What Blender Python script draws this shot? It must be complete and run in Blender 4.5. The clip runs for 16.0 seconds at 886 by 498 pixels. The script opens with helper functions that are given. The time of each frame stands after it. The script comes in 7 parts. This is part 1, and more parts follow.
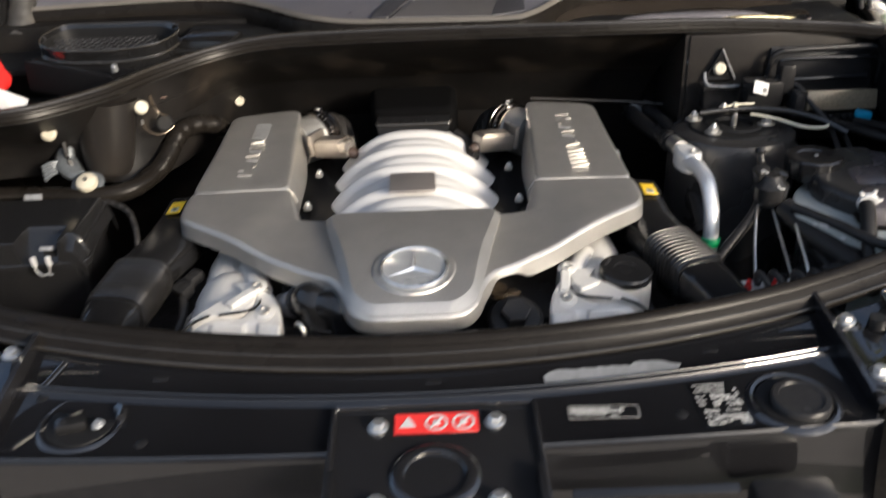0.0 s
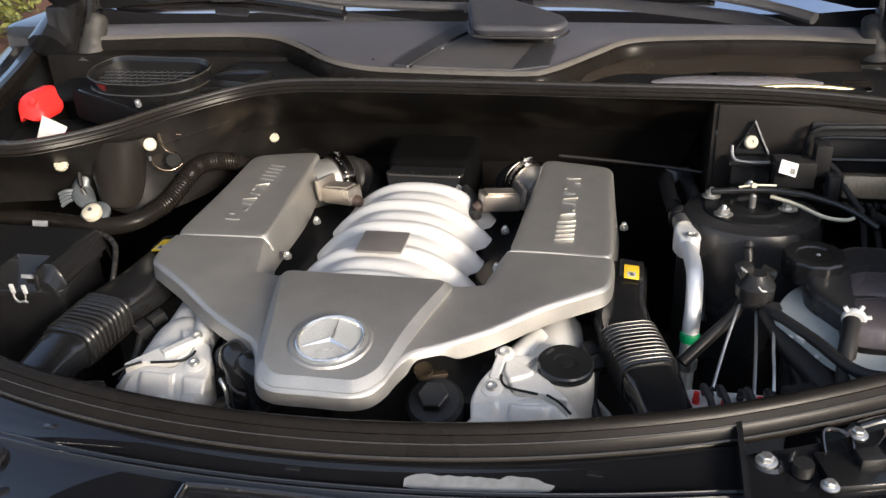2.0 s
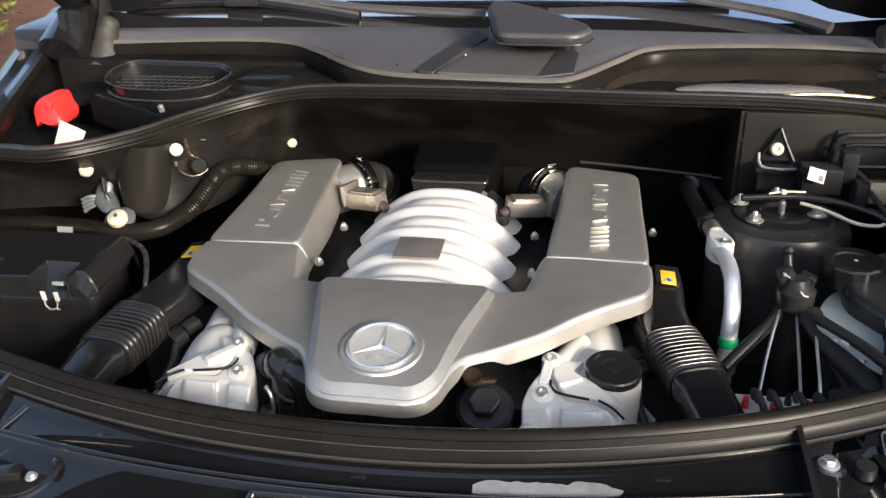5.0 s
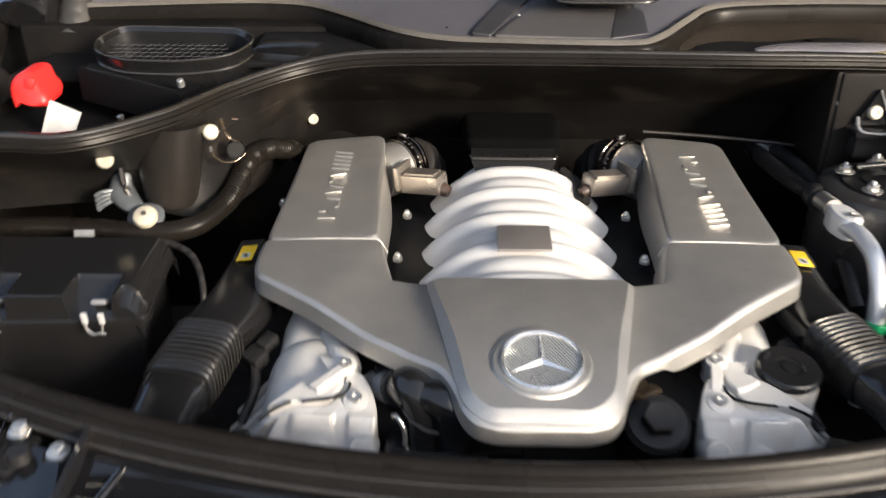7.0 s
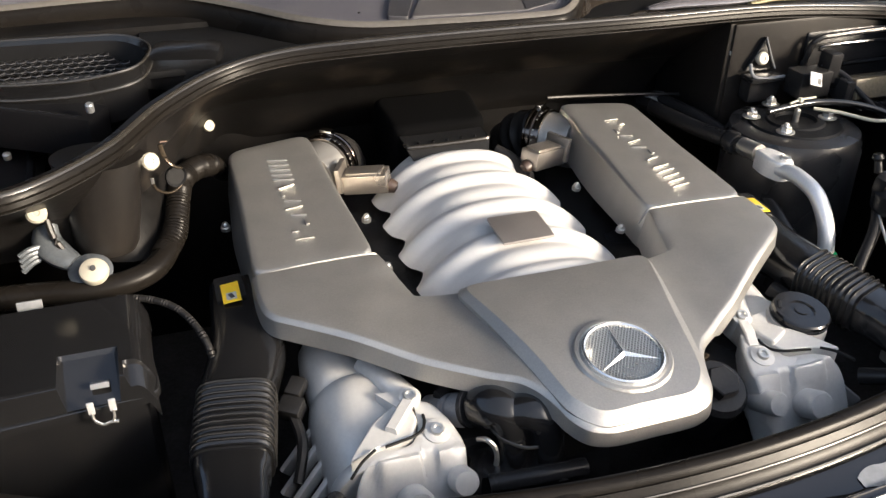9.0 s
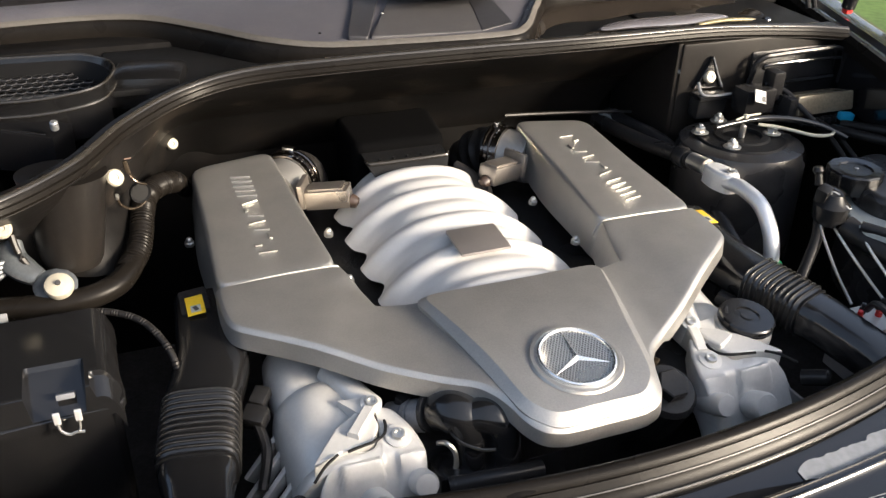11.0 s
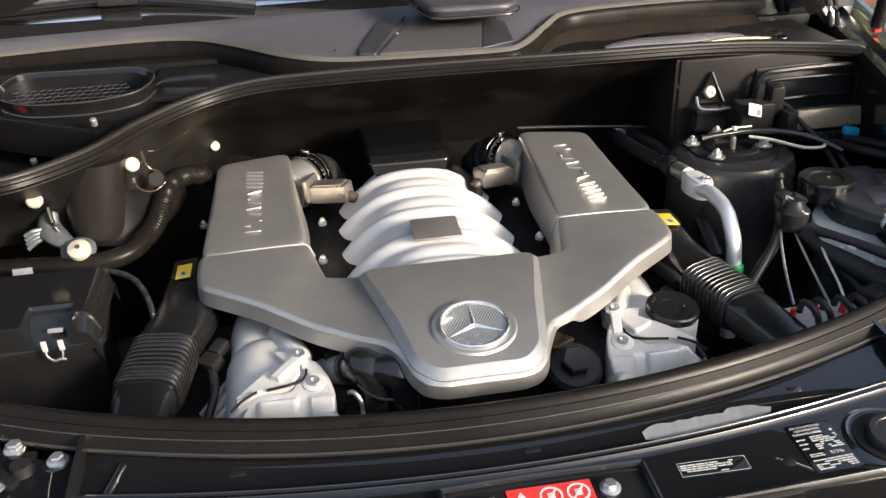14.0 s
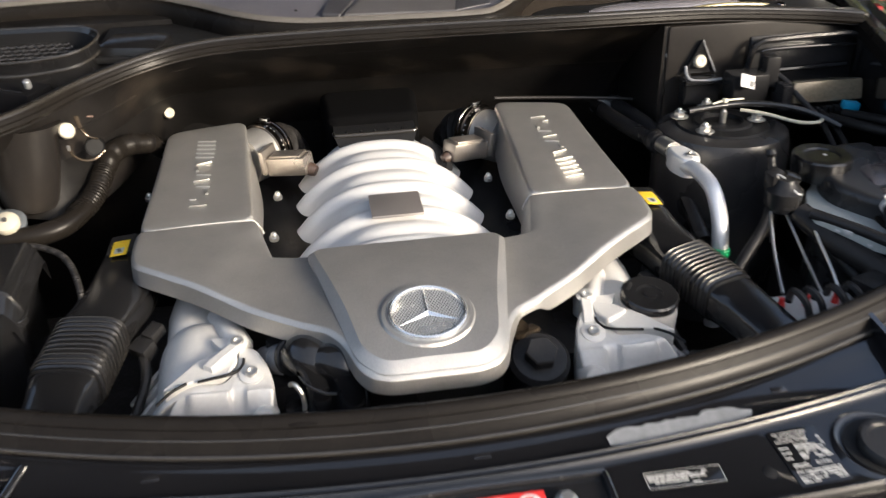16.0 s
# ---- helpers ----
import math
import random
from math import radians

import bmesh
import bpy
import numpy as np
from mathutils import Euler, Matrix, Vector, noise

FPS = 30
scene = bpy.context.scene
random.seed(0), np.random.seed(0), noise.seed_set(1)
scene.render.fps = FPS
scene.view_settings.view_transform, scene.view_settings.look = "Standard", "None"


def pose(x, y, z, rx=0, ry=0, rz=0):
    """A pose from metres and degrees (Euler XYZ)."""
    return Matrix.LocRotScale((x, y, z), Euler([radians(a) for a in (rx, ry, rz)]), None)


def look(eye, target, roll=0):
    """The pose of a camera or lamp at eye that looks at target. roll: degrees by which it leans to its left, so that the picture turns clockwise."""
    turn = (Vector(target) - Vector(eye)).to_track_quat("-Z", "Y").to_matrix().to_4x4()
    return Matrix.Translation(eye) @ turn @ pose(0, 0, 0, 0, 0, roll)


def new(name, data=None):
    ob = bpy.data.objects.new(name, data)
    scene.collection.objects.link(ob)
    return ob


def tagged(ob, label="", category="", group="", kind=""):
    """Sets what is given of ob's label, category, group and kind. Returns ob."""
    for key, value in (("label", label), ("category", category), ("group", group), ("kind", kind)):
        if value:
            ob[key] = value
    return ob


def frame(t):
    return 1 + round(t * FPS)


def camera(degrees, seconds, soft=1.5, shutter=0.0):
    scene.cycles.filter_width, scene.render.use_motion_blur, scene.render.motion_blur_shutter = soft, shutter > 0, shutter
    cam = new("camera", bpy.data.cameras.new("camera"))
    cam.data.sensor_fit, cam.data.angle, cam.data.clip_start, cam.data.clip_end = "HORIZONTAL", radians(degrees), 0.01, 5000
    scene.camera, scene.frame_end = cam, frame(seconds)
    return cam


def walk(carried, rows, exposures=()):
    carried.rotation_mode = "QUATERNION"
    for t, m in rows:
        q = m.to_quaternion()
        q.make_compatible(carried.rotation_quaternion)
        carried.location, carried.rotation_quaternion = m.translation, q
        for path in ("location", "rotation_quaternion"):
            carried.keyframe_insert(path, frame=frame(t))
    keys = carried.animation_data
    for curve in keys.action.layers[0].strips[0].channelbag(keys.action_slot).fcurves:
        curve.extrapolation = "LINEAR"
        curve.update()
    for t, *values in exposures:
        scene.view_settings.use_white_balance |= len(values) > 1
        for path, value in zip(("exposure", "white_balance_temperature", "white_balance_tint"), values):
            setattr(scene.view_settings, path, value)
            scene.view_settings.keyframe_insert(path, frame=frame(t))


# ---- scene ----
cam = camera(53.5, 16.0, 1.35, 0.7)
METRES, EYE, TILT, LEAN, TURN, X0 = 1.95, 1.45, -28.0, 1.9, -1.3, 0.037
ROWS = [
    (0.0, 0.0, 0.0, 0.0, 0.0, 0.0, 0.0),
    (0.5, 0.0559, 0.0192, 0.0246, 1.92, 1.3, -0.02),
    (1.0, 0.1353, 0.0425, 0.041, 10.34, -1.16, -4.93),
    (1.5, 0.148, 0.0376, 0.0469, 12.47, -0.4, -5.68),
    (2.0, 0.1535, 0.0372, 0.0497, 11.5, 0.08, -5.47),
    (2.5, 0.1616, 0.0313, 0.0508, 11.92, 0.73, -5.54),
    (3.0, 0.1656, 0.0321, 0.0523, 12.01, 1.11, -5.25),
    (3.5, 0.173, 0.0355, 0.0557, 9.88, 1.85, -4.29),
    (4.0, 0.1623, 0.0324, 0.0525, 12.72, 1.1, -5.08),
    (6.5, -0.023, 0.0272, 0.0355, 2.35, 0.06, -4.52),
    (7.0, -0.0604, 0.0986, 0.0523, 1.65, -1.05, -2.85),
    (7.5, -0.0982, 0.1533, 0.0813, -4.81, -2.75, -0.7),
    (8.0, -0.1877, 0.1592, 0.0889, -13.69, -2.96, 3.8),
    (8.5, -0.2272, 0.1525, 0.0888, -15.91, -4.66, 5.19),
    (11.0, -0.2316, 0.1305, 0.0836, -18.82, -3.54, 6.0),
    (11.5, -0.1987, 0.0915, 0.066, -13.82, -2.49, 4.71),
    (12.0, -0.1103, 0.0641, 0.0314, -8.98, -3.85, 3.78),
    (12.5, -0.1066, 0.036, 0.0342, -9.0, -1.55, 3.95),
    (13.0, -0.1072, 0.0333, 0.0363, -9.27, -0.66, 3.72),
    (13.5, -0.1049, 0.03, 0.0374, -8.31, 0.38, 4.01),
    (14.0, -0.1028, 0.029, 0.0346, -7.34, 0.09, 3.93),
    (14.5, -0.1009, 0.0218, 0.0337, -7.4, 0.56, 3.67),
    (15.0, -0.0942, 0.0215, 0.0297, -7.35, 0.04, 3.46),
    (15.5, -0.0707, 0.0243, 0.0252, -6.95, -0.43, 4.53),
    (16.0, -0.0699, 0.0775, 0.0356, -7.4, -1.55, 3.18),
]
walk(cam, [(t, pose(X0, 0, EYE, TILT, LEAN, TURN) @ pose(METRES * x, METRES * y, METRES * z, 90 + pitch, roll, yaw)) for t, x, y, z, yaw, pitch, roll in ROWS],
     exposures=[(0.0, 1.06, 5560, 11), (3.5, 1.28, 5520, 11), (7.0, 1.33, 5660, 11), (8.2, 1.45, 5740, 11), (11.2, 1.46, 5740, 11), (12.5, 1.39, 5690, 11), (16.0, 1.37, 5640, 11)])

# ---- light ----
world = bpy.data.worlds.new("sky")
scene.world = world
world.use_nodes = True
wn = world.node_tree
sky = wn.nodes.new("ShaderNodeTexSky")
sky.sky_type = "NISHITA"
sky.sun_disc = False
sky.sun_elevation = radians(25)
sky.sun_rotation = radians(134)
sky.air_density, sky.dust_density = 1.0, 8.0
# thin broken cloud over the whole sky
where, cloud_noise, cloud_range, cloud_mix = (wn.nodes.new("ShaderNode" + k) for k in ("TexCoord", "TexNoise", "MapRange", "Mix"))
cloud_noise.inputs["Scale"].default_value, cloud_noise.inputs["Detail"].default_value = 2.6, 5
wn.links.new(where.outputs["Generated"], cloud_noise.inputs["Vector"])
wn.links.new(cloud_noise.outputs["Fac"], cloud_range.inputs["Value"])
for key, val in (("From Min", 0.35), ("From Max", 0.65), ("To Min", 0.15), ("To Max", 0.85)):
    cloud_range.inputs[key].default_value = val
cloud_mix.data_type = "RGBA"
cloud_mix.inputs["B"].default_value = (2.3, 2.5, 2.7, 1)
wn.links.new(cloud_range.outputs["Result"], cloud_mix.inputs["Factor"])
wn.links.new(sky.outputs[0], cloud_mix.inputs["A"])
wn.links.new(cloud_mix.outputs["Result"], wn.nodes["Background"].inputs[0])
wn.nodes["Background"].inputs[1].default_value = 0.13
sun_data = bpy.data.lights.new("sun", "SUN")
sun_data.energy, sun_data.angle, sun_data.color = 3.7, radians(14), (1.0, 0.80, 0.55)
sun = new("sun", sun_data)
sun.matrix_world = look((5.4, -4.2, 3.4), (0, 1.0, 0.9))


# ---- materials ----
def material(name, color, rough=0.5, metal=0.0, vary=0.12, scale=60.0, bump=0.0, bump_scale=400.0, coat=0.0, coat_rough=0.05,
             spec=0.5, rough_vary=0.1, tint=None, transmission=0.0, dust=0.0, dust_color=(0.35, 0.32, 0.28)):
    """A surface with two scales of variation, in world size, and fine relief."""
    m = bpy.data.materials.new(name)
    m.use_nodes = True
    nt = m.node_tree
    bs = nt.nodes["Principled BSDF"]
    bs.inputs["Roughness"].default_value, bs.inputs["Metallic"].default_value = rough, metal
    bs.inputs["Coat Weight"].default_value, bs.inputs["Coat Roughness"].default_value = coat, coat_rough
    bs.inputs["Specular IOR Level"].default_value = spec
    bs.inputs["Transmission Weight"].default_value = transmission
    geo = nt.nodes.new("ShaderNodeNewGeometry")

    def tex(sc, detail):
        n = nt.nodes.new("ShaderNodeTexNoise")
        n.inputs["Scale"].default_value, n.inputs["Detail"].default_value = sc, detail
        nt.links.new(geo.outputs["Position"], n.inputs["Vector"])
        return n

    large, fine = tex(scale * 0.2, 3), tex(scale * 4, 5)
    add = nt.nodes.new("ShaderNodeMath")
    add.operation = "ADD"
    nt.links.new(large.outputs["Fac"], add.inputs[0])
    nt.links.new(fine.outputs["Fac"], add.inputs[1])
    ramp = nt.nodes.new("ShaderNodeMapRange")
    ramp.inputs["From Min"].default_value, ramp.inputs["From Max"].default_value = 0.6, 1.4
    nt.links.new(add.outputs[0], ramp.inputs["Value"])
    mix = nt.nodes.new("ShaderNodeMix")
    mix.data_type = "RGBA"
    other = tint or color
    mix.inputs["A"].default_value = (*[c * (1 - vary) for c in color], 1)
    mix.inputs["B"].default_value = (*[min(1, c * (1 + vary)) for c in other], 1)
    nt.links.new(ramp.outputs["Result"], mix.inputs["Factor"])
    last = mix.outputs["Result"]
    if dust:
        cloud = tex(scale * 0.55, 6)
        fleck = nt.nodes.new("ShaderNodeMapRange")
        fleck.inputs["From Min"].default_value, fleck.inputs["From Max"].default_value = 0.5, 0.75
        fleck.inputs["To Max"].default_value = dust
        nt.links.new(cloud.outputs["Fac"], fleck.inputs["Value"])
        soil = nt.nodes.new("ShaderNodeMix")
        soil.data_type = "RGBA"
        soil.inputs["B"].default_value = (*dust_color, 1)
        nt.links.new(fleck.outputs["Result"], soil.inputs["Factor"])
        nt.links.new(last, soil.inputs["A"])
        last = soil.outputs["Result"]
    nt.links.new(last, bs.inputs["Base Color"])
    rr = nt.nodes.new("ShaderNodeMapRange")
    rr.inputs["To Min"].default_value, rr.inputs["To Max"].default_value = max(0.02, rough - rough_vary), min(1, rough + rough_vary)
    nt.links.new(large.outputs["Fac"], rr.inputs["Value"])
    nt.links.new(rr.outputs["Result"], bs.inputs["Roughness"])
    if bump:
        rel = tex(bump_scale, 4)
        bp = nt.nodes.new("ShaderNodeBump")
        bp.inputs["Strength"].default_value, bp.inputs["Distance"].default_value = bump, 0.001
        nt.links.new(rel.outputs["Fac"], bp.inputs["Height"])
        nt.links.new(bp.outputs["Normal"], bs.inputs["Normal"])
    return m


COVER = material("titanium grey paint", (0.415, 0.407, 0.387), 0.38, 0.78, 0.10, 130, 0.5, 1400, tint=(0.440, 0.429, 0.402), rough_vary=0.05)
# pale paint for the seam, where the chamfered edge catches light
RIM = material("cover paint paled as a glint", (0.40, 0.39, 0.365), 0.42, 0.35, 0.05, 90, 0.2, 1600)
MANIFOLD = material("silver white cast paint", (0.545, 0.538, 0.524), 0.48, 0.12, 0.05, 70, 0.2, 900)
CAST = material("cast aluminium", (0.54, 0.53, 0.505), 0.36, 0.2, 0.08, 50, 0.15, 400, dust=0.12, dust_color=(0.4, 0.37, 0.32))
CHROME = material("chrome", (0.82, 0.82, 0.82), 0.12, 1.0, 0.03, 60, rough_vary=0.04)
SILVER = material("satin chrome", (0.86, 0.86, 0.84), 0.26, 0.9, 0.04, 60, rough_vary=0.05)
LINER = material("black felt lining", (0.0045, 0.0045, 0.0052), 0.9, 0, 0.2, 20, 0.4, 300, spec=0.08)
STEEL = material("zinc plated steel", (0.62, 0.61, 0.58), 0.32, 0.9, 0.1, 120, 0.2, 700)
ALU = material("brushed aluminium", (0.74, 0.74, 0.735), 0.38, 0.5, 0.08, 80, 0.15, 600)
PLASTIC = material("black moulded plastic", (0.0165, 0.0163, 0.0167), 0.24, 0, 0.25, 60, 0.2, 1500, dust=0.010, spec=0.22)
PLASTIC_GLOSS = material("smooth black plastic", (0.0105, 0.0105, 0.011), 0.11, 0, 0.2, 40, 0.05, 900, spec=0.5)
PIPE = material("satin black pipe plastic", (0.0085, 0.0085, 0.009), 0.18, 0, 0.25, 60, 0.05, 1200, dust=0.008, spec=0.55, rough_vary=0.05)
RUBBER = material("black rubber", (0.0088, 0.0076, 0.0064), 0.28, 0, 0.25, 50, 0.10, 1100, dust=0.006, spec=0.09, rough_vary=0.08)
HOSE = material("matt rubber hose", (0.018, 0.017, 0.0165), 0.36, 0, 0.25, 60, 0.2, 1200, dust=0.015, spec=0.18)
PAINT = material("black car paint", (0.010, 0.010, 0.011), 0.25, 0, 0.2, 30, coat=1.0, coat_rough=0.03, dust=0.006, rough_vary=0.05)
BAYPAINT = material("dusty black paint", (0.0135, 0.0120, 0.0108), 0.34, 0, 0.3, 30, 0.15, 400, spec=0.35, dust=0.025, dust_color=(0.24, 0.19, 0.14))
PANEL = material("polished black panel paint", (0.0058, 0.0058, 0.0066), 0.4, 0, 0.25, 30, coat=1.0, coat_rough=0.03, spec=0.06, dust=0.002)
BELLOWS = material("satin black bellows rubber", (0.009, 0.009, 0.0095), 0.30, 0, 0.25, 60, 0.06, 1200, dust=0.010, spec=0.6, rough_vary=0.05)
# paler than the bellows, to paint the highlight along each ring's crest
RINGGLINT = material("bellows edge with painted glint", (0.022, 0.021, 0.020), 0.30, 0, 0.25, 60, 0.06, 1200, spec=0.5)
LIP = material("smooth rubber lip", (0.026, 0.024, 0.021), 0.20, 0, 0.2, 60, spec=0.55, rough_vary=0.04)
DOME = material("grained dark plastic", (0.045, 0.045, 0.052), 0.42, 0, 0.15, 50, 0.35, 1300, dust=0.05)
TANKTOP = material("worn black tank plastic", (0.020, 0.0195, 0.020), 0.28, 0, 0.3, 50, 0.2, 900, dust=0.025, spec=0.45)
COWL = material("grained grey plastic", (0.074, 0.073, 0.086), 0.45, 0, 0.15, 50, 0.35, 1300, dust=0.05)
WALLDUST = material("dust-browned black sheet", (0.0075, 0.0067, 0.0061), 0.36, 0, 0.6, 22, 0.4, 120, spec=0.3, rough_vary=0.2, dust=0.11, dust_color=(0.24, 0.19, 0.14))
# cowl overhang's shade painted in: the wall sheet again, duller and with less dust
WALLSHADE = material("shade-painted black sheet", (0.0085, 0.0080, 0.0077), 0.5, 0, 0.4, 22, 0.2, 300, spec=0.1, dust=0.03, dust_color=(0.24, 0.19, 0.14))
SCRATCH = material("bare scratched primer", (0.22, 0.15, 0.12), 0.6, 0, 0.4, 200)
WHITE = material("white nylon", (0.42, 0.39, 0.31), 0.4, 0, 0.05, 60)
LABEL_W = material("white label", (0.48, 0.48, 0.475), 0.45, 0, 0.04, 60)
TAPE = material("wrinkled grey tape", (0.22, 0.225, 0.23), 0.4, 0.3, 0.25, 30, 0.35, 60)
RED = material("red plastic", (0.68, 0.025, 0.02), 0.38, 0, 0.12, 50)
RED_LABEL = material("red sticker", (0.62, 0.035, 0.03), 0.35, 0, 0.05, 60)
YELLOW = material("yellow sticker", (0.75, 0.50, 0.02), 0.4, 0, 0.08, 60)
GREEN = material("green cap ring", (0.02, 0.35, 0.12), 0.4)
BLUE = material("blue plastic", (0.03, 0.30, 0.50), 0.4)
BROWN = material("dark brown connector", (0.06, 0.04, 0.03), 0.4)
BRASS = material("tan lacquered edge", (0.30, 0.26, 0.15), 0.25, 0.4, 0.2, 60)
CREAM = material("cream cable tie", (0.45, 0.43, 0.34), 0.45)
MILKY = material("milky tank plastic", (0.36, 0.38, 0.36), 0.35, 0, 0.08, 40, dust=0.1)
QUILT = material("quilted dark foil cover", (0.060, 0.053, 0.056), 0.28, 0, 0.2, 40, 0.3, 500, dust=0.03)
INK = material("dark print", (0.05, 0.05, 0.05), 0.5)
PALE_INK = material("pale print", (0.40, 0.40, 0.385), 0.5)
GLASS = material("tinted windscreen glass", (0.030, 0.027, 0.034), 0.05, 0, 0.2, 3, rough_vary=0.02)
gn = GLASS.node_tree
mirror, blend = gn.nodes.new("ShaderNodeBsdfGlossy"), gn.nodes.new("ShaderNodeMixShader")
mirror.inputs["Color"].default_value, mirror.inputs["Roughness"].default_value = (0.94, 0.95, 0.97, 1), 0.03
blend.inputs["Fac"].default_value = 0.88
gn.links.new(gn.nodes["Principled BSDF"].outputs[0], blend.inputs[1])
gn.links.new(mirror.outputs[0], blend.inputs[2])
gn.links.new(blend.outputs[0], gn.nodes["Material Output"].inputs["Surface"])
PLATE = material("brushed name plate", (0.40, 0.37, 0.345), 0.42, 0.8, 0.08, 200, 0.3, 2000)
DARKSTEEL = material("dark polished steel", (0.19, 0.17, 0.155), 0.16, 1.0, 0.1, 80, rough_vary=0.05)
METER = material("dull bronze metal", (0.36, 0.325, 0.285), 0.30, 0.8, 0.1, 80, 0.2, 700)
INK_BLACK = material("matt black plastic", (0.0105, 0.0105, 0.0108), 0.5, 0, 0.2, 60, 0.3, 1200, spec=0.12)
MESHGREY = material("grey mesh plastic", (0.034, 0.034, 0.036), 0.4, 0, 0.15, 60)
# warm light on the black fuse box, painted as a tan base
TAN = material("black plastic tinted as sunlit", (0.22, 0.18, 0.12), 0.22, 0.25, 0.35, 60, 0.15, 300)
GREYDULL = material("dull grey plastic", (0.15, 0.155, 0.165), 0.45, 0, 0.2, 80, 0.2, 500, dust=0.1)
STEELBLUE = material("dull blued bracket steel", (0.095, 0.105, 0.115), 0.4, 0.3, 0.3, 60, 0.3, 400)
GREYCAST = material("grey bracket metal", (0.30, 0.31, 0.32), 0.4, 0.6, 0.15, 80, 0.3, 600)


WIRE = material("dulled chrome wire", (0.46, 0.46, 0.45), 0.3, 0.8, 0.05, 100)
BADGE_DARK = material("badge ground", (0.07, 0.07, 0.07), 0.5, 0.3, 0.1, 100)
OILY = material("oil-browned bare metal", (0.075, 0.058, 0.04), 0.22, 0.6, 0.4, 80, 0.2, 400)
STEP = material("scuttle plastic with recess shade", (0.030, 0.030, 0.034), 0.45, 0, 0.15, 50, 0.3, 1300)
EDGE = material("sunlit-toned rubber edge", (0.095, 0.088, 0.078), 0.5, 0, 0.25, 40, 0.2, 600)
FLAP = material("dull grained scuttle plastic", (0.062, 0.060, 0.062), 0.5, 0, 0.15, 50, 0.35, 1300, dust=0.05)
DRAPE = material("glossy brown-black sheet", (0.020, 0.0165, 0.0135), 0.16, 0, 0.4, 30, 0.1, 200, spec=0.6, dust=0.03, dust_color=(0.2, 0.16, 0.11))
BOOT = material("dusty boot rubber", (0.028, 0.0265, 0.0245), 0.5, 0, 0.3, 60, 0.3, 600, dust=0.1)
# base colour paled to stand for sky mirrored in the gutter
CHANNEL = material("channel paled by painted sky sheen", (0.12, 0.115, 0.125), 0.2, 0.0, 0.2, 60, 0.1, 300, spec=1.0)
FOAM = material("black foam", (0.002, 0.002, 0.0022), 0.9, 0, 0.2, 60, 0.4, 500, spec=0.05)
# paler than the black bay, so the deep gaps look lifted by glare
GAPLIFT = material("bay black greyed like glare", (0.060, 0.057, 0.055), 0.7, 0, 0.5, 40, 0.3, 300, spec=0.2, dust=0.15, dust_color=(0.2, 0.18, 0.16))
LEAF = material("shrub leaf", (0.09, 0.13, 0.03), 0.5, 0, 0.4, 8, tint=(0.20, 0.20, 0.05))
GRASS = material("lawn", (0.10, 0.16, 0.035), 0.8, 0, 0.4, 6, 0.5, 60)
BARK = material("tree bark", (0.16, 0.13, 0.10), 0.9, 0, 0.4, 20, 0.8, 50)
MULCH = material("bark mulch", (0.13, 0.06, 0.04), 0.9, 0, 0.5, 25, 0.8, 60)
CONCRETE = material("concrete drive", (0.55, 0.50, 0.43), 0.85, 0, 0.15, 6, 0.4, 90)
BRICKWALL = material("rendered house wall", (0.36, 0.25, 0.18), 0.8, 0, 0.15, 3, 0.3, 40)


# ---- tools ----
ORIGIN = {}


def finish(bm, angle=38):
    bmesh.ops.recalc_face_normals(bm, faces=bm.faces)
    lim = radians(angle)
    for f in bm.faces:
        f.smooth = True
    for e in bm.edges:
        if len(e.link_faces) == 2 and e.calc_face_angle(0) > lim:
            e.smooth = False


def link(name, bm, mat, base, parent=None, angle=38):
    finish(bm, angle)
    bmesh.ops.translate(bm, vec=-Vector(base), verts=bm.verts)
    me = bpy.data.meshes.new(name)
    bm.to_mesh(me)
    bm.free()
    me.materials.append(mat)
    ob = new(name, me)
    if parent is None:
        ob.location = base
    else:
        ob.parent = parent
    ORIGIN[ob] = Vector(base)
    return ob


def part(name, bm, mat, parent, label="", angle=38):
    """One mesh, given in world places, as a part of a thing or of a part."""
    ob = link(name, bm, mat, ORIGIN[parent], parent, angle)
    return tagged(ob, label)


def thing(name, base, label, category, group="", kind=""):
    ob = new(name)
    ob.empty_display_size = 0.05
    ob.location = base
    ORIGIN[ob] = Vector(base)
    return tagged(ob, label, category, group, kind)


def solid(name, bm, mat, label, category, group="", kind="", angle=38):
    """A top-level thing of one mesh, with its origin under its middle."""
    xs = [v.co for v in bm.verts]
    lo = Vector([min(c[i] for c in xs) for i in range(3)])
    hi = Vector([max(c[i] for c in xs) for i in range(3)])
    ob = link(name, bm, mat, ((lo.x + hi.x) / 2, (lo.y + hi.y) / 2, lo.z), None, angle)
    return tagged(ob, label, category, group, kind)


def B():
    return bmesh.new()


def absorb(bm, other, m=None):
    if m is not None:
        bmesh.ops.transform(other, matrix=m, verts=other.verts)
    me = bpy.data.meshes.new("tmp")
    other.to_mesh(me)
    other.free()
    bm.from_mesh(me)
    bpy.data.meshes.remove(me)
    return bm


def curve(points, n=6, closed=False):
    """Catmull-Rom through the points."""
    p = [Vector(q) for q in points]
    k = len(p)
    out = []
    for i in range(k if closed else k - 1):
        a, b, c, d = (p[(i - 1) % k], p[i], p[(i + 1) % k], p[(i + 2) % k]) if closed else (p[max(i - 1, 0)], p[i], p[i + 1], p[min(i + 2, k - 1)])
        for j in range(n):
            t = j / n
            out.append(0.5 * (2 * b + (c - a) * t + (2 * a - 5 * b + 4 * c - d) * t * t + (3 * b - a - 3 * c + d) * t ** 3))
    if not closed:
        out.append(p[-1])
    return out


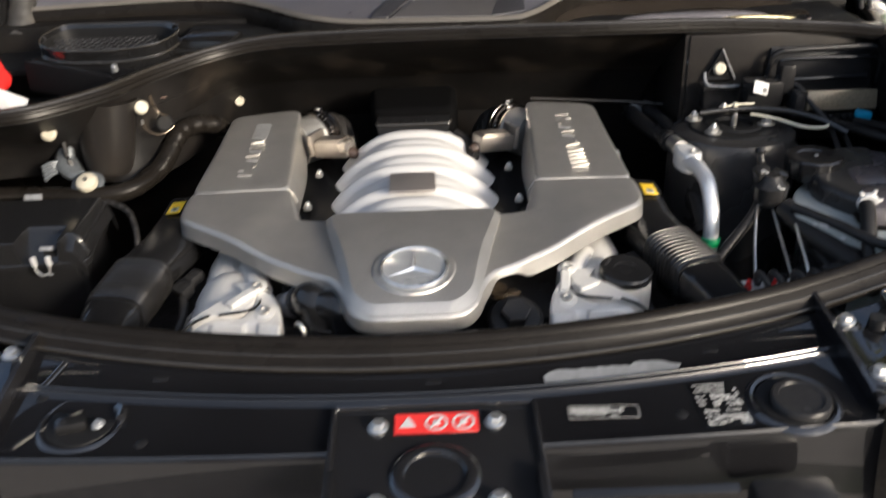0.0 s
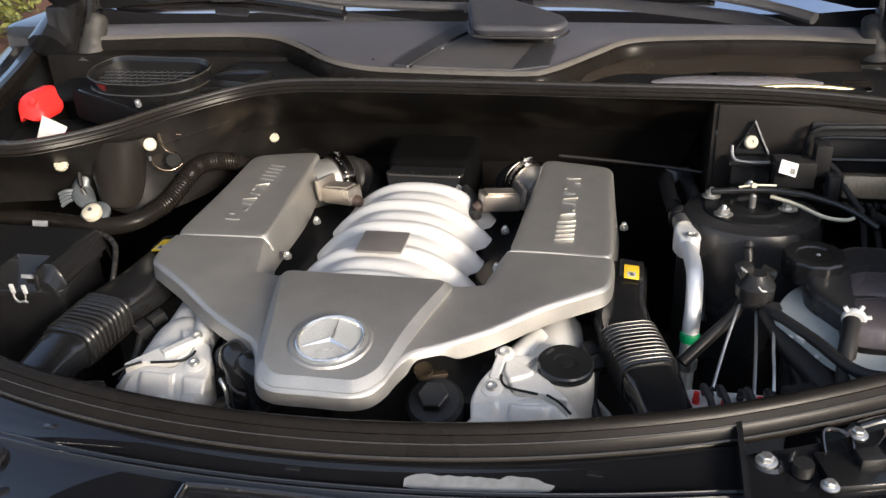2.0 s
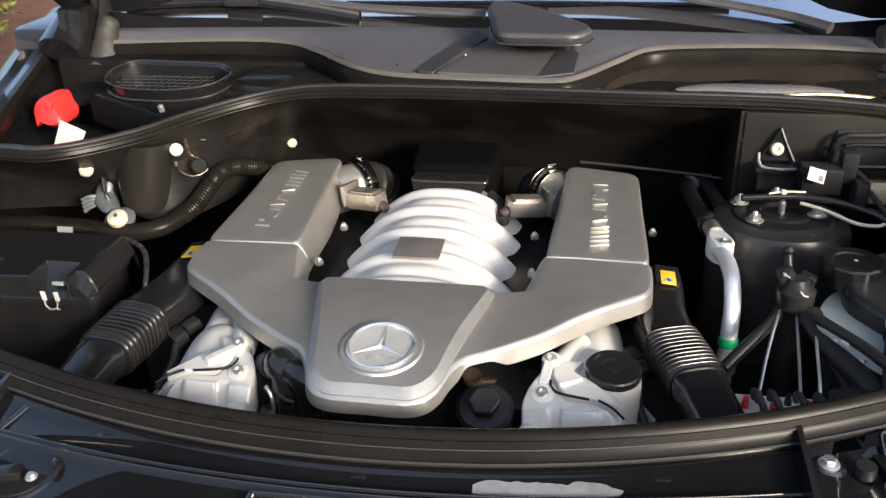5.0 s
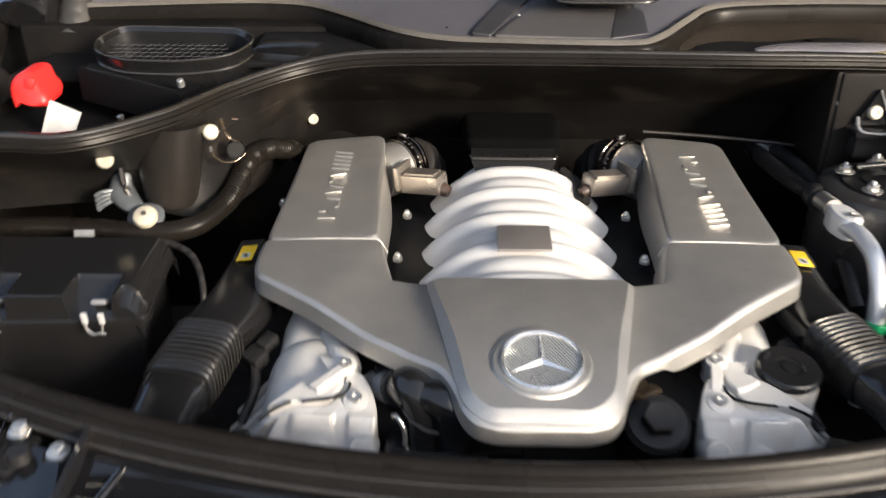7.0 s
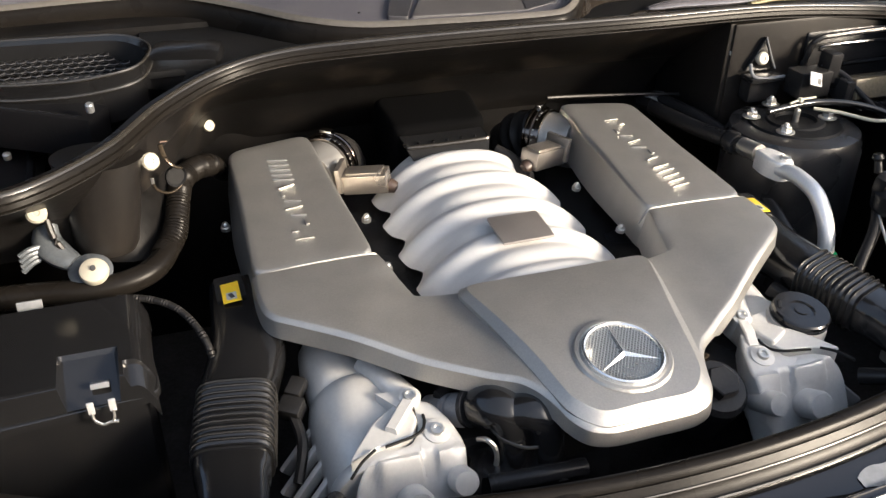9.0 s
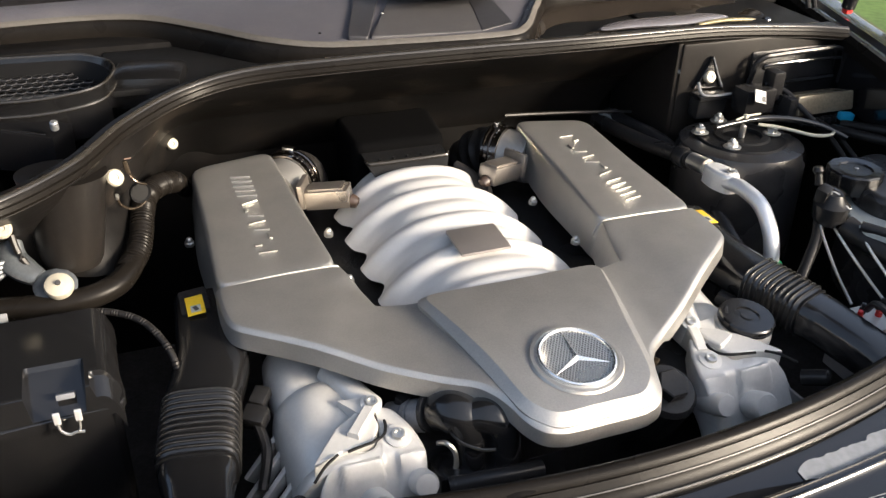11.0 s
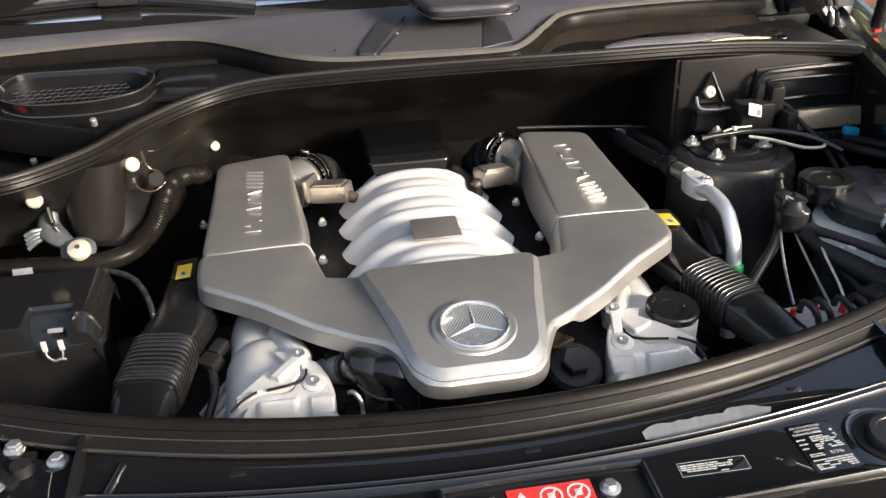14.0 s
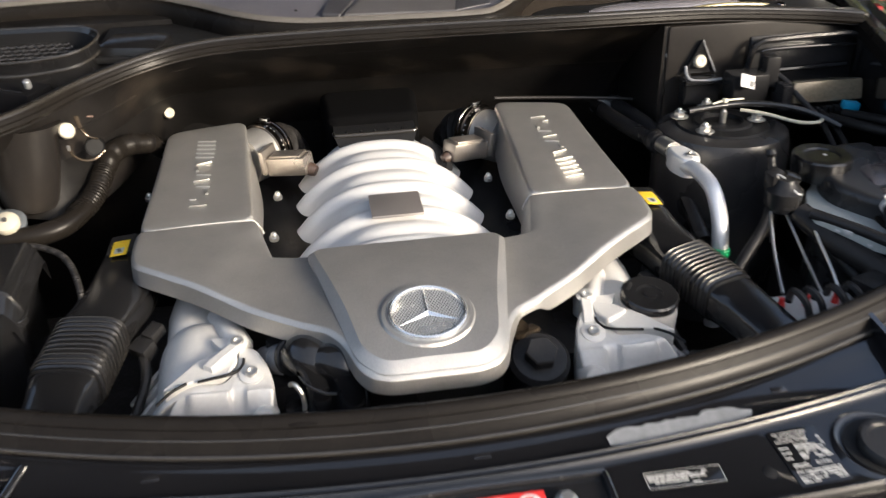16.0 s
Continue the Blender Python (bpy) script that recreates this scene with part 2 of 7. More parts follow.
def rings(bm, loops, caps=True, closed=True):
    """Skin a row of equal loops of points."""
    vs = [[bm.verts.new(q) for q in lp] for lp in loops]
    n = len(vs[0])
    for a, b in zip(vs, vs[1:]):
        for i in range(n if closed else n - 1):
            j = (i + 1) % n
            bm.faces.new((a[i], a[j], b[j], b[i]))
    if caps and closed:
        bm.faces.new(vs[0][::-1])
        bm.faces.new(vs[-1])
    return bm


def frames_along(path):
    """Tangent, side and up at each point of a path, with up held near z."""
    out = []
    up = Vector((0, 0, 1))
    for i, q in enumerate(path):
        t = (path[min(i + 1, len(path) - 1)] - path[max(i - 1, 0)]).normalized()
        ref = up if abs(t.z) < 0.9 else (out[-1][2] if out else Vector((0, 1, 0)))
        s = t.cross(ref).normalized()
        out.append((t, s, s.cross(t).normalized()))
    return out


def tube(points, r, bm=None, n=12, steps=6, rfun=None, smooth=True, squash=1.0):
    bm = bm or B()
    path = curve(points, steps) if smooth else [Vector(q) for q in points]
    fr = frames_along(path)
    loops = []
    for i, (q, (t, s, u)) in enumerate(zip(path, fr)):
        k = r if rfun is None else rfun(i / (len(path) - 1))
        loops.append([q + s * k * math.cos(2 * math.pi * a / n) + u * k * squash * math.sin(2 * math.pi * a / n) for a in range(n)])
    return rings(bm, loops)


def sweep(path, profile, bm=None, closed=True, caps=True):
    """A profile of (side, up) offsets drawn along a path; side points to the right of the way."""
    bm = bm or B()
    loops = []
    for q, (t, s, u) in zip(path, frames_along(path)):
        flat = Vector((s.x, s.y, 0)).normalized()
        loops.append([q + flat * a + Vector((0, 0, b)) for a, b in profile])
    return rings(bm, loops, caps, closed)


def lathe(profile, m=None, bm=None, n=24):
    """A turned body of (radius, height) rows about the local z axis."""
    bm = bm or B()
    m = m or Matrix()
    return rings(bm, [[m @ Vector((r * math.cos(2 * math.pi * a / n), r * math.sin(2 * math.pi * a / n), z)) for a in range(n)] for r, z in profile])


def axis(origin, direction):
    return Matrix.Translation(origin) @ Vector(direction).to_track_quat("Z", "Y").to_matrix().to_4x4()


def box(c, s, bm=None, rot=(0, 0, 0), bevel=0.003, taper=1.0, seg=2):
    """A bevelled block of size s round c; taper scales its top."""
    tmp = B()
    bmesh.ops.create_cube(tmp, size=1)
    for v in tmp.verts:
        k = taper if v.co.z > 0 else 1
        v.co = Vector((v.co.x * s[0] * k, v.co.y * s[1] * k, v.co.z * s[2]))
    if bevel:
        bmesh.ops.bevel(tmp, geom=tmp.edges[:], offset=bevel, segments=seg, profile=0.6, affect="EDGES")
    return absorb(bm or B(), tmp, pose(*c, *rot))


def rounded(points, r, n=4):
    """A polygon with rounded corners, as 2D points."""
    out = []
    k = len(points)
    for i in range(k):
        p, a, b = Vector(points[i]), Vector(points[i - 1]), Vector(points[(i + 1) % k])
        da, db = (a - p), (b - p)
        rr = min(r, da.length * 0.45, db.length * 0.45)
        s, e = p + da.normalized() * rr, p + db.normalized() * rr
        for j in range(n + 1):
            t = j / n
            out.append((1 - t) ** 2 * s + 2 * t * (1 - t) * p + t * t * e)
    return out


def dense(points, step):
    out = []
    k = len(points)
    for i in range(k):
        a, b = points[i], points[(i + 1) % k]
        m = max(1, int((b - a).length / step))
        out += [a.lerp(b, j / m) for j in range(m)]
    return out


def plate(outline, zf, r, depth, centre=None, bm=None, corner=0.01, flare=0.0, n=7, step=0.02, bottom=None, chamfer=None):
    """A moulded cover over a star-shaped outline: top at zf(x, y), a rounded edge of radius r and a skirt going down."""
    bm = bm or B()
    pts = dense(rounded(outline, corner), step)
    c = Vector(centre) if centre else sum((p for p in pts), Vector((0, 0))) / len(pts)
    loops = []

    def ring(inset, drop):
        lp = []
        for p in pts:
            d = (p - c)
            q = c + d * max(0.02, (d.length - inset) / d.length)
            lp.append(Vector((q.x, q.y, zf(q.x, q.y) - drop)))
        return lp

    for j in range(n):
        k = (j + 0.15) / n
        lp = []
        for p in pts:
            d = p - c
            q = c + d * k * max(0.1, (d.length - r) / d.length)
            lp.append(Vector((q.x, q.y, zf(q.x, q.y))))
        loops.append(lp)
    if chamfer:
        loops += [ring(r, 0), ring(r * 0.94, chamfer * 0.03), ring(r * 0.10, chamfer * 0.92), ring(0, chamfer)]
    for a in () if chamfer else (0, 25, 50, 70, 90):
        loops.append(ring(r * (1 - math.sin(radians(a))), r * (1 - math.cos(radians(a)))))
    low = []
    for p in pts:
        d = (p - c).normalized()
        z = zf(p.x, p.y) - r - depth if bottom is None else bottom
        low.append(Vector((p.x + d.x * flare, p.y + d.y * flare, z)))
    loops.append(low)
    return rings(bm, loops)


def prism(outline, z0, z1, bm=None, bevel=0.003, corner=0.008):
    return plate(outline, lambda x, y: z1, bevel, z1 - z0 - bevel, bm=bm, corner=corner)


def surface(fun, nu, nv, bm=None, closed=False):
    bm = bm or B()
    return rings(bm, [[fun(i / nu, j / nv) for i in range(nu + (0 if closed else 1))] for j in range(nv + 1)], False, closed)


def thick(bm, d):
    """Give an open sheet thickness."""
    bmesh.ops.recalc_face_normals(bm, faces=bm.faces)
    bmesh.ops.solidify(bm, geom=bm.faces[:], thickness=d)
    return bm


def hexbolt(m, r=0.007, h=0.006, washer=0.0095):
    bm = lathe([(washer, 0), (washer, 0.0015), (washer * 0.85, 0.0025)], m, n=20)
    return rings(bm, [[m @ Vector((r * k * math.cos(math.pi * a / 3), r * k * math.sin(math.pi * a / 3), z)) for a in range(6)] for k, z in ((1, 0.002), (1, h), (0.82, h + 0.0012))])


def bolt_thing(place, direction=(0, -0.2, 1), r=0.007, label="zinc plated hexagon flange bolt", mat=None, group="flange bolts"):
    return solid("flange_bolt", hexbolt(axis(place, direction), r, r * 0.9, r * 1.45), mat or STEEL, label, "bolt", group)


# ---- setting: ground, shrubs, house behind, engine bay shell ----
def flat(x0, x1, y0, y1, z, n=2):
    return surface(lambda u, v: Vector((x0 + (x1 - x0) * u, y0 + (y1 - y0) * v, z)), n, n)


solid("ground", flat(-400, 400, -400, 400, 0.0), CONCRETE, "pale concrete driveway under the car", "ground", kind="structure")
solid("lawn", box((22.8, 12, 0.02), (40, 40, 0.06), bevel=0.01), GRASS, "bright green mown lawn beside the driveway", "lawn", kind="structure")
solid("flower_bed", box((-5.4, 6, 0.03), (4.6, 12, 0.10), bevel=0.02), MULCH, "bed of reddish bark mulch beside the driveway", "flower bed", kind="structure")
solid("kerb", box((-3.0, 6, 0.05), (0.16, 12, 0.13), bevel=0.012), CONCRETE, "pale concrete kerb edging the flower bed", "kerb", kind="structure")


def shrub(cx, cy, w, d, h, seed, count):
    rnd = random.Random(seed)
    root = thing("shrub", (cx, cy, 0.05), "yellow-green leafy garden shrub growing in the mulch bed", "shrub", "garden shrubs")
    bm = B()
    for k in range(5):
        a = rnd.uniform(0, 6.28)
        tip = Vector((cx + 0.3 * w * math.cos(a), cy + 0.3 * d * math.sin(a), h * 0.75))
        tube([(cx, cy, 0.05), ((cx + tip.x) / 2, (cy + tip.y) / 2, h * 0.4), tip], 0.02, bm, 6, 3, lambda t: 0.022 * (1 - 0.8 * t))
    part("branches", bm, MULCH, root, "thin brown stems")
    verts, faces = [], []
    for k in range(count):
        a, e, q = rnd.uniform(0, 6.283), rnd.uniform(-0.1, 1.0), rnd.uniform(0.72, 1.0)
        lump = 1 + 0.16 * math.sin(3 * a + seed) + 0.12 * math.sin(7 * a + 5 * e)
        c = math.sqrt(max(0, 1 - e * e))
        p = Vector((cx + w / 2 * q * lump * c * math.cos(a), cy + d / 2 * q * lump * c * math.sin(a), max(0.08, 0.25 * h + 0.75 * h * e * q * lump)))
        m = Euler((rnd.uniform(-1.2, 1.2), rnd.uniform(-1.2, 1.2), rnd.uniform(0, 6.28))).to_matrix()
        s = rnd.uniform(0.03, 0.055)
        i = len(verts)
        for lx, ly, lz in ((0, -1, 0), (0.45, 0, 0.12), (0, 1, 0), (-0.45, 0, 0.12)):
            verts.append(p + m @ Vector((lx * s, ly * s, lz * s)))
        faces.append((i, i + 1, i + 2, i + 3))
    me = bpy.data.meshes.new("crown")
    me.from_pydata([v - Vector((cx, cy, 0.05)) for v in verts], [], faces)
    me.materials.append(LEAF)
    ob = new("crown", me)
    ob.parent = root
    return tagged(ob, "dense small yellow-green leaves", kind="stuff")


for i, (sx, sy, sw, sd, sh) in enumerate(((-4.6, 5.2, 1.8, 1.9, 1.1), (-5.3, 7.2, 2.0, 2.2, 1.25), (-4.5, 8.9, 1.9, 1.8, 1.15), (-6.4, 9.6, 2.2, 2.4, 1.3))):
    shrub(sx, sy, sw, sd, sh, 11 + i, 5200)
shrub(3.1, 7.6, 1.0, 1.0, 0.65, 31, 2500)
solid("leaf_bed", box((5.6, 8.6, 0.06), (4.6, 6.0, 0.10), bevel=0.02), MULCH, "brown fallen leaves round the tree trunks", "leaf bed", kind="structure")


def tree(cx, cy, h, w, seed):
    rnd = random.Random(seed)
    root = thing("tree", (cx, cy, 0.05), "garden tree with a slim grey trunk and an added unseen crown", "tree", "garden trees")
    bm = tube([(cx, cy, 0.05), (cx + 0.05, cy, h * 0.3), (cx - 0.04, cy + 0.05, h * 0.6), (cx, cy, h * 0.9)], 0.1, None, 10, 5, lambda t: 0.11 * (1 - 0.85 * t) + 0.01)
    part("trunk", bm, BARK, root)
    for k in range(7):
        a, z0 = 0.9 * k + rnd.uniform(-0.3, 0.3), h * (0.28 + 0.08 * k)
        tip = Vector((cx + 0.42 * w * math.cos(a), cy + 0.42 * w * math.sin(a), z0 + 0.16 * h))
        part("limb", tube([(cx, cy, z0), (cx + 0.2 * w * math.cos(a), cy + 0.2 * w * math.sin(a), z0 + 0.06 * h), tip], 0.03, None, 6, 4, lambda t: 0.04 * (1 - 0.8 * t)), BARK, root)
    verts, faces = [], []
    clumps = [(Vector((cx, cy, h * 0.62)) + Vector((rnd.gauss(0, 0.24) * w, rnd.gauss(0, 0.24) * w, rnd.gauss(0, 0.16) * h)), rnd.uniform(0.35, 0.75)) for _ in range(46)]
    for c, r in clumps:
        for _ in range(110):
            d = Vector((rnd.gauss(0, 1), rnd.gauss(0, 1), rnd.gauss(0, 0.8))).normalized() * r * rnd.uniform(0.6, 1.05)
            m = Euler((rnd.uniform(-1.2, 1.2), rnd.uniform(-1.2, 1.2), rnd.uniform(0, 6.28))).to_matrix()
            i, sz = len(verts), rnd.uniform(0.07, 0.13)
            for lx, ly, lz in ((0, -1, 0), (0.5, 0, 0.12), (0, 1, 0), (-0.5, 0, 0.12)):
                verts.append(c + d + m @ Vector((lx * sz, ly * sz, lz * sz)) - Vector((cx, cy, 0.05)))
            faces.append((i, i + 1, i + 2, i + 3))
    me = bpy.data.meshes.new("crown")
    me.from_pydata(verts, [], faces)
    me.materials.append(LEAF)
    ob = new("crown", me)
    ob.parent = root
    tagged(ob, "loose crown of small green leaves", kind="stuff")


# unseen crowns and farther trees, added to darken what the black wings mirror
for i, (tx, ty, th, tw_) in enumerate(((4.5, 7.6, 6.5, 3.6), (5.8, 11.0, 7.5, 4.0), (8.0, 11.4, 6.0, 3.6), (10.5, 9.0, 6.5, 3.8))):
    tree(tx, ty, th, tw_, 60 + i)

# unseen house, added far in front of the car to close the low sky
house = thing("house", (3.0, -26.5, 0), "unseen brown rendered house with a clay roof, added across the drive", "house")
part("wall", box((3.0, -26.5, 2.6), (24, 5, 5.2), bevel=0.02), BRICKWALL, house)
bm = B()
rings(bm, [[Vector((x, -29.6, 5.2)), Vector((x, -23.6, 5.2)), Vector((x, -26.5, 7.6))] for x in (-9.6, 15.6)])
part("roof", bm, material("clay roof", (0.26, 0.15, 0.11), 0.8, 0, 0.2, 8, 0.4, 30), house, "low brown gabled roof")
for wx in (-5.5, -1.0, 3.5, 8.0, 12.5):
    w = part("window", box((wx, -24.02, 2.2), (1.6, 0.08, 1.4), bevel=0.01), GLASS, house)
    part("sill", box((wx, -24.0, 1.46), (1.8, 0.16, 0.08), bevel=0.01), LABEL_W, w)

# engine bay shell
bay = thing("engine_bay", (0, 1.2, 0.45), "black painted engine bay with dusty inner walls", "engine bay", kind="structure")
part("bay_floor", box((0, 1.25, 0.47), (1.8, 1.4, 0.04), bevel=0.004), GAPLIFT, bay)
part("inner_wing", box((-0.86, 1.3, 0.72), (0.06, 1.3, 0.5), bevel=0.01), BAYPAINT, bay)
part("inner_wing", box((0.89, 1.3, 0.70), (0.06, 1.3, 0.5), bevel=0.01), BAYPAINT, bay)
part("radiator_shroud", box((0, 0.80, 0.66), (1.5, 0.03, 0.42), bevel=0.005), GAPLIFT, bay)
part("firewall", box((0, 1.745, 0.75), (1.7, 0.06, 0.62), bevel=0.01), WALLSHADE, bay)

SEAL_R = [(-0.82, 1.20, 1.045), (-0.66, 1.224, 1.05), (-0.565, 1.222, 1.052), (-0.475, 1.30, 1.053), (-0.41, 1.405, 1.056), (-0.33, 1.478, 1.064), (-0.24, 1.503, 1.073),
          (-0.115, 1.503, 1.077), (0.085, 1.50, 1.078), (0.31, 1.496, 1.077), (0.55, 1.512, 1.070), (0.72, 1.505, 1.060), (0.81, 1.485, 1.054)]
WALL_LOW = [(-0.84, 1.30, 0.90), (-0.66, 1.345, 0.90), (-0.565, 1.35, 0.90), (-0.455, 1.325, 0.89), (-0.405, 1.42, 0.88), (-0.35, 1.70, 0.86), (-0.24, 1.715, 0.86),
            (-0.115, 1.715, 0.86), (0.085, 1.715, 0.86), (0.31, 1.71, 0.86), (0.475, 1.69, 0.86), (0.50, 1.70, 0.86), (0.52, 1.70, 0.86)]


def wall_point(u, v):
    """The cowl wall: leans back from under its seal to the deep firewall."""
    k = v
    bow = -math.sin(math.pi * k) * 0.035
    return Vector((TOP[u].x * (1 - k) + LOW[u].x * k, TOP[u].y * (1 - k) + LOW[u].y * k - bow, TOP[u].z - 0.014 - (TOP[u].z - 0.014 - LOW[u].z) * k))


TOP = [q for q in curve(SEAL_R, 8) if q.x < 0.5]
LOW = curve(WALL_LOW, 8)[:len(TOP)]
nw = len(TOP) - 1
wall = surface(lambda u, v: wall_point(min(nw, round(u * nw)), 0.52 * v), nw, 8)
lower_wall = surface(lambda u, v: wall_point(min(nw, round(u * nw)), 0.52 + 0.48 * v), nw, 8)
part("lower_cowl_wall", thick(lower_wall, 0.003), WALLSHADE, bay, "lower wall with the overhang's shade painted in")
part("cowl_wall", thick(wall, 0.004), WALLDUST, bay, "dusty black sheet wall leaning back under the seal")
# folds, rivets and bare scratches in the wall
part("pressed_rib", tube([wall_point(u, 0.30) + Vector((0, -0.004, 0)) for u in range(int(nw * 0.36), int(nw * 0.52), 3)], 0.004, n=8, squash=0.6), WALLDUST, bay)
part("pressed_rib", tube([wall_point(u, 0.16) + Vector((0, -0.004, 0)) for u in range(int(nw * 0.55), int(nw * 0.90), 4)], 0.003, n=8, squash=0.5), WALLDUST, bay)
rnd = random.Random(21)
for k in range(26):
    u = int(nw * (rnd.uniform(0.66, 0.84) if k < 16 else rnd.uniform(0.36, 0.95)))
    q = wall_point(u, rnd.uniform(0.10, 0.19) if k < 16 else rnd.uniform(0.1, 0.5))
    part("scratch", box((q.x + rnd.uniform(-0.01, 0.01), q.y - 0.0035, q.z), (rnd.uniform(0.002, 0.009), 0.002, rnd.uniform(0.0008, 0.0016)), rot=(0, rnd.uniform(-15, 15), 0), bevel=0), SCRATCH, bay)
# forward box of the wall on the other side of the bay
part("cowl_side_wall", box((0.66, 1.525, 0.95), (0.35, 0.05, 0.20), bevel=0.006), BAYPAINT, bay)
part("cowl_side_cheek", box((0.488, 1.60, 0.95), (0.02, 0.19, 0.20), bevel=0.004), BAYPAINT, bay)
part("wall_plug", lathe([(0.0005, 0.004), (0.014, 0.004), (0.017, 0)], axis((0.212, 1.694, 0.917), (0, -1, 0.25))), PLASTIC, bay, "round rubber plug")

# ---- rear seal ----
seal = thing("rear_bonnet_seal", (0, 1.45, 1.03), "long black rubber bonnet seal along the cowl", "rubber seal")
prof = [(0.012, -0.014), (0.0140, -0.010), (0.0125, -0.005), (0.010, -0.004), (0.008, 0.002), (0.002, 0.006), (-0.008, 0.004), (-0.013, -0.004), (-0.012, -0.014)]
part("bulb", sweep(curve(SEAL_R, 8), prof), RUBBER, seal)
part("clamping_strip", sweep([q + Vector((0, 0, -0.014)) for q in curve(SEAL_R, 8)], [(0.008, -0.004), (0.0105, -0.002), (0.0100, 0.001), (-0.008, 0.0), (-0.008, -0.004)]), WALLDUST, seal)

# paler glossy strip added on the bulb to draw its bright crest line
part("crest_highlight", sweep(curve(SEAL_R, 8), [(0.0080, 0.0012), (0.0070, 0.0042), (0.0050, 0.0056), (0.0030, 0.0062), (0.0040, 0.0040)]), LIP, seal, "glossy strip added for the crest highlight")

# ---- front cross panel and its seal ----
def u_seal(x):
    return 0.797 + 0.40 * x * x


def s_seal(x):
    return 0.777 + 0.34 * x * x


def ridge1(x):
    return 0.735 + 0.25 * x * x


def ridge2(x):
    return 0.664 + 0.07 * x * x


panel = thing("front_cross_panel", (0, 0.7, 0.60), "glossy black painted front cross panel with pressed ridges", "body panel")


def panel_point(u, v):
    x = -0.424 + 0.894 * u
    s, a, b = s_seal(x), ridge1(x), ridge2(x)
    rows = [(u_seal(x), 0.885), (s - 0.002, 0.8945), (s - 0.012, 0.8905), (a + 0.010, 0.8860), (a + 0.006, 0.8868), (a + 0.0035, 0.8892), (a, 0.8872), (a - 0.003, 0.8880), (a - 0.0055, 0.8842), (a - 0.010, 0.8828),
            (b + 0.014, 0.8765), (b + 0.005, 0.8775), (b, 0.8785), (b - 0.0025, 0.8765), (b - 0.004, 0.868), (b - 0.007, 0.84), (b - 0.018, 0.78), (b - 0.03, 0.60)]
    y, z = rows[round(v * (len(rows) - 1))]
    return Vector((x, y, z))


def panel_z(x, y):
    """Height of the pressed panel at a place."""
    u = (x + 0.424) / 0.894
    pts = [panel_point(u, k / 17) for k in range(18)]
    for p, q in zip(pts, pts[1:]):
        if q.y <= y <= p.y:
            return q.z + (p.z - q.z) * (y - q.y) / max(1e-6, p.y - q.y)
    return pts[0].z


part("pressing", thick(surface(panel_point, 48, 17), 0.0015), PANEL, panel, angle=50)
for x0, x1, y0, y1, z in ((-0.430, -0.424, 0.876, 0.70, 0.911), (0.469, 0.475, 0.876, 0.69, 0.911)):
    bm = B()
    rings(bm, [[Vector((x0, y0, 0.86)), Vector((x1, y0, 0.86)), Vector((x1, y0, z)), Vector((x0, y0, z))],
               [Vector((x0 + 0.0, 0.80, 0.84)), Vector((x1, 0.80, 0.84)), Vector((x1, 0.80, z - 0.006)), Vector((x0, 0.80, z - 0.006))],
               [Vector((x0, y1, 0.80)), Vector((x1, y1, 0.80)), Vector((x1, y1, z - 0.020)), Vector((x0, y1, z - 0.020))]])
    part("upright_flange", bm, PAINT, panel)
for hx, hy in ((-0.268, 0.690), (0.275, 0.700), (-0.392, 0.765)):
    part("drain_hole", lathe([(0.0005, 0.0006), (0.006, 0.0006), (0.0068, 0.0)], axis((hx, hy, panel_z(hx, hy) - 0.0002), (0, -0.10, 1)), n=18), INK_BLACK, panel, "small round hole")
for hx in (-0.27, 0.025, 0.33):
    part("pressed_mark", box((hx, s_seal(hx) - 0.020, panel_z(hx, s_seal(hx) - 0.020) + 0.0004), (0.016, 0.006, 0.001), rot=(6, 0, 0), bevel=0.0004), PAINT, panel)

# glossy tubes added so the ridge edges carry thin highlight lines
for off, zz in ((0.0036, 0.8894), (-0.0032, 0.8880)):
    part("highlight_bead", tube([Vector((x, ridge1(x) + off, zz)) for x in [-0.415 + 0.0183 * i for i in range(48)]], 0.0011, n=6, smooth=False), PAINT, panel)
part("highlight_bead", tube([Vector((x, ridge2(x) - 0.0012, 0.8782)) for x in [-0.415 + 0.0183 * i for i in range(48)]], 0.0013, n=6, smooth=False), PAINT, panel)
part("corner_rib", tube([(-0.397, 0.779, 0.8868), (-0.392, 0.794, 0.8885), (-0.385, 0.816, 0.8915)], 0.004, n=8, squash=0.7), PAINT, panel)
fseal = thing("front_bonnet_seal", (0, 0.83, 0.89), "curved black rubber bonnet seal along the front panel", "rubber seal")
xs = [-0.80 + 1.60 * i / 64 for i in range(65)]
path = [Vector((x, u_seal(x), 0.92 + 0.03 * max(0, abs(x) - 0.45))) for x in xs]
prof = [(-0.013, -0.040), (-0.012, -0.008), (-0.006, 0.000), (0.000, 0.002), (0.005, -0.001), (0.0075, -0.006), (0.0095, -0.0055), (0.0155, -0.0125), (0.017, -0.0115), (0.0225, -0.0215), (0.026, -0.0225), (0.026, -0.028), (0.015, -0.040)]
part("seal_body", sweep(path, prof), RUBBER, fseal, angle=60)
part("lower_lip", sweep(path, [(0.0250, -0.0215), (0.0262, -0.0200), (0.0276, -0.0212), (0.0278, -0.0235), (0.0262, -0.0245)]), LIP, fseal, "smooth lower lip")
part("groove_lip", sweep(path, [(0.0150, -0.0118), (0.0164, -0.0102), (0.0174, -0.0112), (0.0170, -0.0128)]), LIP, fseal)
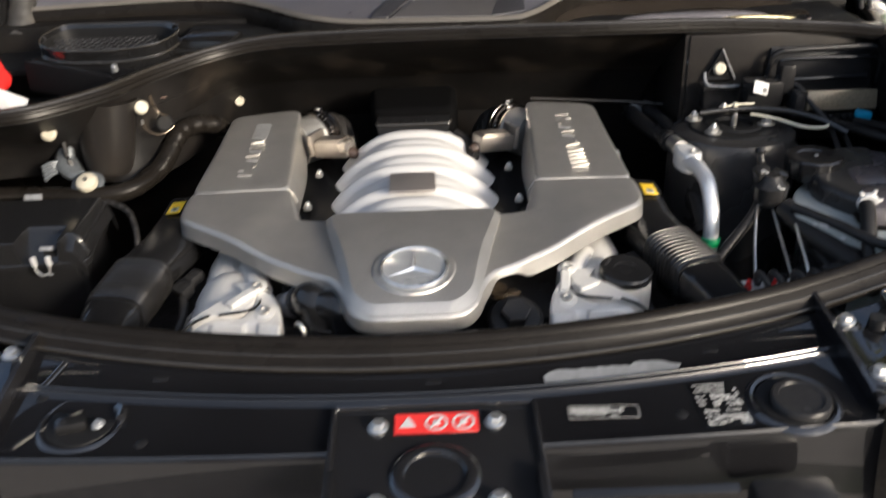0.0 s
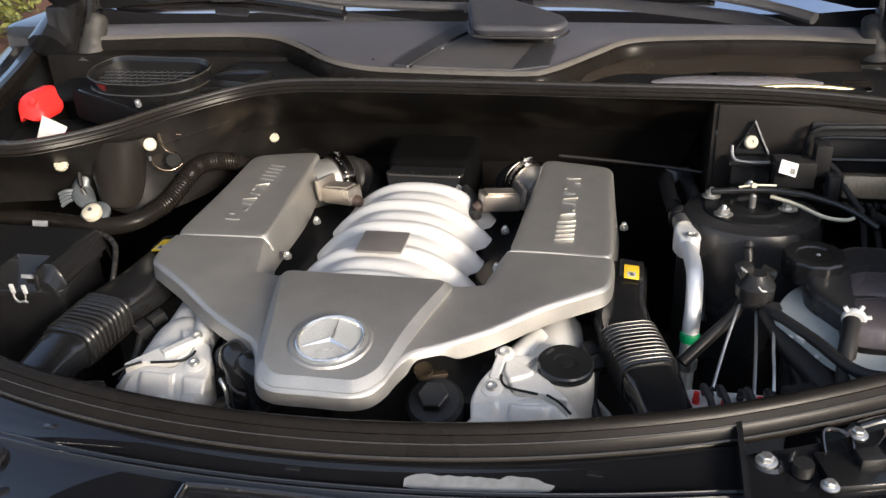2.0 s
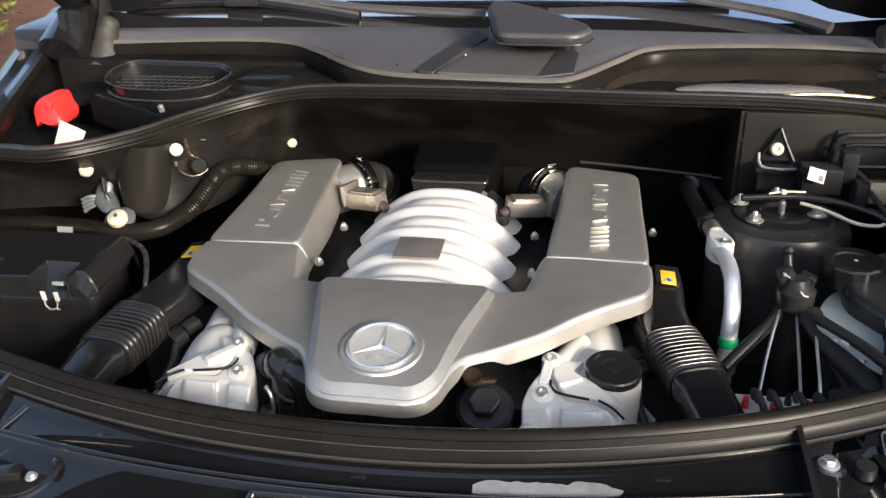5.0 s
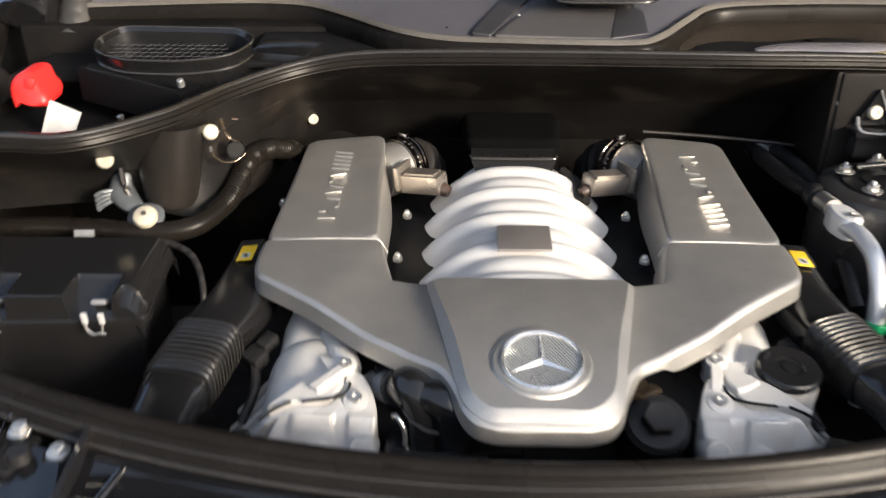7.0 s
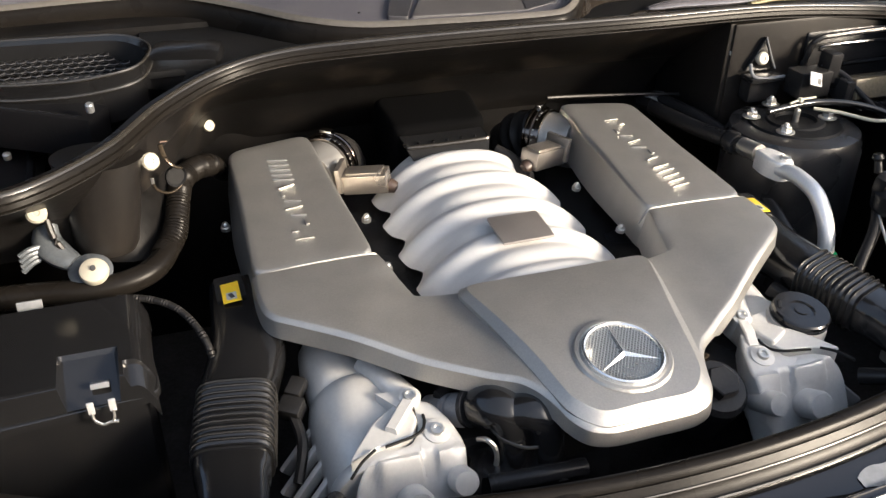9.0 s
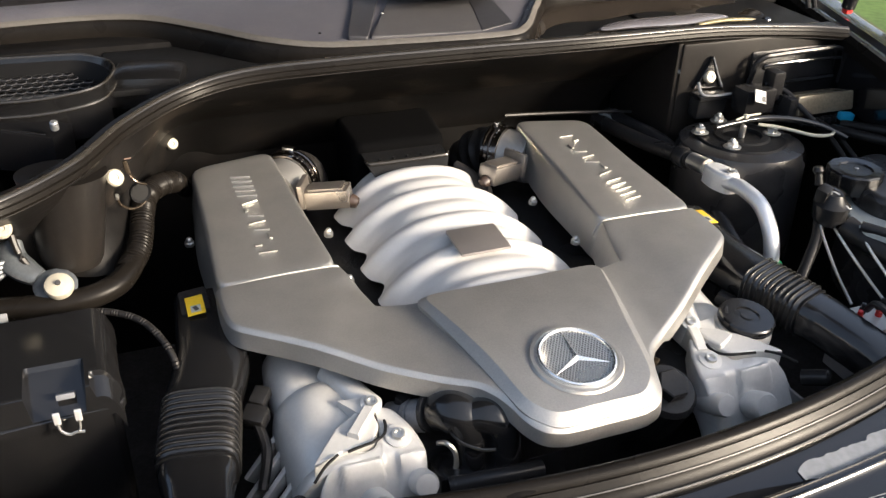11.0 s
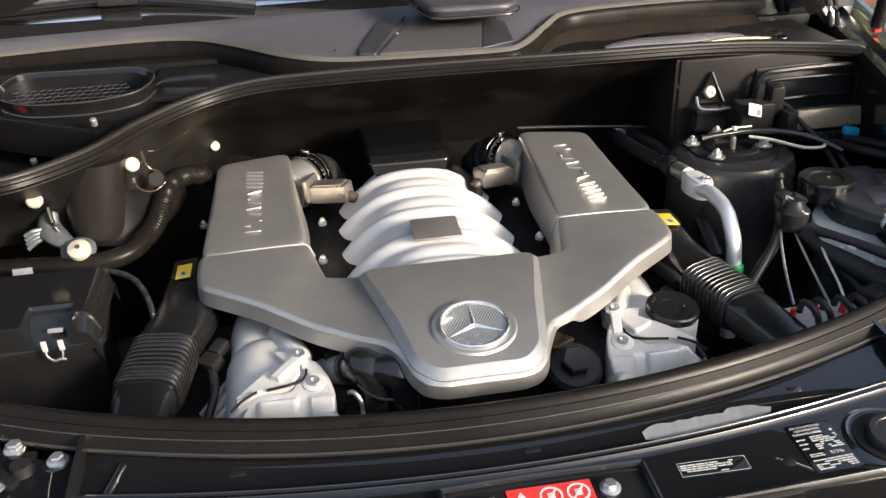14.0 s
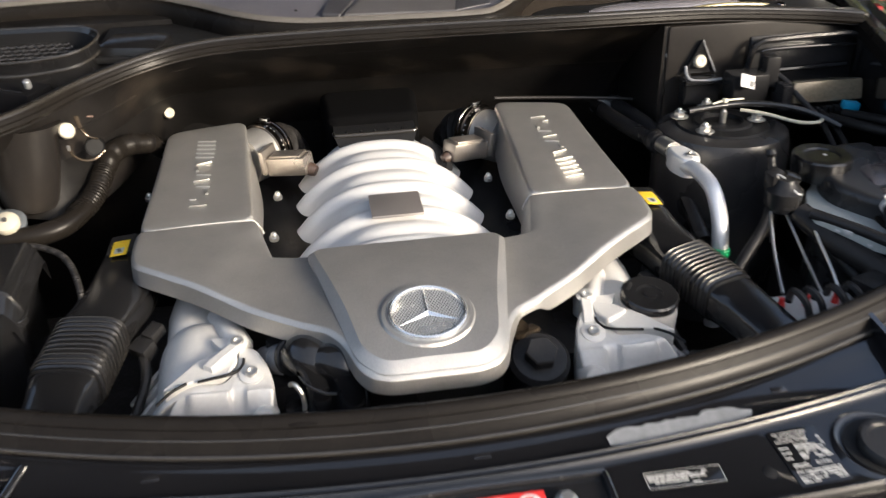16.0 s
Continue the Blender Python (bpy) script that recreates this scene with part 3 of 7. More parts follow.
for nx, w in ((-0.435, 0.05), (-0.132, 0.03)):
    tt = Matrix.Translation((nx, u_seal(nx) - 0.001, 0.917 + 0.03 * max(0, abs(nx) - 0.45))) @ Matrix.Rotation(math.atan(0.8 * nx), 4, "Z")
    part("clip_bump", absorb(B(), lathe([(0.0005, 0.0065), (0.003, 0.0062), (0.006, 0.0045), (0.009, 0.0018), (0.0115, -0.001)], None, n=20), tt @ Matrix.Diagonal((w / 0.020, 0.8, 0.35, 1))), RUBBER, fseal)

# hood latch plate
latch = thing("latch_plate", (0.025, 0.65, 0.86), "raised glossy black bonnet latch plate bolted to the cross panel", "latch plate")
part("plate", plate([(-0.076, 0.585), (0.127, 0.585), (0.127, 0.722), (-0.076, 0.722)], lambda x, y: 0.8835 + 0.06 * (y - 0.70), 0.003, 0.012, corner=0.008), PAINT, latch)
for bx0 in (-0.076, 0.127):
    part("raised_edge", tube([(bx0, 0.585, 0.8785), (bx0, 0.65, 0.8825), (bx0, 0.718, 0.8868)], 0.0035, n=8), PAINT, latch)
part("raised_edge", tube([(-0.076, 0.720, 0.8868), (0.02, 0.722, 0.8868), (0.127, 0.720, 0.8868)], 0.0035, n=8), PAINT, latch)
part("round_boss", lathe([(0.028, 0.0), (0.030, 0.004), (0.036, 0.0055), (0.042, 0.003), (0.044, 0)], axis((0.025, 0.624, 0.8782), (0, -0.06, 1)), n=32), PAINT, latch, "round pressed ring")
for px, py in ((-0.072, 0.60), (0.123, 0.60)):
    part("side_tab", box((px, py, 0.884), (0.008, 0.05, 0.014), bevel=0.002), PAINT, latch)
bolt_thing((-0.031, 0.692, 0.8835), (0, -0.06, 1), 0.0072)
bolt_thing((0.086, 0.695, 0.8835), (0, -0.06, 1), 0.0072)
bolt_thing((-0.030, 0.592, 0.8775), (0, -0.06, 1), 0.0072)
bolt_thing((0.082, 0.592, 0.8775), (0, -0.06, 1), 0.0072)

# red warning sticker on the latch plate
TP = pose(0.0275, 0.695, 0.8842, 3.4, 0, 0)
stick = thing("warning_sticker", (0.0275, 0.695, 0.883), "red warning sticker with pale symbols on the latch plate", "sticker")
part("sheet", box((0.0275, 0.695, 0.8842), (0.084, 0.029, 0.0006), rot=(3.4, 0, 0), bevel=0.0002, seg=1), RED_LABEL, stick)
for kx in (0.000, 0.027):
    m = TP @ Matrix.Translation((kx, 0.0, 0.0004))
    bm = rings(B(), [[m @ Vector((r * math.cos(a * math.pi / 12), r * math.sin(a * math.pi / 12), z)) for a in range(24)] for r, z in ((0.0115, 0), (0.0115, 0.0004), (0.0092, 0.0004), (0.0092, 0.0))], False)
    part("ring_symbol", bm, LABEL_W, stick)
    part("bar_symbol", absorb(B(), box((0, 0, 0), (0.019, 0.0022, 0.0004), bevel=0), m @ Matrix.Rotation(radians(50), 4, "Z") @ Matrix.Translation((0, 0, 0.0003))), LABEL_W, stick)
    part("pictogram", absorb(B(), box((0, 0, 0), (0.007, 0.008, 0.0004), bevel=0.0001), m @ Matrix.Translation((0, 0, 0.0001))), LABEL_W, stick)
m = TP @ Matrix.Translation((-0.0285, 0.001, 0.0004))
bm = rings(B(), [[m @ Vector((-0.0085 * k, -0.0065 * k, z)), m @ Vector((0.0085 * k, -0.0065 * k, z)), m @ Vector((0, 0.0085 * k, z))] for k, z in ((1, 0), (1, 0.0004))])
part("triangle_symbol", bm, LABEL_W, stick)


def writing(parent, m, w, h, rows, ink, seed, gap=0.4):
    """Rows of plain bars where the print is too small to read."""
    rnd = random.Random(seed)
    for j in range(rows):
        x = -w / 2
        while x < w / 2 - 0.0025:
            ln = min(rnd.uniform(0.0035, 0.010), w / 2 - x)
            if rnd.random() > 0.12:
                part("text_bar", absorb(B(), box((x + ln / 2, h / 2 - h * (j + 0.5) / rows, 0.0003), (ln - 0.0004, h / rows * (1 - gap), 0.0003), bevel=0), m), ink, parent)
            x += ln + 0.0006


# printed stickers on the cross panel
PM = pose(0.1975, 0.7065, panel_z(0.1975, 0.7065) + 0.0006, 6.6, 0, -1)
lab = thing("small_label", (0.1975, 0.7065, 0.8825), "narrow black label with pale print on the cross panel", "label")
part("sheet", absorb(B(), box((0, 0, 0), (0.072, 0.018, 0.0005), bevel=0.0002), PM), PANEL, lab)
for ex0, ey0, ew, eh in ((0, 0.0086, 0.071, 0.0004), (0, -0.0086, 0.071, 0.0004), (-0.0353, 0, 0.0004, 0.017), (0.0353, 0, 0.0004, 0.017)):
    part("border", absorb(B(), box((ex0, ey0, 0.0003), (ew, eh, 0.0003), bevel=0), PM), PALE_INK, lab)
writing(lab, PM @ Matrix.Translation((-0.006, 0.0010, 0)), 0.056, 0.0105, 4, PALE_INK, 5, 0.42)
writing(lab, PM @ Matrix.Translation((0.006, -0.0062, 0)), 0.022, 0.0022, 1, PALE_INK, 15, 0.4)
PM2 = pose(0.318, 0.712, panel_z(0.318, 0.712) + 0.0008, 5.6, 0, 3)
lab2 = thing("refrigerant_label", (0.318, 0.712, 0.8825), "black data label with many rows of pale print", "label")
part("sheet", absorb(B(), box((0, 0, 0), (0.050, 0.066, 0.0005), bevel=0.0002), PM2), PANEL, lab2)
def word(text, size, m, parent, mat):
    cu = bpy.data.curves.new("word", "FONT")
    cu.body, cu.size, cu.extrude, cu.align_x, cu.align_y = text, size, 0.0002, "CENTER", "CENTER"
    ob = bpy.data.objects.new("word", cu)
    scene.collection.objects.link(ob)
    me = bpy.data.meshes.new_from_object(ob.evaluated_get(bpy.context.evaluated_depsgraph_get()))
    bpy.data.objects.remove(ob)
    bm = B()
    bm.from_mesh(me)
    bpy.data.meshes.remove(me)
    bmesh.ops.transform(bm, matrix=m, verts=bm.verts)
    return part("printed_word", bm, mat, parent)


for j, text in enumerate(("AIR CONDITIONER", "CLIMATISATION", "KLIMAANLAGE")):
    word(text, 0.0040, PM2 @ Matrix.Translation((-0.004 - 0.005 * (j == 2), 0.0285 - 0.0045 * j, 0.0004)), lab2, PALE_INK)
writing(lab2, PM2 @ Matrix.Translation((0.0135, 0.0195, 0)), 0.018, 0.0034, 1, PALE_INK, 7, 0.3)
writing(lab2, PM2 @ Matrix.Translation((-0.018, 0.006, 0)), 0.010, 0.018, 3, PALE_INK, 8, 0.72)
writing(lab2, PM2 @ Matrix.Translation((0.008, 0.006, 0)), 0.030, 0.019, 7, PALE_INK, 9, 0.42)
word("R134a", 0.0058, PM2 @ Matrix.Translation((0.010, -0.0095, 0.0004)), lab2, PALE_INK)
writing(lab2, PM2 @ Matrix.Translation((-0.012, -0.0095, 0)), 0.016, 0.005, 2, PALE_INK, 12, 0.45)
writing(lab2, PM2 @ Matrix.Translation((0.001, -0.0220, 0)), 0.044, 0.014, 5, PALE_INK, 10, 0.45)

# strip of grey tape with torn edges
rnd = random.Random(3)
top_e = [(0.142 + 0.152 * i / 24, 0.7665 + 0.0093 * i / 24 + rnd.uniform(-0.0012, 0.0012) + (0.004 if 15 < i < 22 else 0)) for i in range(25)]
bot_e = [(0.144 + 0.142 * i / 24, 0.7445 + 0.014 * i / 24 + rnd.uniform(-0.0012, 0.0012) + (0.003 if i > 17 else 0)) for i in range(25)]
bm = B()
loops = []
for (ax, ay), (bx, by) in zip(top_e, bot_e):
    e = min(1, 0.45 + 0.25 * len(loops), 0.55 + 0.15 * (24 - len(loops)))
    ks = [0.5 + (k - 0.5) * e for k in (0, 0.14, 0.28, 0.42, 0.56, 0.70, 0.84, 1)]
    loops.append([Vector((ax + (bx - ax) * k, ay + (by - ay) * k, panel_z(ax + (bx - ax) * k, ay + (by - ay) * k) + 0.0010 + rnd.uniform(0, 0.0004))) for k in ks])
rings(bm, loops, False, False)
solid("tape_strip", thick(bm, 0.0006), TAPE, "torn strip of wrinkled grey tape stuck on the panel", "tape")

# screw cap in its recess, and the open recess on the other side
capr = thing("adjuster_cap", (0.392, 0.712, 0.86), "round black screw cap sitting in a pressed recess", "cap")
part("recess_ring", lathe([(0.036, -0.006), (0.0395, 0.001), (0.0425, 0.0024), (0.0450, 0.0016), (0.049, -0.002)], axis((0.392, 0.712, 0.8795), (0, -0.05, 1)), n=36), PAINT, capr)
part("recess_floor", lathe([(0.0005, 0.0015), (0.036, 0.0015), (0.037, 0)], axis((0.392, 0.712, 0.8790), (0, -0.05, 1)), n=30), INK_BLACK, capr)
bm = B()
m = axis((0.398, 0.708, 0.879), (0, -0.05, 1))
rings(bm, [[m @ Vector((r * (1 + (0.02 if a % 2 else 0)) * math.cos(a * math.pi / 18), r * (1 + (0.02 if a % 2 else 0)) * math.sin(a * math.pi / 18), z)) for a in range(36)] for r, z in ((0.0305, 0), (0.0300, 0.0075), (0.0280, 0.0098), (0.0225, 0.0098), (0.0215, 0.0084), (0.001, 0.0084))])
part("cap", bm, PLASTIC, capr)
rec = thing("headlamp_recess", (-0.338, 0.724, 0.85), "round pressed recess with a black fitting in it", "recess")
part("recess_ring", lathe([(0.036, -0.006), (0.0395, 0.0005), (0.0415, 0.0018), (0.0435, 0.0012), (0.047, -0.002)], axis((-0.338, 0.724, 0.8795), (0, -0.05, 1)), n=36), PAINT, rec)
part("recess_floor", lathe([(0.0005, 0.0015), (0.035, 0.0015), (0.036, 0)], axis((-0.338, 0.724, 0.8788), (0, -0.05, 1)), n=30), INK_BLACK, rec)
part("fitting", box((-0.345, 0.716, 0.884), (0.030, 0.018, 0.012), rot=(0, 0, 15), bevel=0.003), PLASTIC_GLOSS, rec)
part("screw_head", hexbolt(axis((-0.318, 0.716, 0.882), (0, -0.1, 1)), 0.005, 0.004, 0.0065), GREYCAST, rec)
part("lip", tube([(-0.305, 0.742, 0.883), (-0.298, 0.735, 0.885), (-0.296, 0.722, 0.885)], 0.005, n=8), PAINT, rec)

# grille slats ahead of the cross panel
gr = thing("grille_top", (0.2, 0.62, 0.80), "black louvred grille top in front of the cross panel", "grille")
for j in range(4):
    part("slat", box((0.235, 0.628 - 0.018 * j, 0.845 - 0.012 * j), (0.16, 0.010, 0.004), rot=(20, 0, 0), bevel=0.001), PLASTIC_GLOSS, gr)
part("side_block", box((0.365, 0.61, 0.83), (0.08, 0.06, 0.04), bevel=0.012), PLASTIC, gr)
part("bumper_top", surface(lambda u, v: Vector((-0.75 + 1.5 * u, 0.60 - 0.20 * v, 0.80 - 0.05 * v - 0.1 * (2 * u - 1) ** 2)), 24, 6), PLASTIC_GLOSS, gr)

# ---- headlamp carriers at both sides ----
for sx, cx in ((-1, -0.430), (1, 0.475)):
    hp = thing("headlamp_carrier", (cx + sx * 0.1, 0.80, 0.60), "glossy black pressed carrier panel above the headlamp", "body panel", "headlamp carriers")
    def side_point(u, v, sx=sx, cx=cx):
        x = cx + sx * (0.002 + 0.33 * u)
        y = 0.66 + (s_seal(x) - 0.012 - 0.66 + 0.012 * u) * v + 0.06 * u * (1 - v)
        dip = 0.006 * math.exp(-(((u - 0.28) / 0.2) ** 4)) * math.exp(-(((v - 0.72) / 0.26) ** 4))
        return Vector((x, y, 0.884 + 0.008 * v + 0.012 * u * v - dip))
    part("pressing", thick(surface(side_point, 30, 24), 0.0015), PANEL, hp)
    part("front_edge", tube([(cx + sx * 0.004, 0.66, 0.880), (cx + sx * 0.10, 0.672, 0.882), (cx + sx * 0.33, 0.72, 0.884)], 0.007, n=10), PAINT, hp)
    part("outer_drop", box((cx + sx * 0.17, 0.66, 0.78), (0.33, 0.02, 0.20), rot=(0, 0, sx * 9), bevel=0.004), PAINT, hp)
    part("corner_tab", box((cx + sx * 0.004, 0.700, 0.889), (0.022, 0.012, 0.010), bevel=0.002), PAINT, hp)
    ring = [(cx + sx * 0.022, 0.836), (cx + sx * 0.015, 0.737)]
    for bx, by in ring:
        part("bolt_seat", lathe([(0.010, 0.0035), (0.0135, 0.0035), (0.018, 0.0)], axis((bx, by, 0.8885), (0, 0, 1)), n=24), PAINT, hp)
        bolt_thing((bx, by, 0.892), (0, 0, 1), 0.0075)
    lx = cx + (0.022 if sx > 0 else 0.0)
    lat = thing("headlamp_latch", (cx + sx * 0.085, 0.85, 0.885), "black plastic headlamp latch with a square catch", "latch", "headlamp latches")
    part("base", box((lx + sx * 0.082, 0.838, 0.8895), (0.062, 0.052, 0.009), rot=(0, 0, sx * 14), bevel=0.003), PLASTIC_GLOSS, lat)
    part("catch", box((lx + sx * 0.098, 0.848, 0.8985), (0.026, 0.020, 0.012), rot=(0, 0, sx * 14), bevel=0.002), PLASTIC, lat)
    part("lever", tube([(lx + sx * 0.058, 0.855, 0.893), (lx + sx * 0.059, 0.878, 0.899), (lx + sx * 0.066, 0.886, 0.900), (lx + sx * 0.080, 0.884, 0.900), (lx + sx * 0.086, 0.874, 0.898), (lx + sx * 0.084, 0.852, 0.895)], 0.0024, n=8), DARKSTEEL, lat)
    part("pivot", lathe([(0.0005, 0.012), (0.010, 0.012), (0.011, 0)], axis((cx + sx * 0.055, 0.828, 0.889), (0, 0, 1)), n=20), PLASTIC, lat)
    bolt_thing((cx + (0.118 if sx > 0 else -0.070), 0.890 if sx > 0 else 0.863, 0.8935), (0, 0, 1), 0.0068 if sx > 0 else 0.0080)
    bolt_thing((cx + sx * 0.077, 0.808, 0.8915), (0, 0, 1), 0.0062 if sx > 0 else 0.0075)
    part("round_cover", lathe([(0.0005, 0.0016), (0.008, 0.0016), (0.009, 0.0022), (0.0125, 0.0022), (0.0135, 0.0014), (0.018, 0.0014), (0.0195, 0.0028), (0.022, 0.0028), (0.0235, 0)], axis((cx + sx * 0.168, 0.882, 0.8965), (0, -0.04, 1)), n=28), TANKTOP, hp)
    part("rolled_rim", tube([(cx + sx * 0.120, 0.900, 0.8975), (cx + sx * 0.150, 0.914, 0.8995), (cx + sx * 0.180, 0.914, 0.9005), (cx + sx * 0.202, 0.900, 0.9005)], 0.0055, n=10, squash=0.6), PAINT, hp)

# ---- wings (fenders) ----
for sx in (-1, 1):
    wg = thing("wing", (sx * 0.9, 1.5, 0.3), "glossy black front wing with a rubber-edged inner gutter", "car wing", "front wings")
    pth = [Vector((sx * a, b, c)) for a, b, c in (((0.75, 0.98, 0.98), (0.745, 1.10, 1.005), (0.765, 1.28, 1.02), (0.81, 1.47, 1.035), (0.862, 1.66, 1.042), (0.925, 1.85, 1.05), (1.00, 2.15, 1.07)) if sx > 0 else ((0.72, 0.98, 0.96), (0.70, 1.10, 1.0), (0.715, 1.26, 1.025), (0.79, 1.45, 1.035), (0.865, 1.66, 1.045), (0.935, 1.85, 1.06), (1.03, 2.15, 1.08)))]
    pth = curve(pth, 6)
    wide = 0.035 if sx > 0 else 0.0
    pr = [(0.0, -0.10), (0.0, -0.004), (0.006, 0.003), (0.03, 0.002), (0.036, -0.012), (0.052, -0.014), (0.056, 0.0), (0.075 + 0.6 * wide, -0.004), (0.095 + wide, -0.018), (0.12 + wide, -0.065), (0.14 + wide, -0.25), (0.13 + wide, -0.5), (0.12 + wide, -0.5), (0.09 + wide, -0.1)]
    part("wing_panel", sweep(pth, [(sx * a, b) for a, b in pr]), PAINT, wg)
    part("inner_lip", sweep(pth, [(sx * a, b) for a, b in ((-0.010, -0.014), (-0.010, 0.004), (-0.002, 0.012), (0.010, 0.011), (0.016, 0.003), (0.016, -0.012))]), RUBBER, wg, "ribbed rubber lip")

# ---- bonnet, open overhead ----
bonnet = thing("bonnet", (0, 1.85, 1.14), "black car bonnet standing open on gas struts", "car bonnet")


def bonnet_point(u, v, off=0.0):
    x = -1.03 + 2.06 * u
    s = max(0, 1 - (x / 0.80) ** 2)
    y = 1.86 + 0.10 * s - 1.22 * v * (0.52 + 0.02 * s)
    z = 1.135 + 0.135 * s ** 0.8 + 1.22 * v * 0.85 + off
    return Vector((x * (0.87 + 0.13 * min(1, v / 0.35)) * (1 - 0.10 * max(0, v - 0.35)), y, z))


part("outer_skin", thick(surface(lambda u, v: bonnet_point(u, v, 0.02), 24, 12), 0.003), PAINT, bonnet)
part("inner_frame", thick(surface(lambda u, v: bonnet_point(u, v, -0.012 * math.sin(math.pi * min(1, 4 * v)) - 0.008), 24, 12), 0.004), LINER, bonnet, "matt black inner lining")
for sx in (-1, 1):
    hg = part("hinge", box((sx * 0.80, 1.80, 1.06), (0.014, 0.13, 0.09), bevel=0.003), BAYPAINT, bonnet, "black folded steel hinge")
    part("upper_arm", box((sx * 0.785, 1.82, 1.13), (0.012, 0.05, 0.16), rot=(18, 0, 0), bevel=0.003), PLASTIC, hg)
    part("link", box((sx * 0.77, 1.775, 1.10), (0.010, 0.024, 0.13), rot=(-25, 0, 0), bevel=0.003), PLASTIC, hg)
    for yy, zz in ((1.78, 1.05), (1.83, 1.12)):
        part("pivot", lathe([(0.0005, 0.005), (0.009, 0.005), (0.010, 0)], axis((sx * 0.778, yy, zz), (-sx, 0, 0)), n=16), DARKSTEEL, hg)
    part("rubber_boot", tube([(sx * 0.765, 1.74, 1.03), (sx * 0.765, 1.77, 1.075), (sx * 0.767, 1.80, 1.12)], 0.03, n=12, rfun=lambda t: 0.034 - 0.013 * t + 0.0015 * math.sin(30 * t)), BOOT, hg)
    part("hinge_pillar", box((sx * 0.815, 1.84, 1.08), (0.05, 0.22, 0.15), bevel=0.012), PIPE, hg)
    st = thing("gas_strut", (sx * 0.925, 1.62, 1.03), "black gas strut holding the bonnet open", "gas strut", "gas struts")
    part("cylinder", tube([(sx * 0.918, 1.60, 1.055), (sx * 0.90, 1.50, 1.52)], 0.013, n=14, smooth=False), PLASTIC, st)
    part("rod", tube([(sx * 0.90, 1.50, 1.52), (sx * 0.86, 1.40, 1.96)], 0.006, n=12, smooth=False), STEEL, st)
    part("end_fitting", box((sx * 0.918, 1.60, 1.052), (0.016, 0.016, 0.018), bevel=0.005), RED if sx > 0 else PLASTIC, st)

# ---- cowl and windscreen ----
cowl = thing("scuttle_cover", (0, 1.7, 1.02), "grained grey plastic scuttle cover below the windscreen", "scuttle cover")
STRIP = [(-0.78, 1.765, 1.074), (-0.5, 1.780, 1.080), (-0.36, 1.763, 1.081), (-0.27, 1.693, 1.080), (-0.19, 1.610, 1.078), (-0.11, 1.568, 1.075), (0.0, 1.550, 1.076), (0.16, 1.538, 1.077), (0.210, 1.556, 1.079), (0.275, 1.655, 1.081), (0.33, 1.725, 1.085), (0.42, 1.745, 1.088), (0.60, 1.755, 1.088), (0.76, 1.750, 1.083)]
sp = curve(STRIP, 6)
ns = len(sp) - 1


def cowl_point(u, v):
    q = sp[min(ns, round(u * ns))]
    back = Vector((q.x, 1.85 - 0.045 * (q.x / 0.8) ** 2, 1.100))
    r = q.lerp(back, v)
    return r + Vector((0, 0, 0.006 * math.sin(math.pi * v)))


part("panel", thick(surface(cowl_point, ns, 10), 0.003), COWL, cowl)
part("front_strip", sweep(sp, [(-0.008, -0.028), (-0.008, 0.006), (0.0, 0.010), (0.010, 0.006), (0.016, -0.004), (0.016, -0.030)]), RUBBER, cowl, "rolled black rubber edge")
# crest paler than its strip: sun on black rubber, put into the colour
part("crest_bead", sweep(sp, [(0.000, 0.0090), (0.004, 0.0118), (0.009, 0.0095), (0.012, 0.0055), (0.008, 0.0045)]), EDGE, cowl, "paler crest with sunlight painted in")
part("under_duct", thick(surface(lambda u, v: sp[min(ns, round(u * ns))] + Vector((0, 0.012, -0.026 - 0.02 * v)), ns, 3), 0.003), BAYPAINT, cowl)
def cowl_z(x, y):
    """Height of the scuttle panel."""
    k = min(1, max(0, (y - 1.55) / 0.30))
    return 1.076 + 0.024 * k + 0.006 * math.sin(math.pi * k)


part("centre_flap", plate([(-0.034, 1.578), (0.150, 1.566), (0.205, 1.595), (0.212, 1.69), (0.06, 1.76)], lambda x, y: cowl_z(x, y) + 0.0035, 0.003, 0.006, corner=0.006), FLAP, cowl, "darker grained centre flap")
# plates lying on the panel, coloured dark for the shade of a recess
for band in ([(-0.068, 1.584), (-0.038, 1.577), (0.038, 1.762), (0.012, 1.822)], [(0.146, 1.566), (0.208, 1.586), (0.214, 1.68), (0.182, 1.74)]):
    part("flap_step", plate(band, lambda x, y: cowl_z(x, y) + 0.0042, 0.002, 0.007, corner=0.004), STEP, cowl, "step beside the flap with recess shade painted in")
for qx, qy in ((0.009, 1.655), (-0.107, 1.60)):
    part("panel_clip", lathe([(0.0025, 0), (0.0022, 0.0012), (0.0005, 0.0014)], axis((qx, qy, cowl_z(qx, qy) + 0.0052), (0, -0.1, 1)), n=12), PALE_INK if qx > 0 else INK_BLACK, cowl)
cap = thing("cowl_dome", (0.14, 1.72, 1.09), "grained black dome cover at the windscreen base", "cover")
part("hood", plate([(0.066, 1.634), (0.208, 1.628), (0.236, 1.662), (0.229, 1.690), (0.165, 1.765), (0.095, 1.825), (0.040, 1.852), (0.030, 1.80)], lambda x, y: 1.141 + 0.075 * (y - 1.63), 0.009, 0.010, corner=0.026, flare=-0.006), DOME, cap)
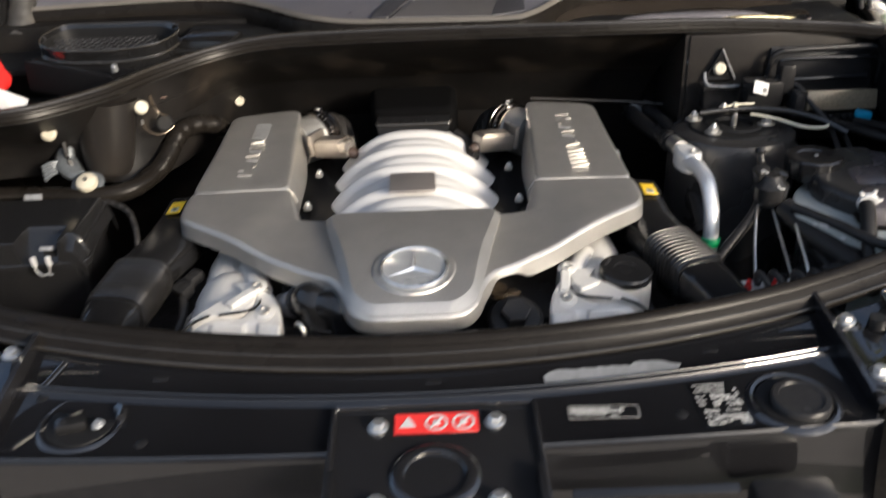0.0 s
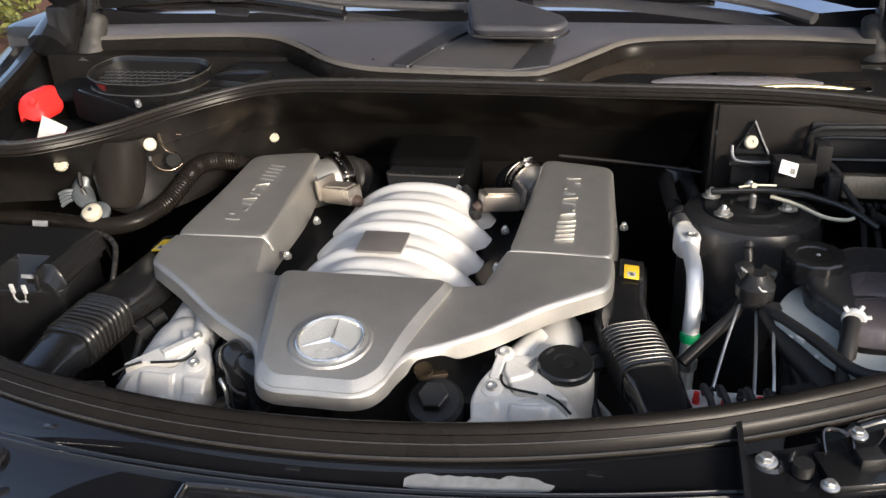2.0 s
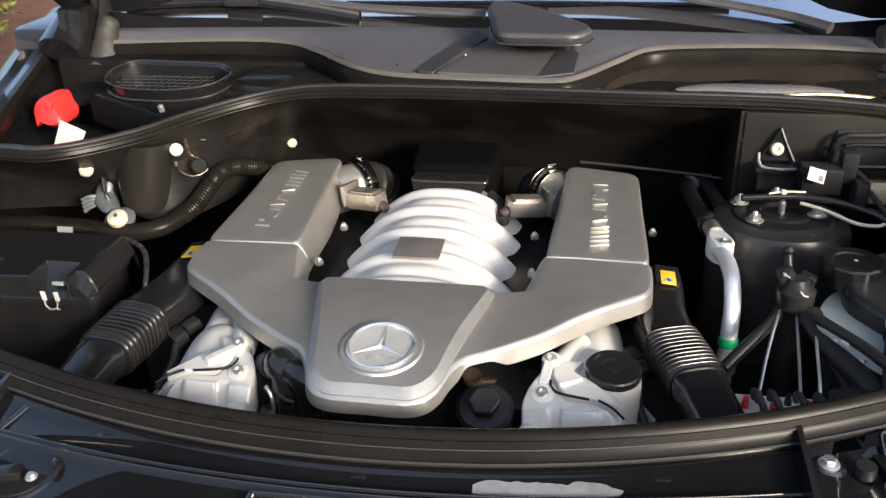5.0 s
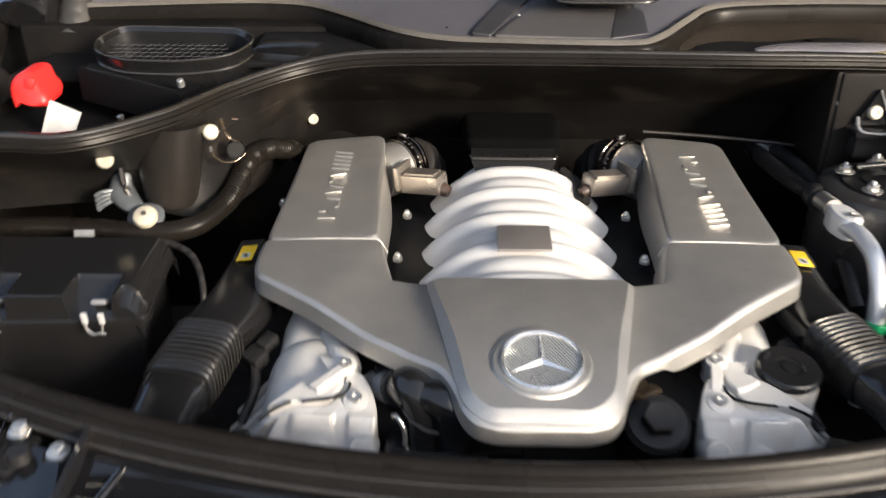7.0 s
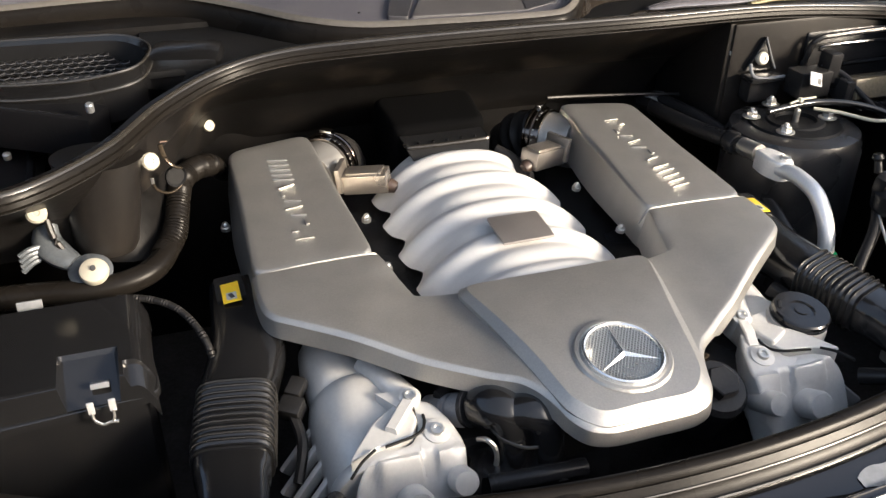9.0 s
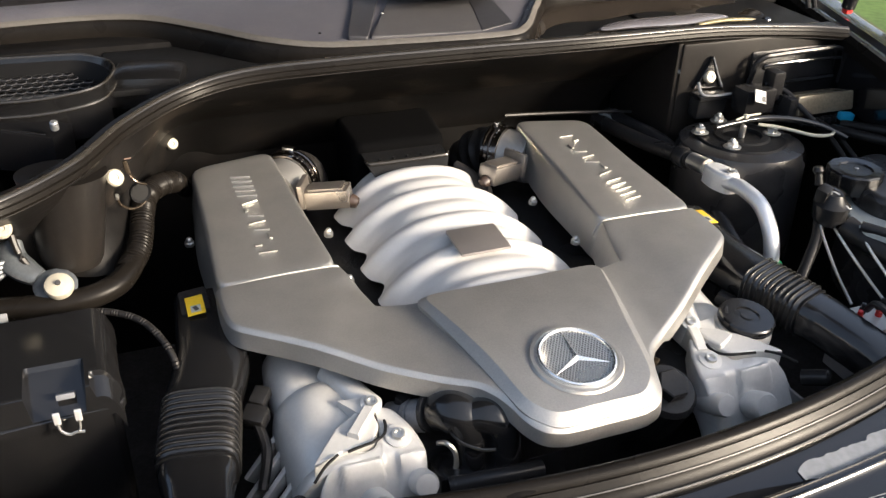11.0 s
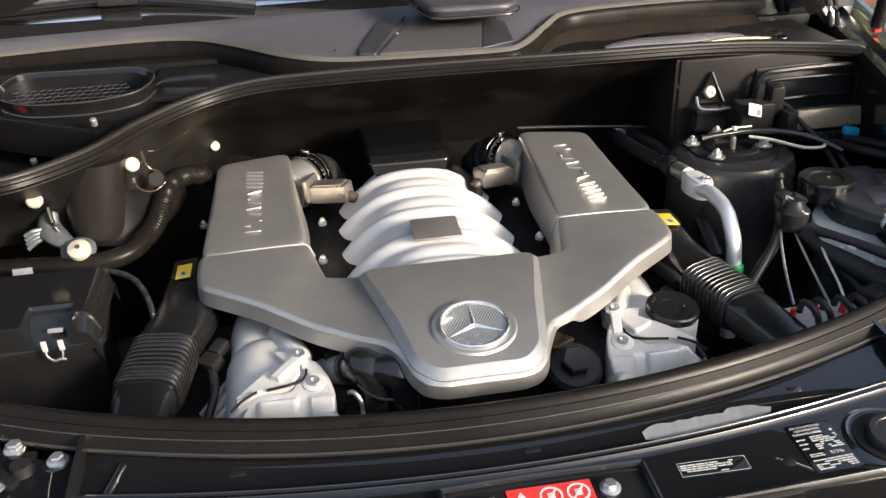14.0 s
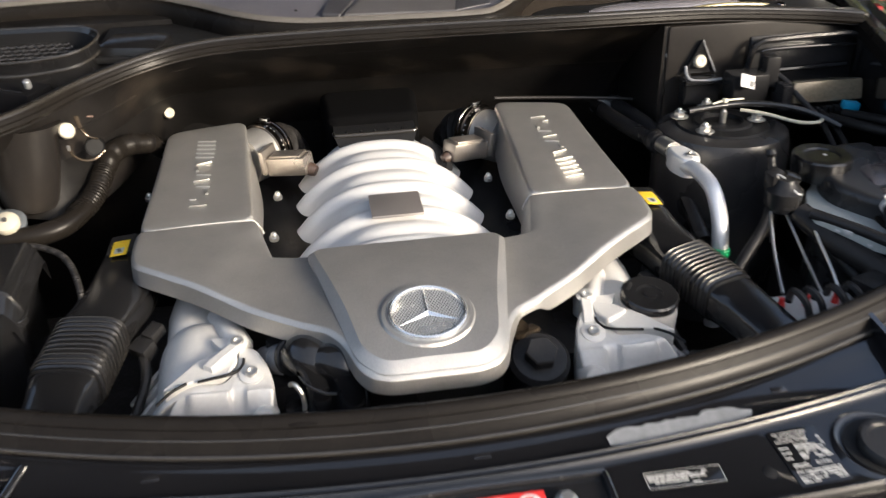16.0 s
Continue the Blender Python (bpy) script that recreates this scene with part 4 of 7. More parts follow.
part("rim_bead", tube([(0.044, 1.735, 1.128), (0.062, 1.652, 1.124), (0.080, 1.631, 1.122), (0.140, 1.626, 1.122), (0.205, 1.627, 1.122), (0.228, 1.645, 1.123), (0.236, 1.668, 1.125)], 0.0024, n=8), LIP, cap, "smooth bead under the hood")
# stem coloured black to give the shade below the hood
part("stem", plate([(0.095, 1.700), (0.195, 1.690), (0.205, 1.72), (0.150, 1.80), (0.070, 1.83)], lambda x, y: 1.130, 0.004, 0.05, corner=0.012, flare=0.004), INK_BLACK, cap)
shelf = thing("cowl_trough", (0, 1.62, 0.98), "black sheet trough between seal and cowl", "trough", kind="structure")
bm = box((-0.61, 1.70, 1.005), (0.38, 0.22, 0.012), bevel=0.003)
box((0.52, 1.66, 1.045), (0.58, 0.22, 0.010), bm, bevel=0.003)
box((-0.08, 1.65, 1.045), (0.68, 0.22, 0.010), bm, bevel=0.003)
part("tray", bm, INK_BLACK, shelf)


def drape_point(u, v):
    """Folded black sheet hanging from the scuttle edge into the gutter."""
    x = 0.235 + 0.50 * u
    q = min(sp, key=lambda p: abs(p.x - x))
    a, b = Vector((x, q.y - 0.014, q.z - 0.018)), Vector((x, 1.545, 1.046))
    p = a.lerp(b, v)
    fold = 0.006 * math.sin(9 * v + 3.0 * u) + 0.003 * math.sin(17 * u + 5 * v)
    return p + Vector((0, 0, (fold - 0.010 * math.sin(math.pi * v)) * min(1, 4 * v, 4 * (1 - v) + 0.2)))


part("draped_sheet", thick(surface(drape_point, 40, 24), 0.002), DRAPE, shelf, "glossy brown-black folded sheet", angle=60)
part("drain_channel", tube([(0.38, 1.600, 1.055), (0.44, 1.606, 1.057), (0.54, 1.600, 1.058), (0.60, 1.612, 1.056), (0.66, 1.625, 1.050)], 0.014, n=12, squash=0.4, rfun=lambda t: 0.004 + 0.016 * math.sin(math.pi * min(1, max(0, t))) ** 0.7), CHANNEL, shelf, "folded channel with the sky's sheen painted pale")
part("trim_edge", tube([(0.55, 1.562, 1.060), (0.605, 1.578, 1.059), (0.66, 1.590, 1.054), (0.70, 1.598, 1.048), (0.728, 1.612, 1.038)], 0.005, n=10, squash=0.7), BRASS, shelf, "tan folded edge")
part("edge_bolt", hexbolt(axis((0.722, 1.590, 1.046), (0, -0.4, 1)), 0.007, 0.006, 0.010), DARKSTEEL, shelf)
glass = thing("windscreen", (0, 2.2, 1.12), "dark tinted car windscreen mirroring the sky", "windscreen")
part("pane", thick(surface(lambda u, v: Vector((-0.80 + 1.60 * u, 1.825 - 0.05 * (2 * u - 1) ** 2 + 0.88 * v, 1.084 + 0.43 * v)), 24, 8), 0.006), GLASS, glass)
part("frit_band", thick(surface(lambda u, v: Vector((-0.79 + 1.58 * u, 1.828 - 0.05 * (2 * u - 1) ** 2 + 0.02 * v, 1.0895 + 0.0098 * v)), 24, 2), 0.001), INK_BLACK, glass, "black glass border")
part("paper_sticker", box((0.60, 1.93, 1.150), (0.06, 0.012, 0.001), rot=(26, 0, 4), bevel=0.0002), LABEL_W, glass, "small white sticker")
body = thing("car_body", (0, 3.0, 0.3), "black car cabin behind the windscreen", "car body")
part("cabin", box((0, 3.35, 1.15), (1.55, 1.5, 0.95), bevel=0.12, seg=4), PAINT, body)
for sx in (-1, 1):
    part("pillar", tube([(sx * 0.845, 1.72, 1.075), (sx * 0.82, 1.95, 1.19), (sx * 0.70, 2.70, 1.54)], 0.045, n=10, squash=0.7), PAINT, body, "black windscreen pillar")
    part("door", box((sx * 0.90, 2.85, 0.80), (0.12, 1.4, 0.62), bevel=0.05, seg=3), PAINT, body)
    part("door_mirror", box((sx * 1.06, 2.28, 1.14), (0.20, 0.11, 0.15), bevel=0.04, seg=3), PAINT, body, "black door mirror")
    part("wing_root", box((sx * 0.90, 2.05, 0.97), (0.20, 0.52, 0.27), bevel=0.03), PAINT, body, "black root of the wing")
part("scuttle", box((0, 2.25, 0.72), (1.80, 0.62, 0.66), bevel=0.05), PAINT, body)


def wiper(pts, blade):
    w = thing("wiper", pts[0], "black windscreen wiper arm with a rubber blade", "wiper", "windscreen wipers")
    part("arm", tube(pts, 0.009, n=12, rfun=lambda t: 0.017 - 0.008 * t, squash=0.6), FLAP, w)
    part("blade", tube(blade, 0.012, n=10, squash=0.85), PLASTIC_GLOSS, w)
    part("spoiler", tube([(a, b - 0.006, c + 0.005) for a, b, c in blade], 0.0065, n=8, squash=0.7), FLAP, w, "grey grained spoiler strip")
    part("rubber_edge", tube([(a, b - 0.004, c - 0.010) for a, b, c in blade], 0.004, n=6), RUBBER, w)
    mid = [sum(q[i] for q in blade) / len(blade) for i in range(3)]
    part("blade_bracket", box((mid[0], mid[1], mid[2] + 0.006), (0.075, 0.018, 0.014), bevel=0.005), PLASTIC, w)


wiper([(0.665, 1.80, 1.118), (0.56, 1.86, 1.135), (0.30, 1.92, 1.165), (0.11, 1.935, 1.180)], [(-0.29, 1.93, 1.168), (0.10, 1.945, 1.182), (0.50, 1.92, 1.165)])
wiper([(0.02, 1.845, 1.128), (-0.20, 1.87, 1.132), (-0.40, 1.90, 1.143), (-0.52, 1.905, 1.150)], [(-0.76, 1.87, 1.140), (-0.50, 1.90, 1.145), (-0.245, 1.875, 1.118)])


# ---- engine block under everything ----
solid("engine_block", box((0, 1.28, 0.68), (0.50, 0.62, 0.30), bevel=0.03), PLASTIC, "dark engine block below the silver covers", "engine")

# ---- engine cover ----
cover = thing("engine_cover", (0, 1.2, 0.82), "titanium grey V-shaped engine cover with a round badge", "engine cover")


def z_duct(x, y):
    a = abs(x)
    return 0.914 + 0.045 * (y - 1.22) - 0.10 * max(0, a - 0.27) ** 1.5


def z_arm(x, y):
    a = abs(x)
    k = (0.225 - a + 0.25 * (1.20 - y)) / 0.09
    k = min(1, max(0, k))
    fold = k * k * (3 - 2 * k) * min(1, max(0, (1.20 - y) / 0.03))
    return 0.9155 - 0.030 * max(0, 1.19 - y) - 0.007 * fold - 0.15 * max(0, a - 0.27) ** 1.5


def z_v(x, y):
    return 0.9235 - 0.55 * (1.075 - y) ** 2 - 0.15 * x * x


HALF_EDGE = curve([(0.0, 0.8770, 0), (0.035, 0.8770, 0), (0.051, 0.8790, 0), (0.067, 0.8860, 0), (0.079, 0.902, 0), (0.0865, 0.924, 0), (0.095, 0.943, 0), (0.107, 0.960, 0), (0.125, 0.974, 0), (0.151, 0.993, 0), (0.184, 1.017, 0),
                   (0.218, 1.044, 0), (0.258, 1.076, 0), (0.290, 1.101, 0), (0.312, 1.1185, 0), (0.326, 1.1315, 0), (0.3335, 1.148, 0), (0.3360, 1.172, 0), (0.3365, 1.197, 0), (0.3350, 1.2150, 0)], 8)


def z_base(x, y):
    """Top of the lower cover: the arms, falling away towards the rounded nose."""
    w = min(1, max(0, (abs(x) - 0.08) / 0.06))
    w = w * w * (3 - 2 * w)
    return (z_v(x, y) - 0.0080) * (1 - w) + z_arm(x, y) * w


def arm_inner(y):
    """The inner border of an arm: under the centre panel, then out to the seam."""
    k = min(1, max(0, (y - 1.112) / 0.020))
    k = k * k * (3 - 2 * k)
    f = min(1, max(0, (y - 0.90) / 0.03))
    return (0.055 + 0.20 * (max(y, 0.93) - 0.90)) * f * (1 - k) + (0.160 + 0.24 * (y - 1.12)) * k


def edge_normal(i):
    if i == 0:
        return 0.0, -1.0
    t = (HALF_EDGE[min(i + 1, len(HALF_EDGE) - 1)] - HALF_EDGE[i - 1]).normalized()
    return t.y, -t.x


def lower_cover():
    """Both arms and the nose in one sheet, with a crisp bevelled border and a skirt."""
    bm = B()
    for sx in (-1, 1):
        loops = []
        for i, q in enumerate(HALF_EDGE):
            nx, ny = edge_normal(i)
            ox = 0.003 * min(1, max(0, (1.0 - q.y) / 0.08))
            xi, yi = arm_inner(q.y), max(q.y, 0.925)
            lp = []
            if q.y > 1.12:
                for dx, dz in ((-0.010, 0.050), (-0.003, 0.018), (-0.0005, 0.005), (0.002, 0.0012)):
                    lp.append((xi + dx, q.y, z_arm(xi, q.y) - dz))
            else:
                lp += [(xi + 0.001 * k, yi, z_base(xi, yi) - 0.003) for k in (0, 1, 2, 3)]
            e = (q.x - nx * 0.0055, q.y - ny * 0.0055)
            for k in range(15):
                x, y = xi + 0.006 + (e[0] - xi - 0.006) * k / 14, yi + (e[1] - yi) * k / 14
                lp.append((x, y, z_base(x, y)))
            ze = z_base(*e)
            for ins, drop in ((0.0045, 0.0004), (0.0012, 0.0034), (0.0, 0.0050), (-0.0008, 0.016), (-0.0016, 0.0265), (0.0004, 0.0285), (0.006, 0.0285)):
                kk = 1.0 if drop < 0.01 else min(1, max(0.35, (1.235 - q.y) / 0.06)) * (0.80 + 0.20 * min(1, max(0, (q.y - 0.90) / 0.08))) * (1 - (0.55 if sx > 0 else 0.12) * math.exp(-((q.y - 0.970) / 0.020) ** 4))
                lp.append((q.x - nx * ins, q.y - ny * ins, ze - drop * kk))
            loops.append([Vector((sx * x + ox, y, z)) for x, y, z in lp])
        rings(bm, loops, False, False)
    bmesh.ops.remove_doubles(bm, verts=bm.verts[:], dist=0.0002)
    return bm


part("lower_cover", lower_cover(), COVER, cover, angle=24)
for sx in (-1, 1):
    mir = lambda pts, sx=sx: [(sx * a, b) for a, b in (pts if sx > 0 else pts[::-1])]
    d = part("duct_cover", plate(mir([(0.186, 1.220), (0.334, 1.216), (0.326, 1.528), (0.205, 1.552)]), z_duct, 0.008, 0.055, corner=0.022, flare=0.012, step=0.015), COVER, cover)
    part("seam_line", tube([(sx * 0.176, 1.222, z_duct(0.2, 1.22) - 0.022), (sx * 0.184, 1.2205, z_duct(0.2, 1.22) - 0.005), (sx * 0.198, 1.2195, z_duct(0.2, 1.22) + 0.0004), (sx * 0.265, 1.2185, z_duct(0.265, 1.22) + 0.0006), (sx * 0.325, 1.2165, z_duct(0.325, 1.22) - 0.001)], 0.0016, n=6), RIM, cover, "seam with its glint painted pale")
    # plain raised bars in place of the lettering
    for j in range(5):
        yy = (1.478 - 0.014 * j) if sx < 0 else (1.262 + 0.014 * j)
        part("raised_bar", box((sx * 0.262, yy, z_duct(0.262, yy) + 0.0012), (0.028, 0.0019, 0.0022), rot=(2.6, 0, sx * 12), bevel=0.0006), STEEL, d)
    for j, (w, h, o, rz) in enumerate(((0.026, 0.005, 0, 20), (0.005, 0.024, 0.008, 0), (0.024, 0.005, -0.002, -18), (0.026, 0.0045, 0.0, 12), (0.022, 0.0045, -0.003, -14), (0.005, 0.026, -0.010, 0), (0.010, 0.0045, 0.008, 0), (0.026, 0.0045, 0, 0))):
        yy = (1.402 - 0.0185 * j) if sx < 0 else (1.342 + 0.0185 * j)
        part("raised_bar", box((sx * (0.262 + o), yy, z_duct(0.262, yy) + 0.0012), (w * 0.9, h * 0.5, 0.0022), rot=(2.6, 0, rz), bevel=0.0007), STEEL if j % 2 == 0 else COVER, d)
    for bx, by in ((0.160, 1.374), (0.165, 1.246), (0.348, 1.400)):
        part("ball_stud", lathe([(0.0065, 0.0), (0.0065, 0.005), (0.0045, 0.006), (0.0042, 0.010), (0.0025, 0.012), (0.0005, 0.0125)], axis((sx * bx, by, 0.868 if bx < 0.3 else 0.872), (0, -0.1, 1)), n=14), STEEL, cover, "pale stud nut")

part("centre_panel", plate([(-0.1225, 1.1195), (-0.0835, 0.935), (-0.076, 0.906), (-0.053, 0.8812), (0.059, 0.8812), (0.082, 0.906), (0.0895, 0.935), (0.1275, 1.1195)], lambda x, y: z_v(x, y) + 0.0006, 0.0115, 0.003, corner=0.018, step=0.012, chamfer=0.0080), COVER, cover, angle=16)

# badge: chrome ring, wire ground and a three-armed shape
BC = Vector((0.005, 0.954, z_v(0.005, 0.954) + 0.0012))
ex = Vector((1, 0, 0))
ez = Vector((0, -0.134, 1)).normalized()
ey = ez.cross(ex)
BM = Matrix.Translation(BC) @ Matrix((ex, ey, ez)).transposed().to_4x4()
part("badge_recess", lathe([(0.043, 0.0), (0.046, 0.0022), (0.050, 0.0018), (0.052, -0.001)], BM, n=56), COVER, cover, "raised ring round the badge")
bg = part("badge", lathe([(0.0385, -0.0015), (0.0392, 0.0040), (0.0410, 0.0052), (0.0428, 0.0042), (0.0440, 0.0)], BM, n=56), SILVER, cover, "round chrome badge")
part("badge_ground", lathe([(0.0005, 0.0004), (0.018, 0.0006), (0.0388, 0.0012), (0.0391, 0.0)], BM, n=48), BADGE_DARK, bg, "dark ground under the wires")
bm = B()
for turn in (-1, 1):
    for k in range(-12, 13):
        d = 0.0031 * k
        half = math.sqrt(max(0, 0.0386 ** 2 - d * d))
        if half > 0.003:
            m = BM @ Matrix.Rotation(turn * radians(58), 4, "Z")
            rings(bm, [[m @ Vector((sx * half, d + a, 0.0012 + b)) for a, b in ((-0.00065, 0), (0, 0.0010), (0.00065, 0))] for sx in (-1, 1)])
wires = part("wire_mesh", bm, WIRE, bg, "fine crossed chrome wires")
tagged(wires, "fine crossed chrome wires", kind="stuff")
bm = B()
for k in range(3):
    a = math.pi / 2 + k * 2 * math.pi / 3
    tip = Vector((0.0392 * math.cos(a), 0.0392 * math.sin(a), 0.0034))
    l = Vector((0.0046 * math.cos(a + math.pi / 3), 0.0046 * math.sin(a + math.pi / 3), 0.0014))
    r = Vector((0.0046 * math.cos(a - math.pi / 3), 0.0046 * math.sin(a - math.pi / 3), 0.0014))
    top = Vector((0, 0, 0.0046))
    vt, vl, vr, vc = (bm.verts.new(BM @ q) for q in (tip, l, r, top))
    bm.faces.new((vc, vl, vt))
    bm.faces.new((vc, vt, vr))
    bm.faces.new((vl, vr, vt))
part("badge_arms", bm, SILVER, bg, angle=5)

# ---- intake manifold ----
man = thing("intake_manifold", (0, 1.3, 0.80), "silver white ribbed intake manifold between the covers", "intake manifold")


TIP, PITCH = 1.2150, 0.0827


def man_point(u, v):
    """Paired runner tubes across the manifold; every second one ends in a lobe at both sides."""
    x = 2 * u - 1
    y = 1.105 + 0.400 * v
    yy = y - TIP
    tooth = 0.5 + 0.5 * math.cos(2 * math.pi * yy / PITCH)
    rib = 0.5 + 0.5 * math.cos(4 * math.pi * yy / PITCH)
    edge = abs(x) ** 2.6
    w = 0.116 + 0.020 * tooth ** 0.8 - 0.024 * max(0, v - 0.68) + (0.05 if x > 0 else 0.0) * max(0, 1.30 - y)
    z = 0.9055 + (0.0058 * rib ** 0.8 + 0.0036 * tooth) * (1 - 0.25 * edge) - 0.062 * edge - 0.020 * max(0, v - 0.7)
    return Vector((x * w + 0.001, y, z))


part("runner_shell", surface(man_point, 48, 190), MANIFOLD, man, angle=60)
part("lower_shell", box((0.003, 1.30, 0.80), (0.19, 0.37, 0.09), bevel=0.02), PLASTIC, man)
part("name_plate", box((0.001, 1.216, 0.9195), (0.069, 0.060, 0.004), rot=(3, 0, 0), bevel=0.0015), PLATE, man, "small brushed metal plate")

# black cover behind the manifold
bc = thing("rear_black_cover", (0, 1.52, 0.84), "black plastic cover behind the manifold", "plastic cover")
rings_b = [[Vector((x * w, y + dy, z)) for x, dy in ((-1, 0), (1, 0), (1, 0.05), (-1, 0.05))] for w, y, z in ((0.046, 1.462, 0.835), (0.050, 1.458, 0.878), (0.066, 1.492, 0.909), (0.066, 1.494, 0.913))]
part("body", rings(B(), rings_b), INK_BLACK, bc, angle=20)
part("rear_hood", plate([(-0.076, 1.532), (0.076, 1.532), (0.084, 1.640), (-0.084, 1.640)], lambda x, y: 0.926 + 0.10 * (y - 1.53), 0.012, 0.07, corner=0.02), FOAM, bc)
part("rim", tube([(-0.067, 1.505, 0.9115), (-0.065, 1.495, 0.912), (-0.055, 1.492, 0.912), (0.0, 1.491, 0.912), (0.055, 1.492, 0.912), (0.065, 1.495, 0.912), (0.067, 1.505, 0.9115)], 0.003, n=8), LIP, bc)
for j in range(5):
    part("stud_dot", lathe([(0.0005, 0.002), (0.0022, 0.002), (0.0025, 0)], axis((-0.045 + 0.0225 * j, 1.500, 0.9135), (0, 0, 1)), n=10), PLASTIC_GLOSS, bc)

# ---- throttle necks with clamps and air meters ----
for sx in (-1, 1):
    nk = thing("intake_neck", (sx * 0.19, 1.53, 0.86), "grey intake neck with a steel clamp and black hose", "intake neck", "intake necks")
    dirv = Vector((-sx * 0.62, 0.78, -0.04)).normalized()
    p0 = Vector((sx * 0.216, 1.498, 0.880))
    part("neck", lathe([(0.041, 0), (0.0415, 0.03), (0.042, 0.050), (0.0445, 0.052), (0.0445, 0.058)], axis(p0, dirv), n=32), COVER, nk)
    part("shoulder", tube([(sx * 0.262, 1.45, 0.868), (sx * 0.248, 1.472, 0.872), (sx * 0.222, 1.50, 0.878)], 0.040, n=20), COVER, nk)
    p1 = p0 + dirv * 0.054
    cl = part("hose_clamp", lathe([(0.0430, -0.012), (0.0458, -0.0115), (0.0458, -0.004), (0.0445, -0.003), (0.0445, 0.002), (0.0478, 0.0025), (0.0478, 0.006), (0.0462, 0.0068), (0.0462, 0.010), (0.0478, 0.0108), (0.0478, 0.0142), (0.0440, 0.015)], axis(p1 + dirv * 0.004, dirv), n=40), DARKSTEEL, nk, "dark polished worm clamp")
    part("clamp_screw", box(tuple(p1 + dirv * 0.011 + Vector((0, 0, 0.051))), (0.020, 0.010, 0.009), rot=(0, 0, sx * 38), bevel=0.002), CHROME, cl)
    part("hose", tube([p1 + dirv * 0.010, p1 + dirv * 0.028 + Vector((0, 0, -0.004)), p1 + dirv * 0.05 + Vector((0, 0.01, -0.025)), p1 + dirv * 0.06 + Vector((0, 0.02, -0.07))], 0.042, n=20, steps=10, rfun=lambda t: 0.041 + 0.0025 * math.sin(38 * t)), HOSE, nk)
    mf = thing("air_mass_meter", (sx * 0.145, 1.45, 0.86), "silver air mass meter with a dark plug", "sensor", "air mass meters")
    part("housing", box((sx * 0.139, 1.453, 0.889), (0.066, 0.034, 0.029), rot=(0, sx * 8, sx * 26), bevel=0.003), METER, mf)
    part("housing_lid", box((sx * 0.141, 1.454, 0.9045), (0.052, 0.026, 0.004), rot=(0, sx * 8, sx * 26), bevel=0.001), METER, mf)
    part("flange", box((sx * 0.172, 1.469, 0.893), (0.008, 0.044, 0.038), rot=(0, sx * 8, sx * 26), bevel=0.002), METER, mf)
    part("plug", lathe([(0.0005, 0.014), (0.008, 0.012), (0.0105, 0.005), (0.0105, 0)], axis((sx * 0.110, 1.439, 0.884), (-sx * 0.8, -0.45, -0.25)), n=16), BROWN, mf)
    if sx > 0:
        part("cable", tube([(0.108, 1.418, 0.876), (0.098, 1.43, 0.872), (0.096, 1.46, 0.885), (0.075, 1.485, 0.895)], 0.008, n=10), HOSE, mf)

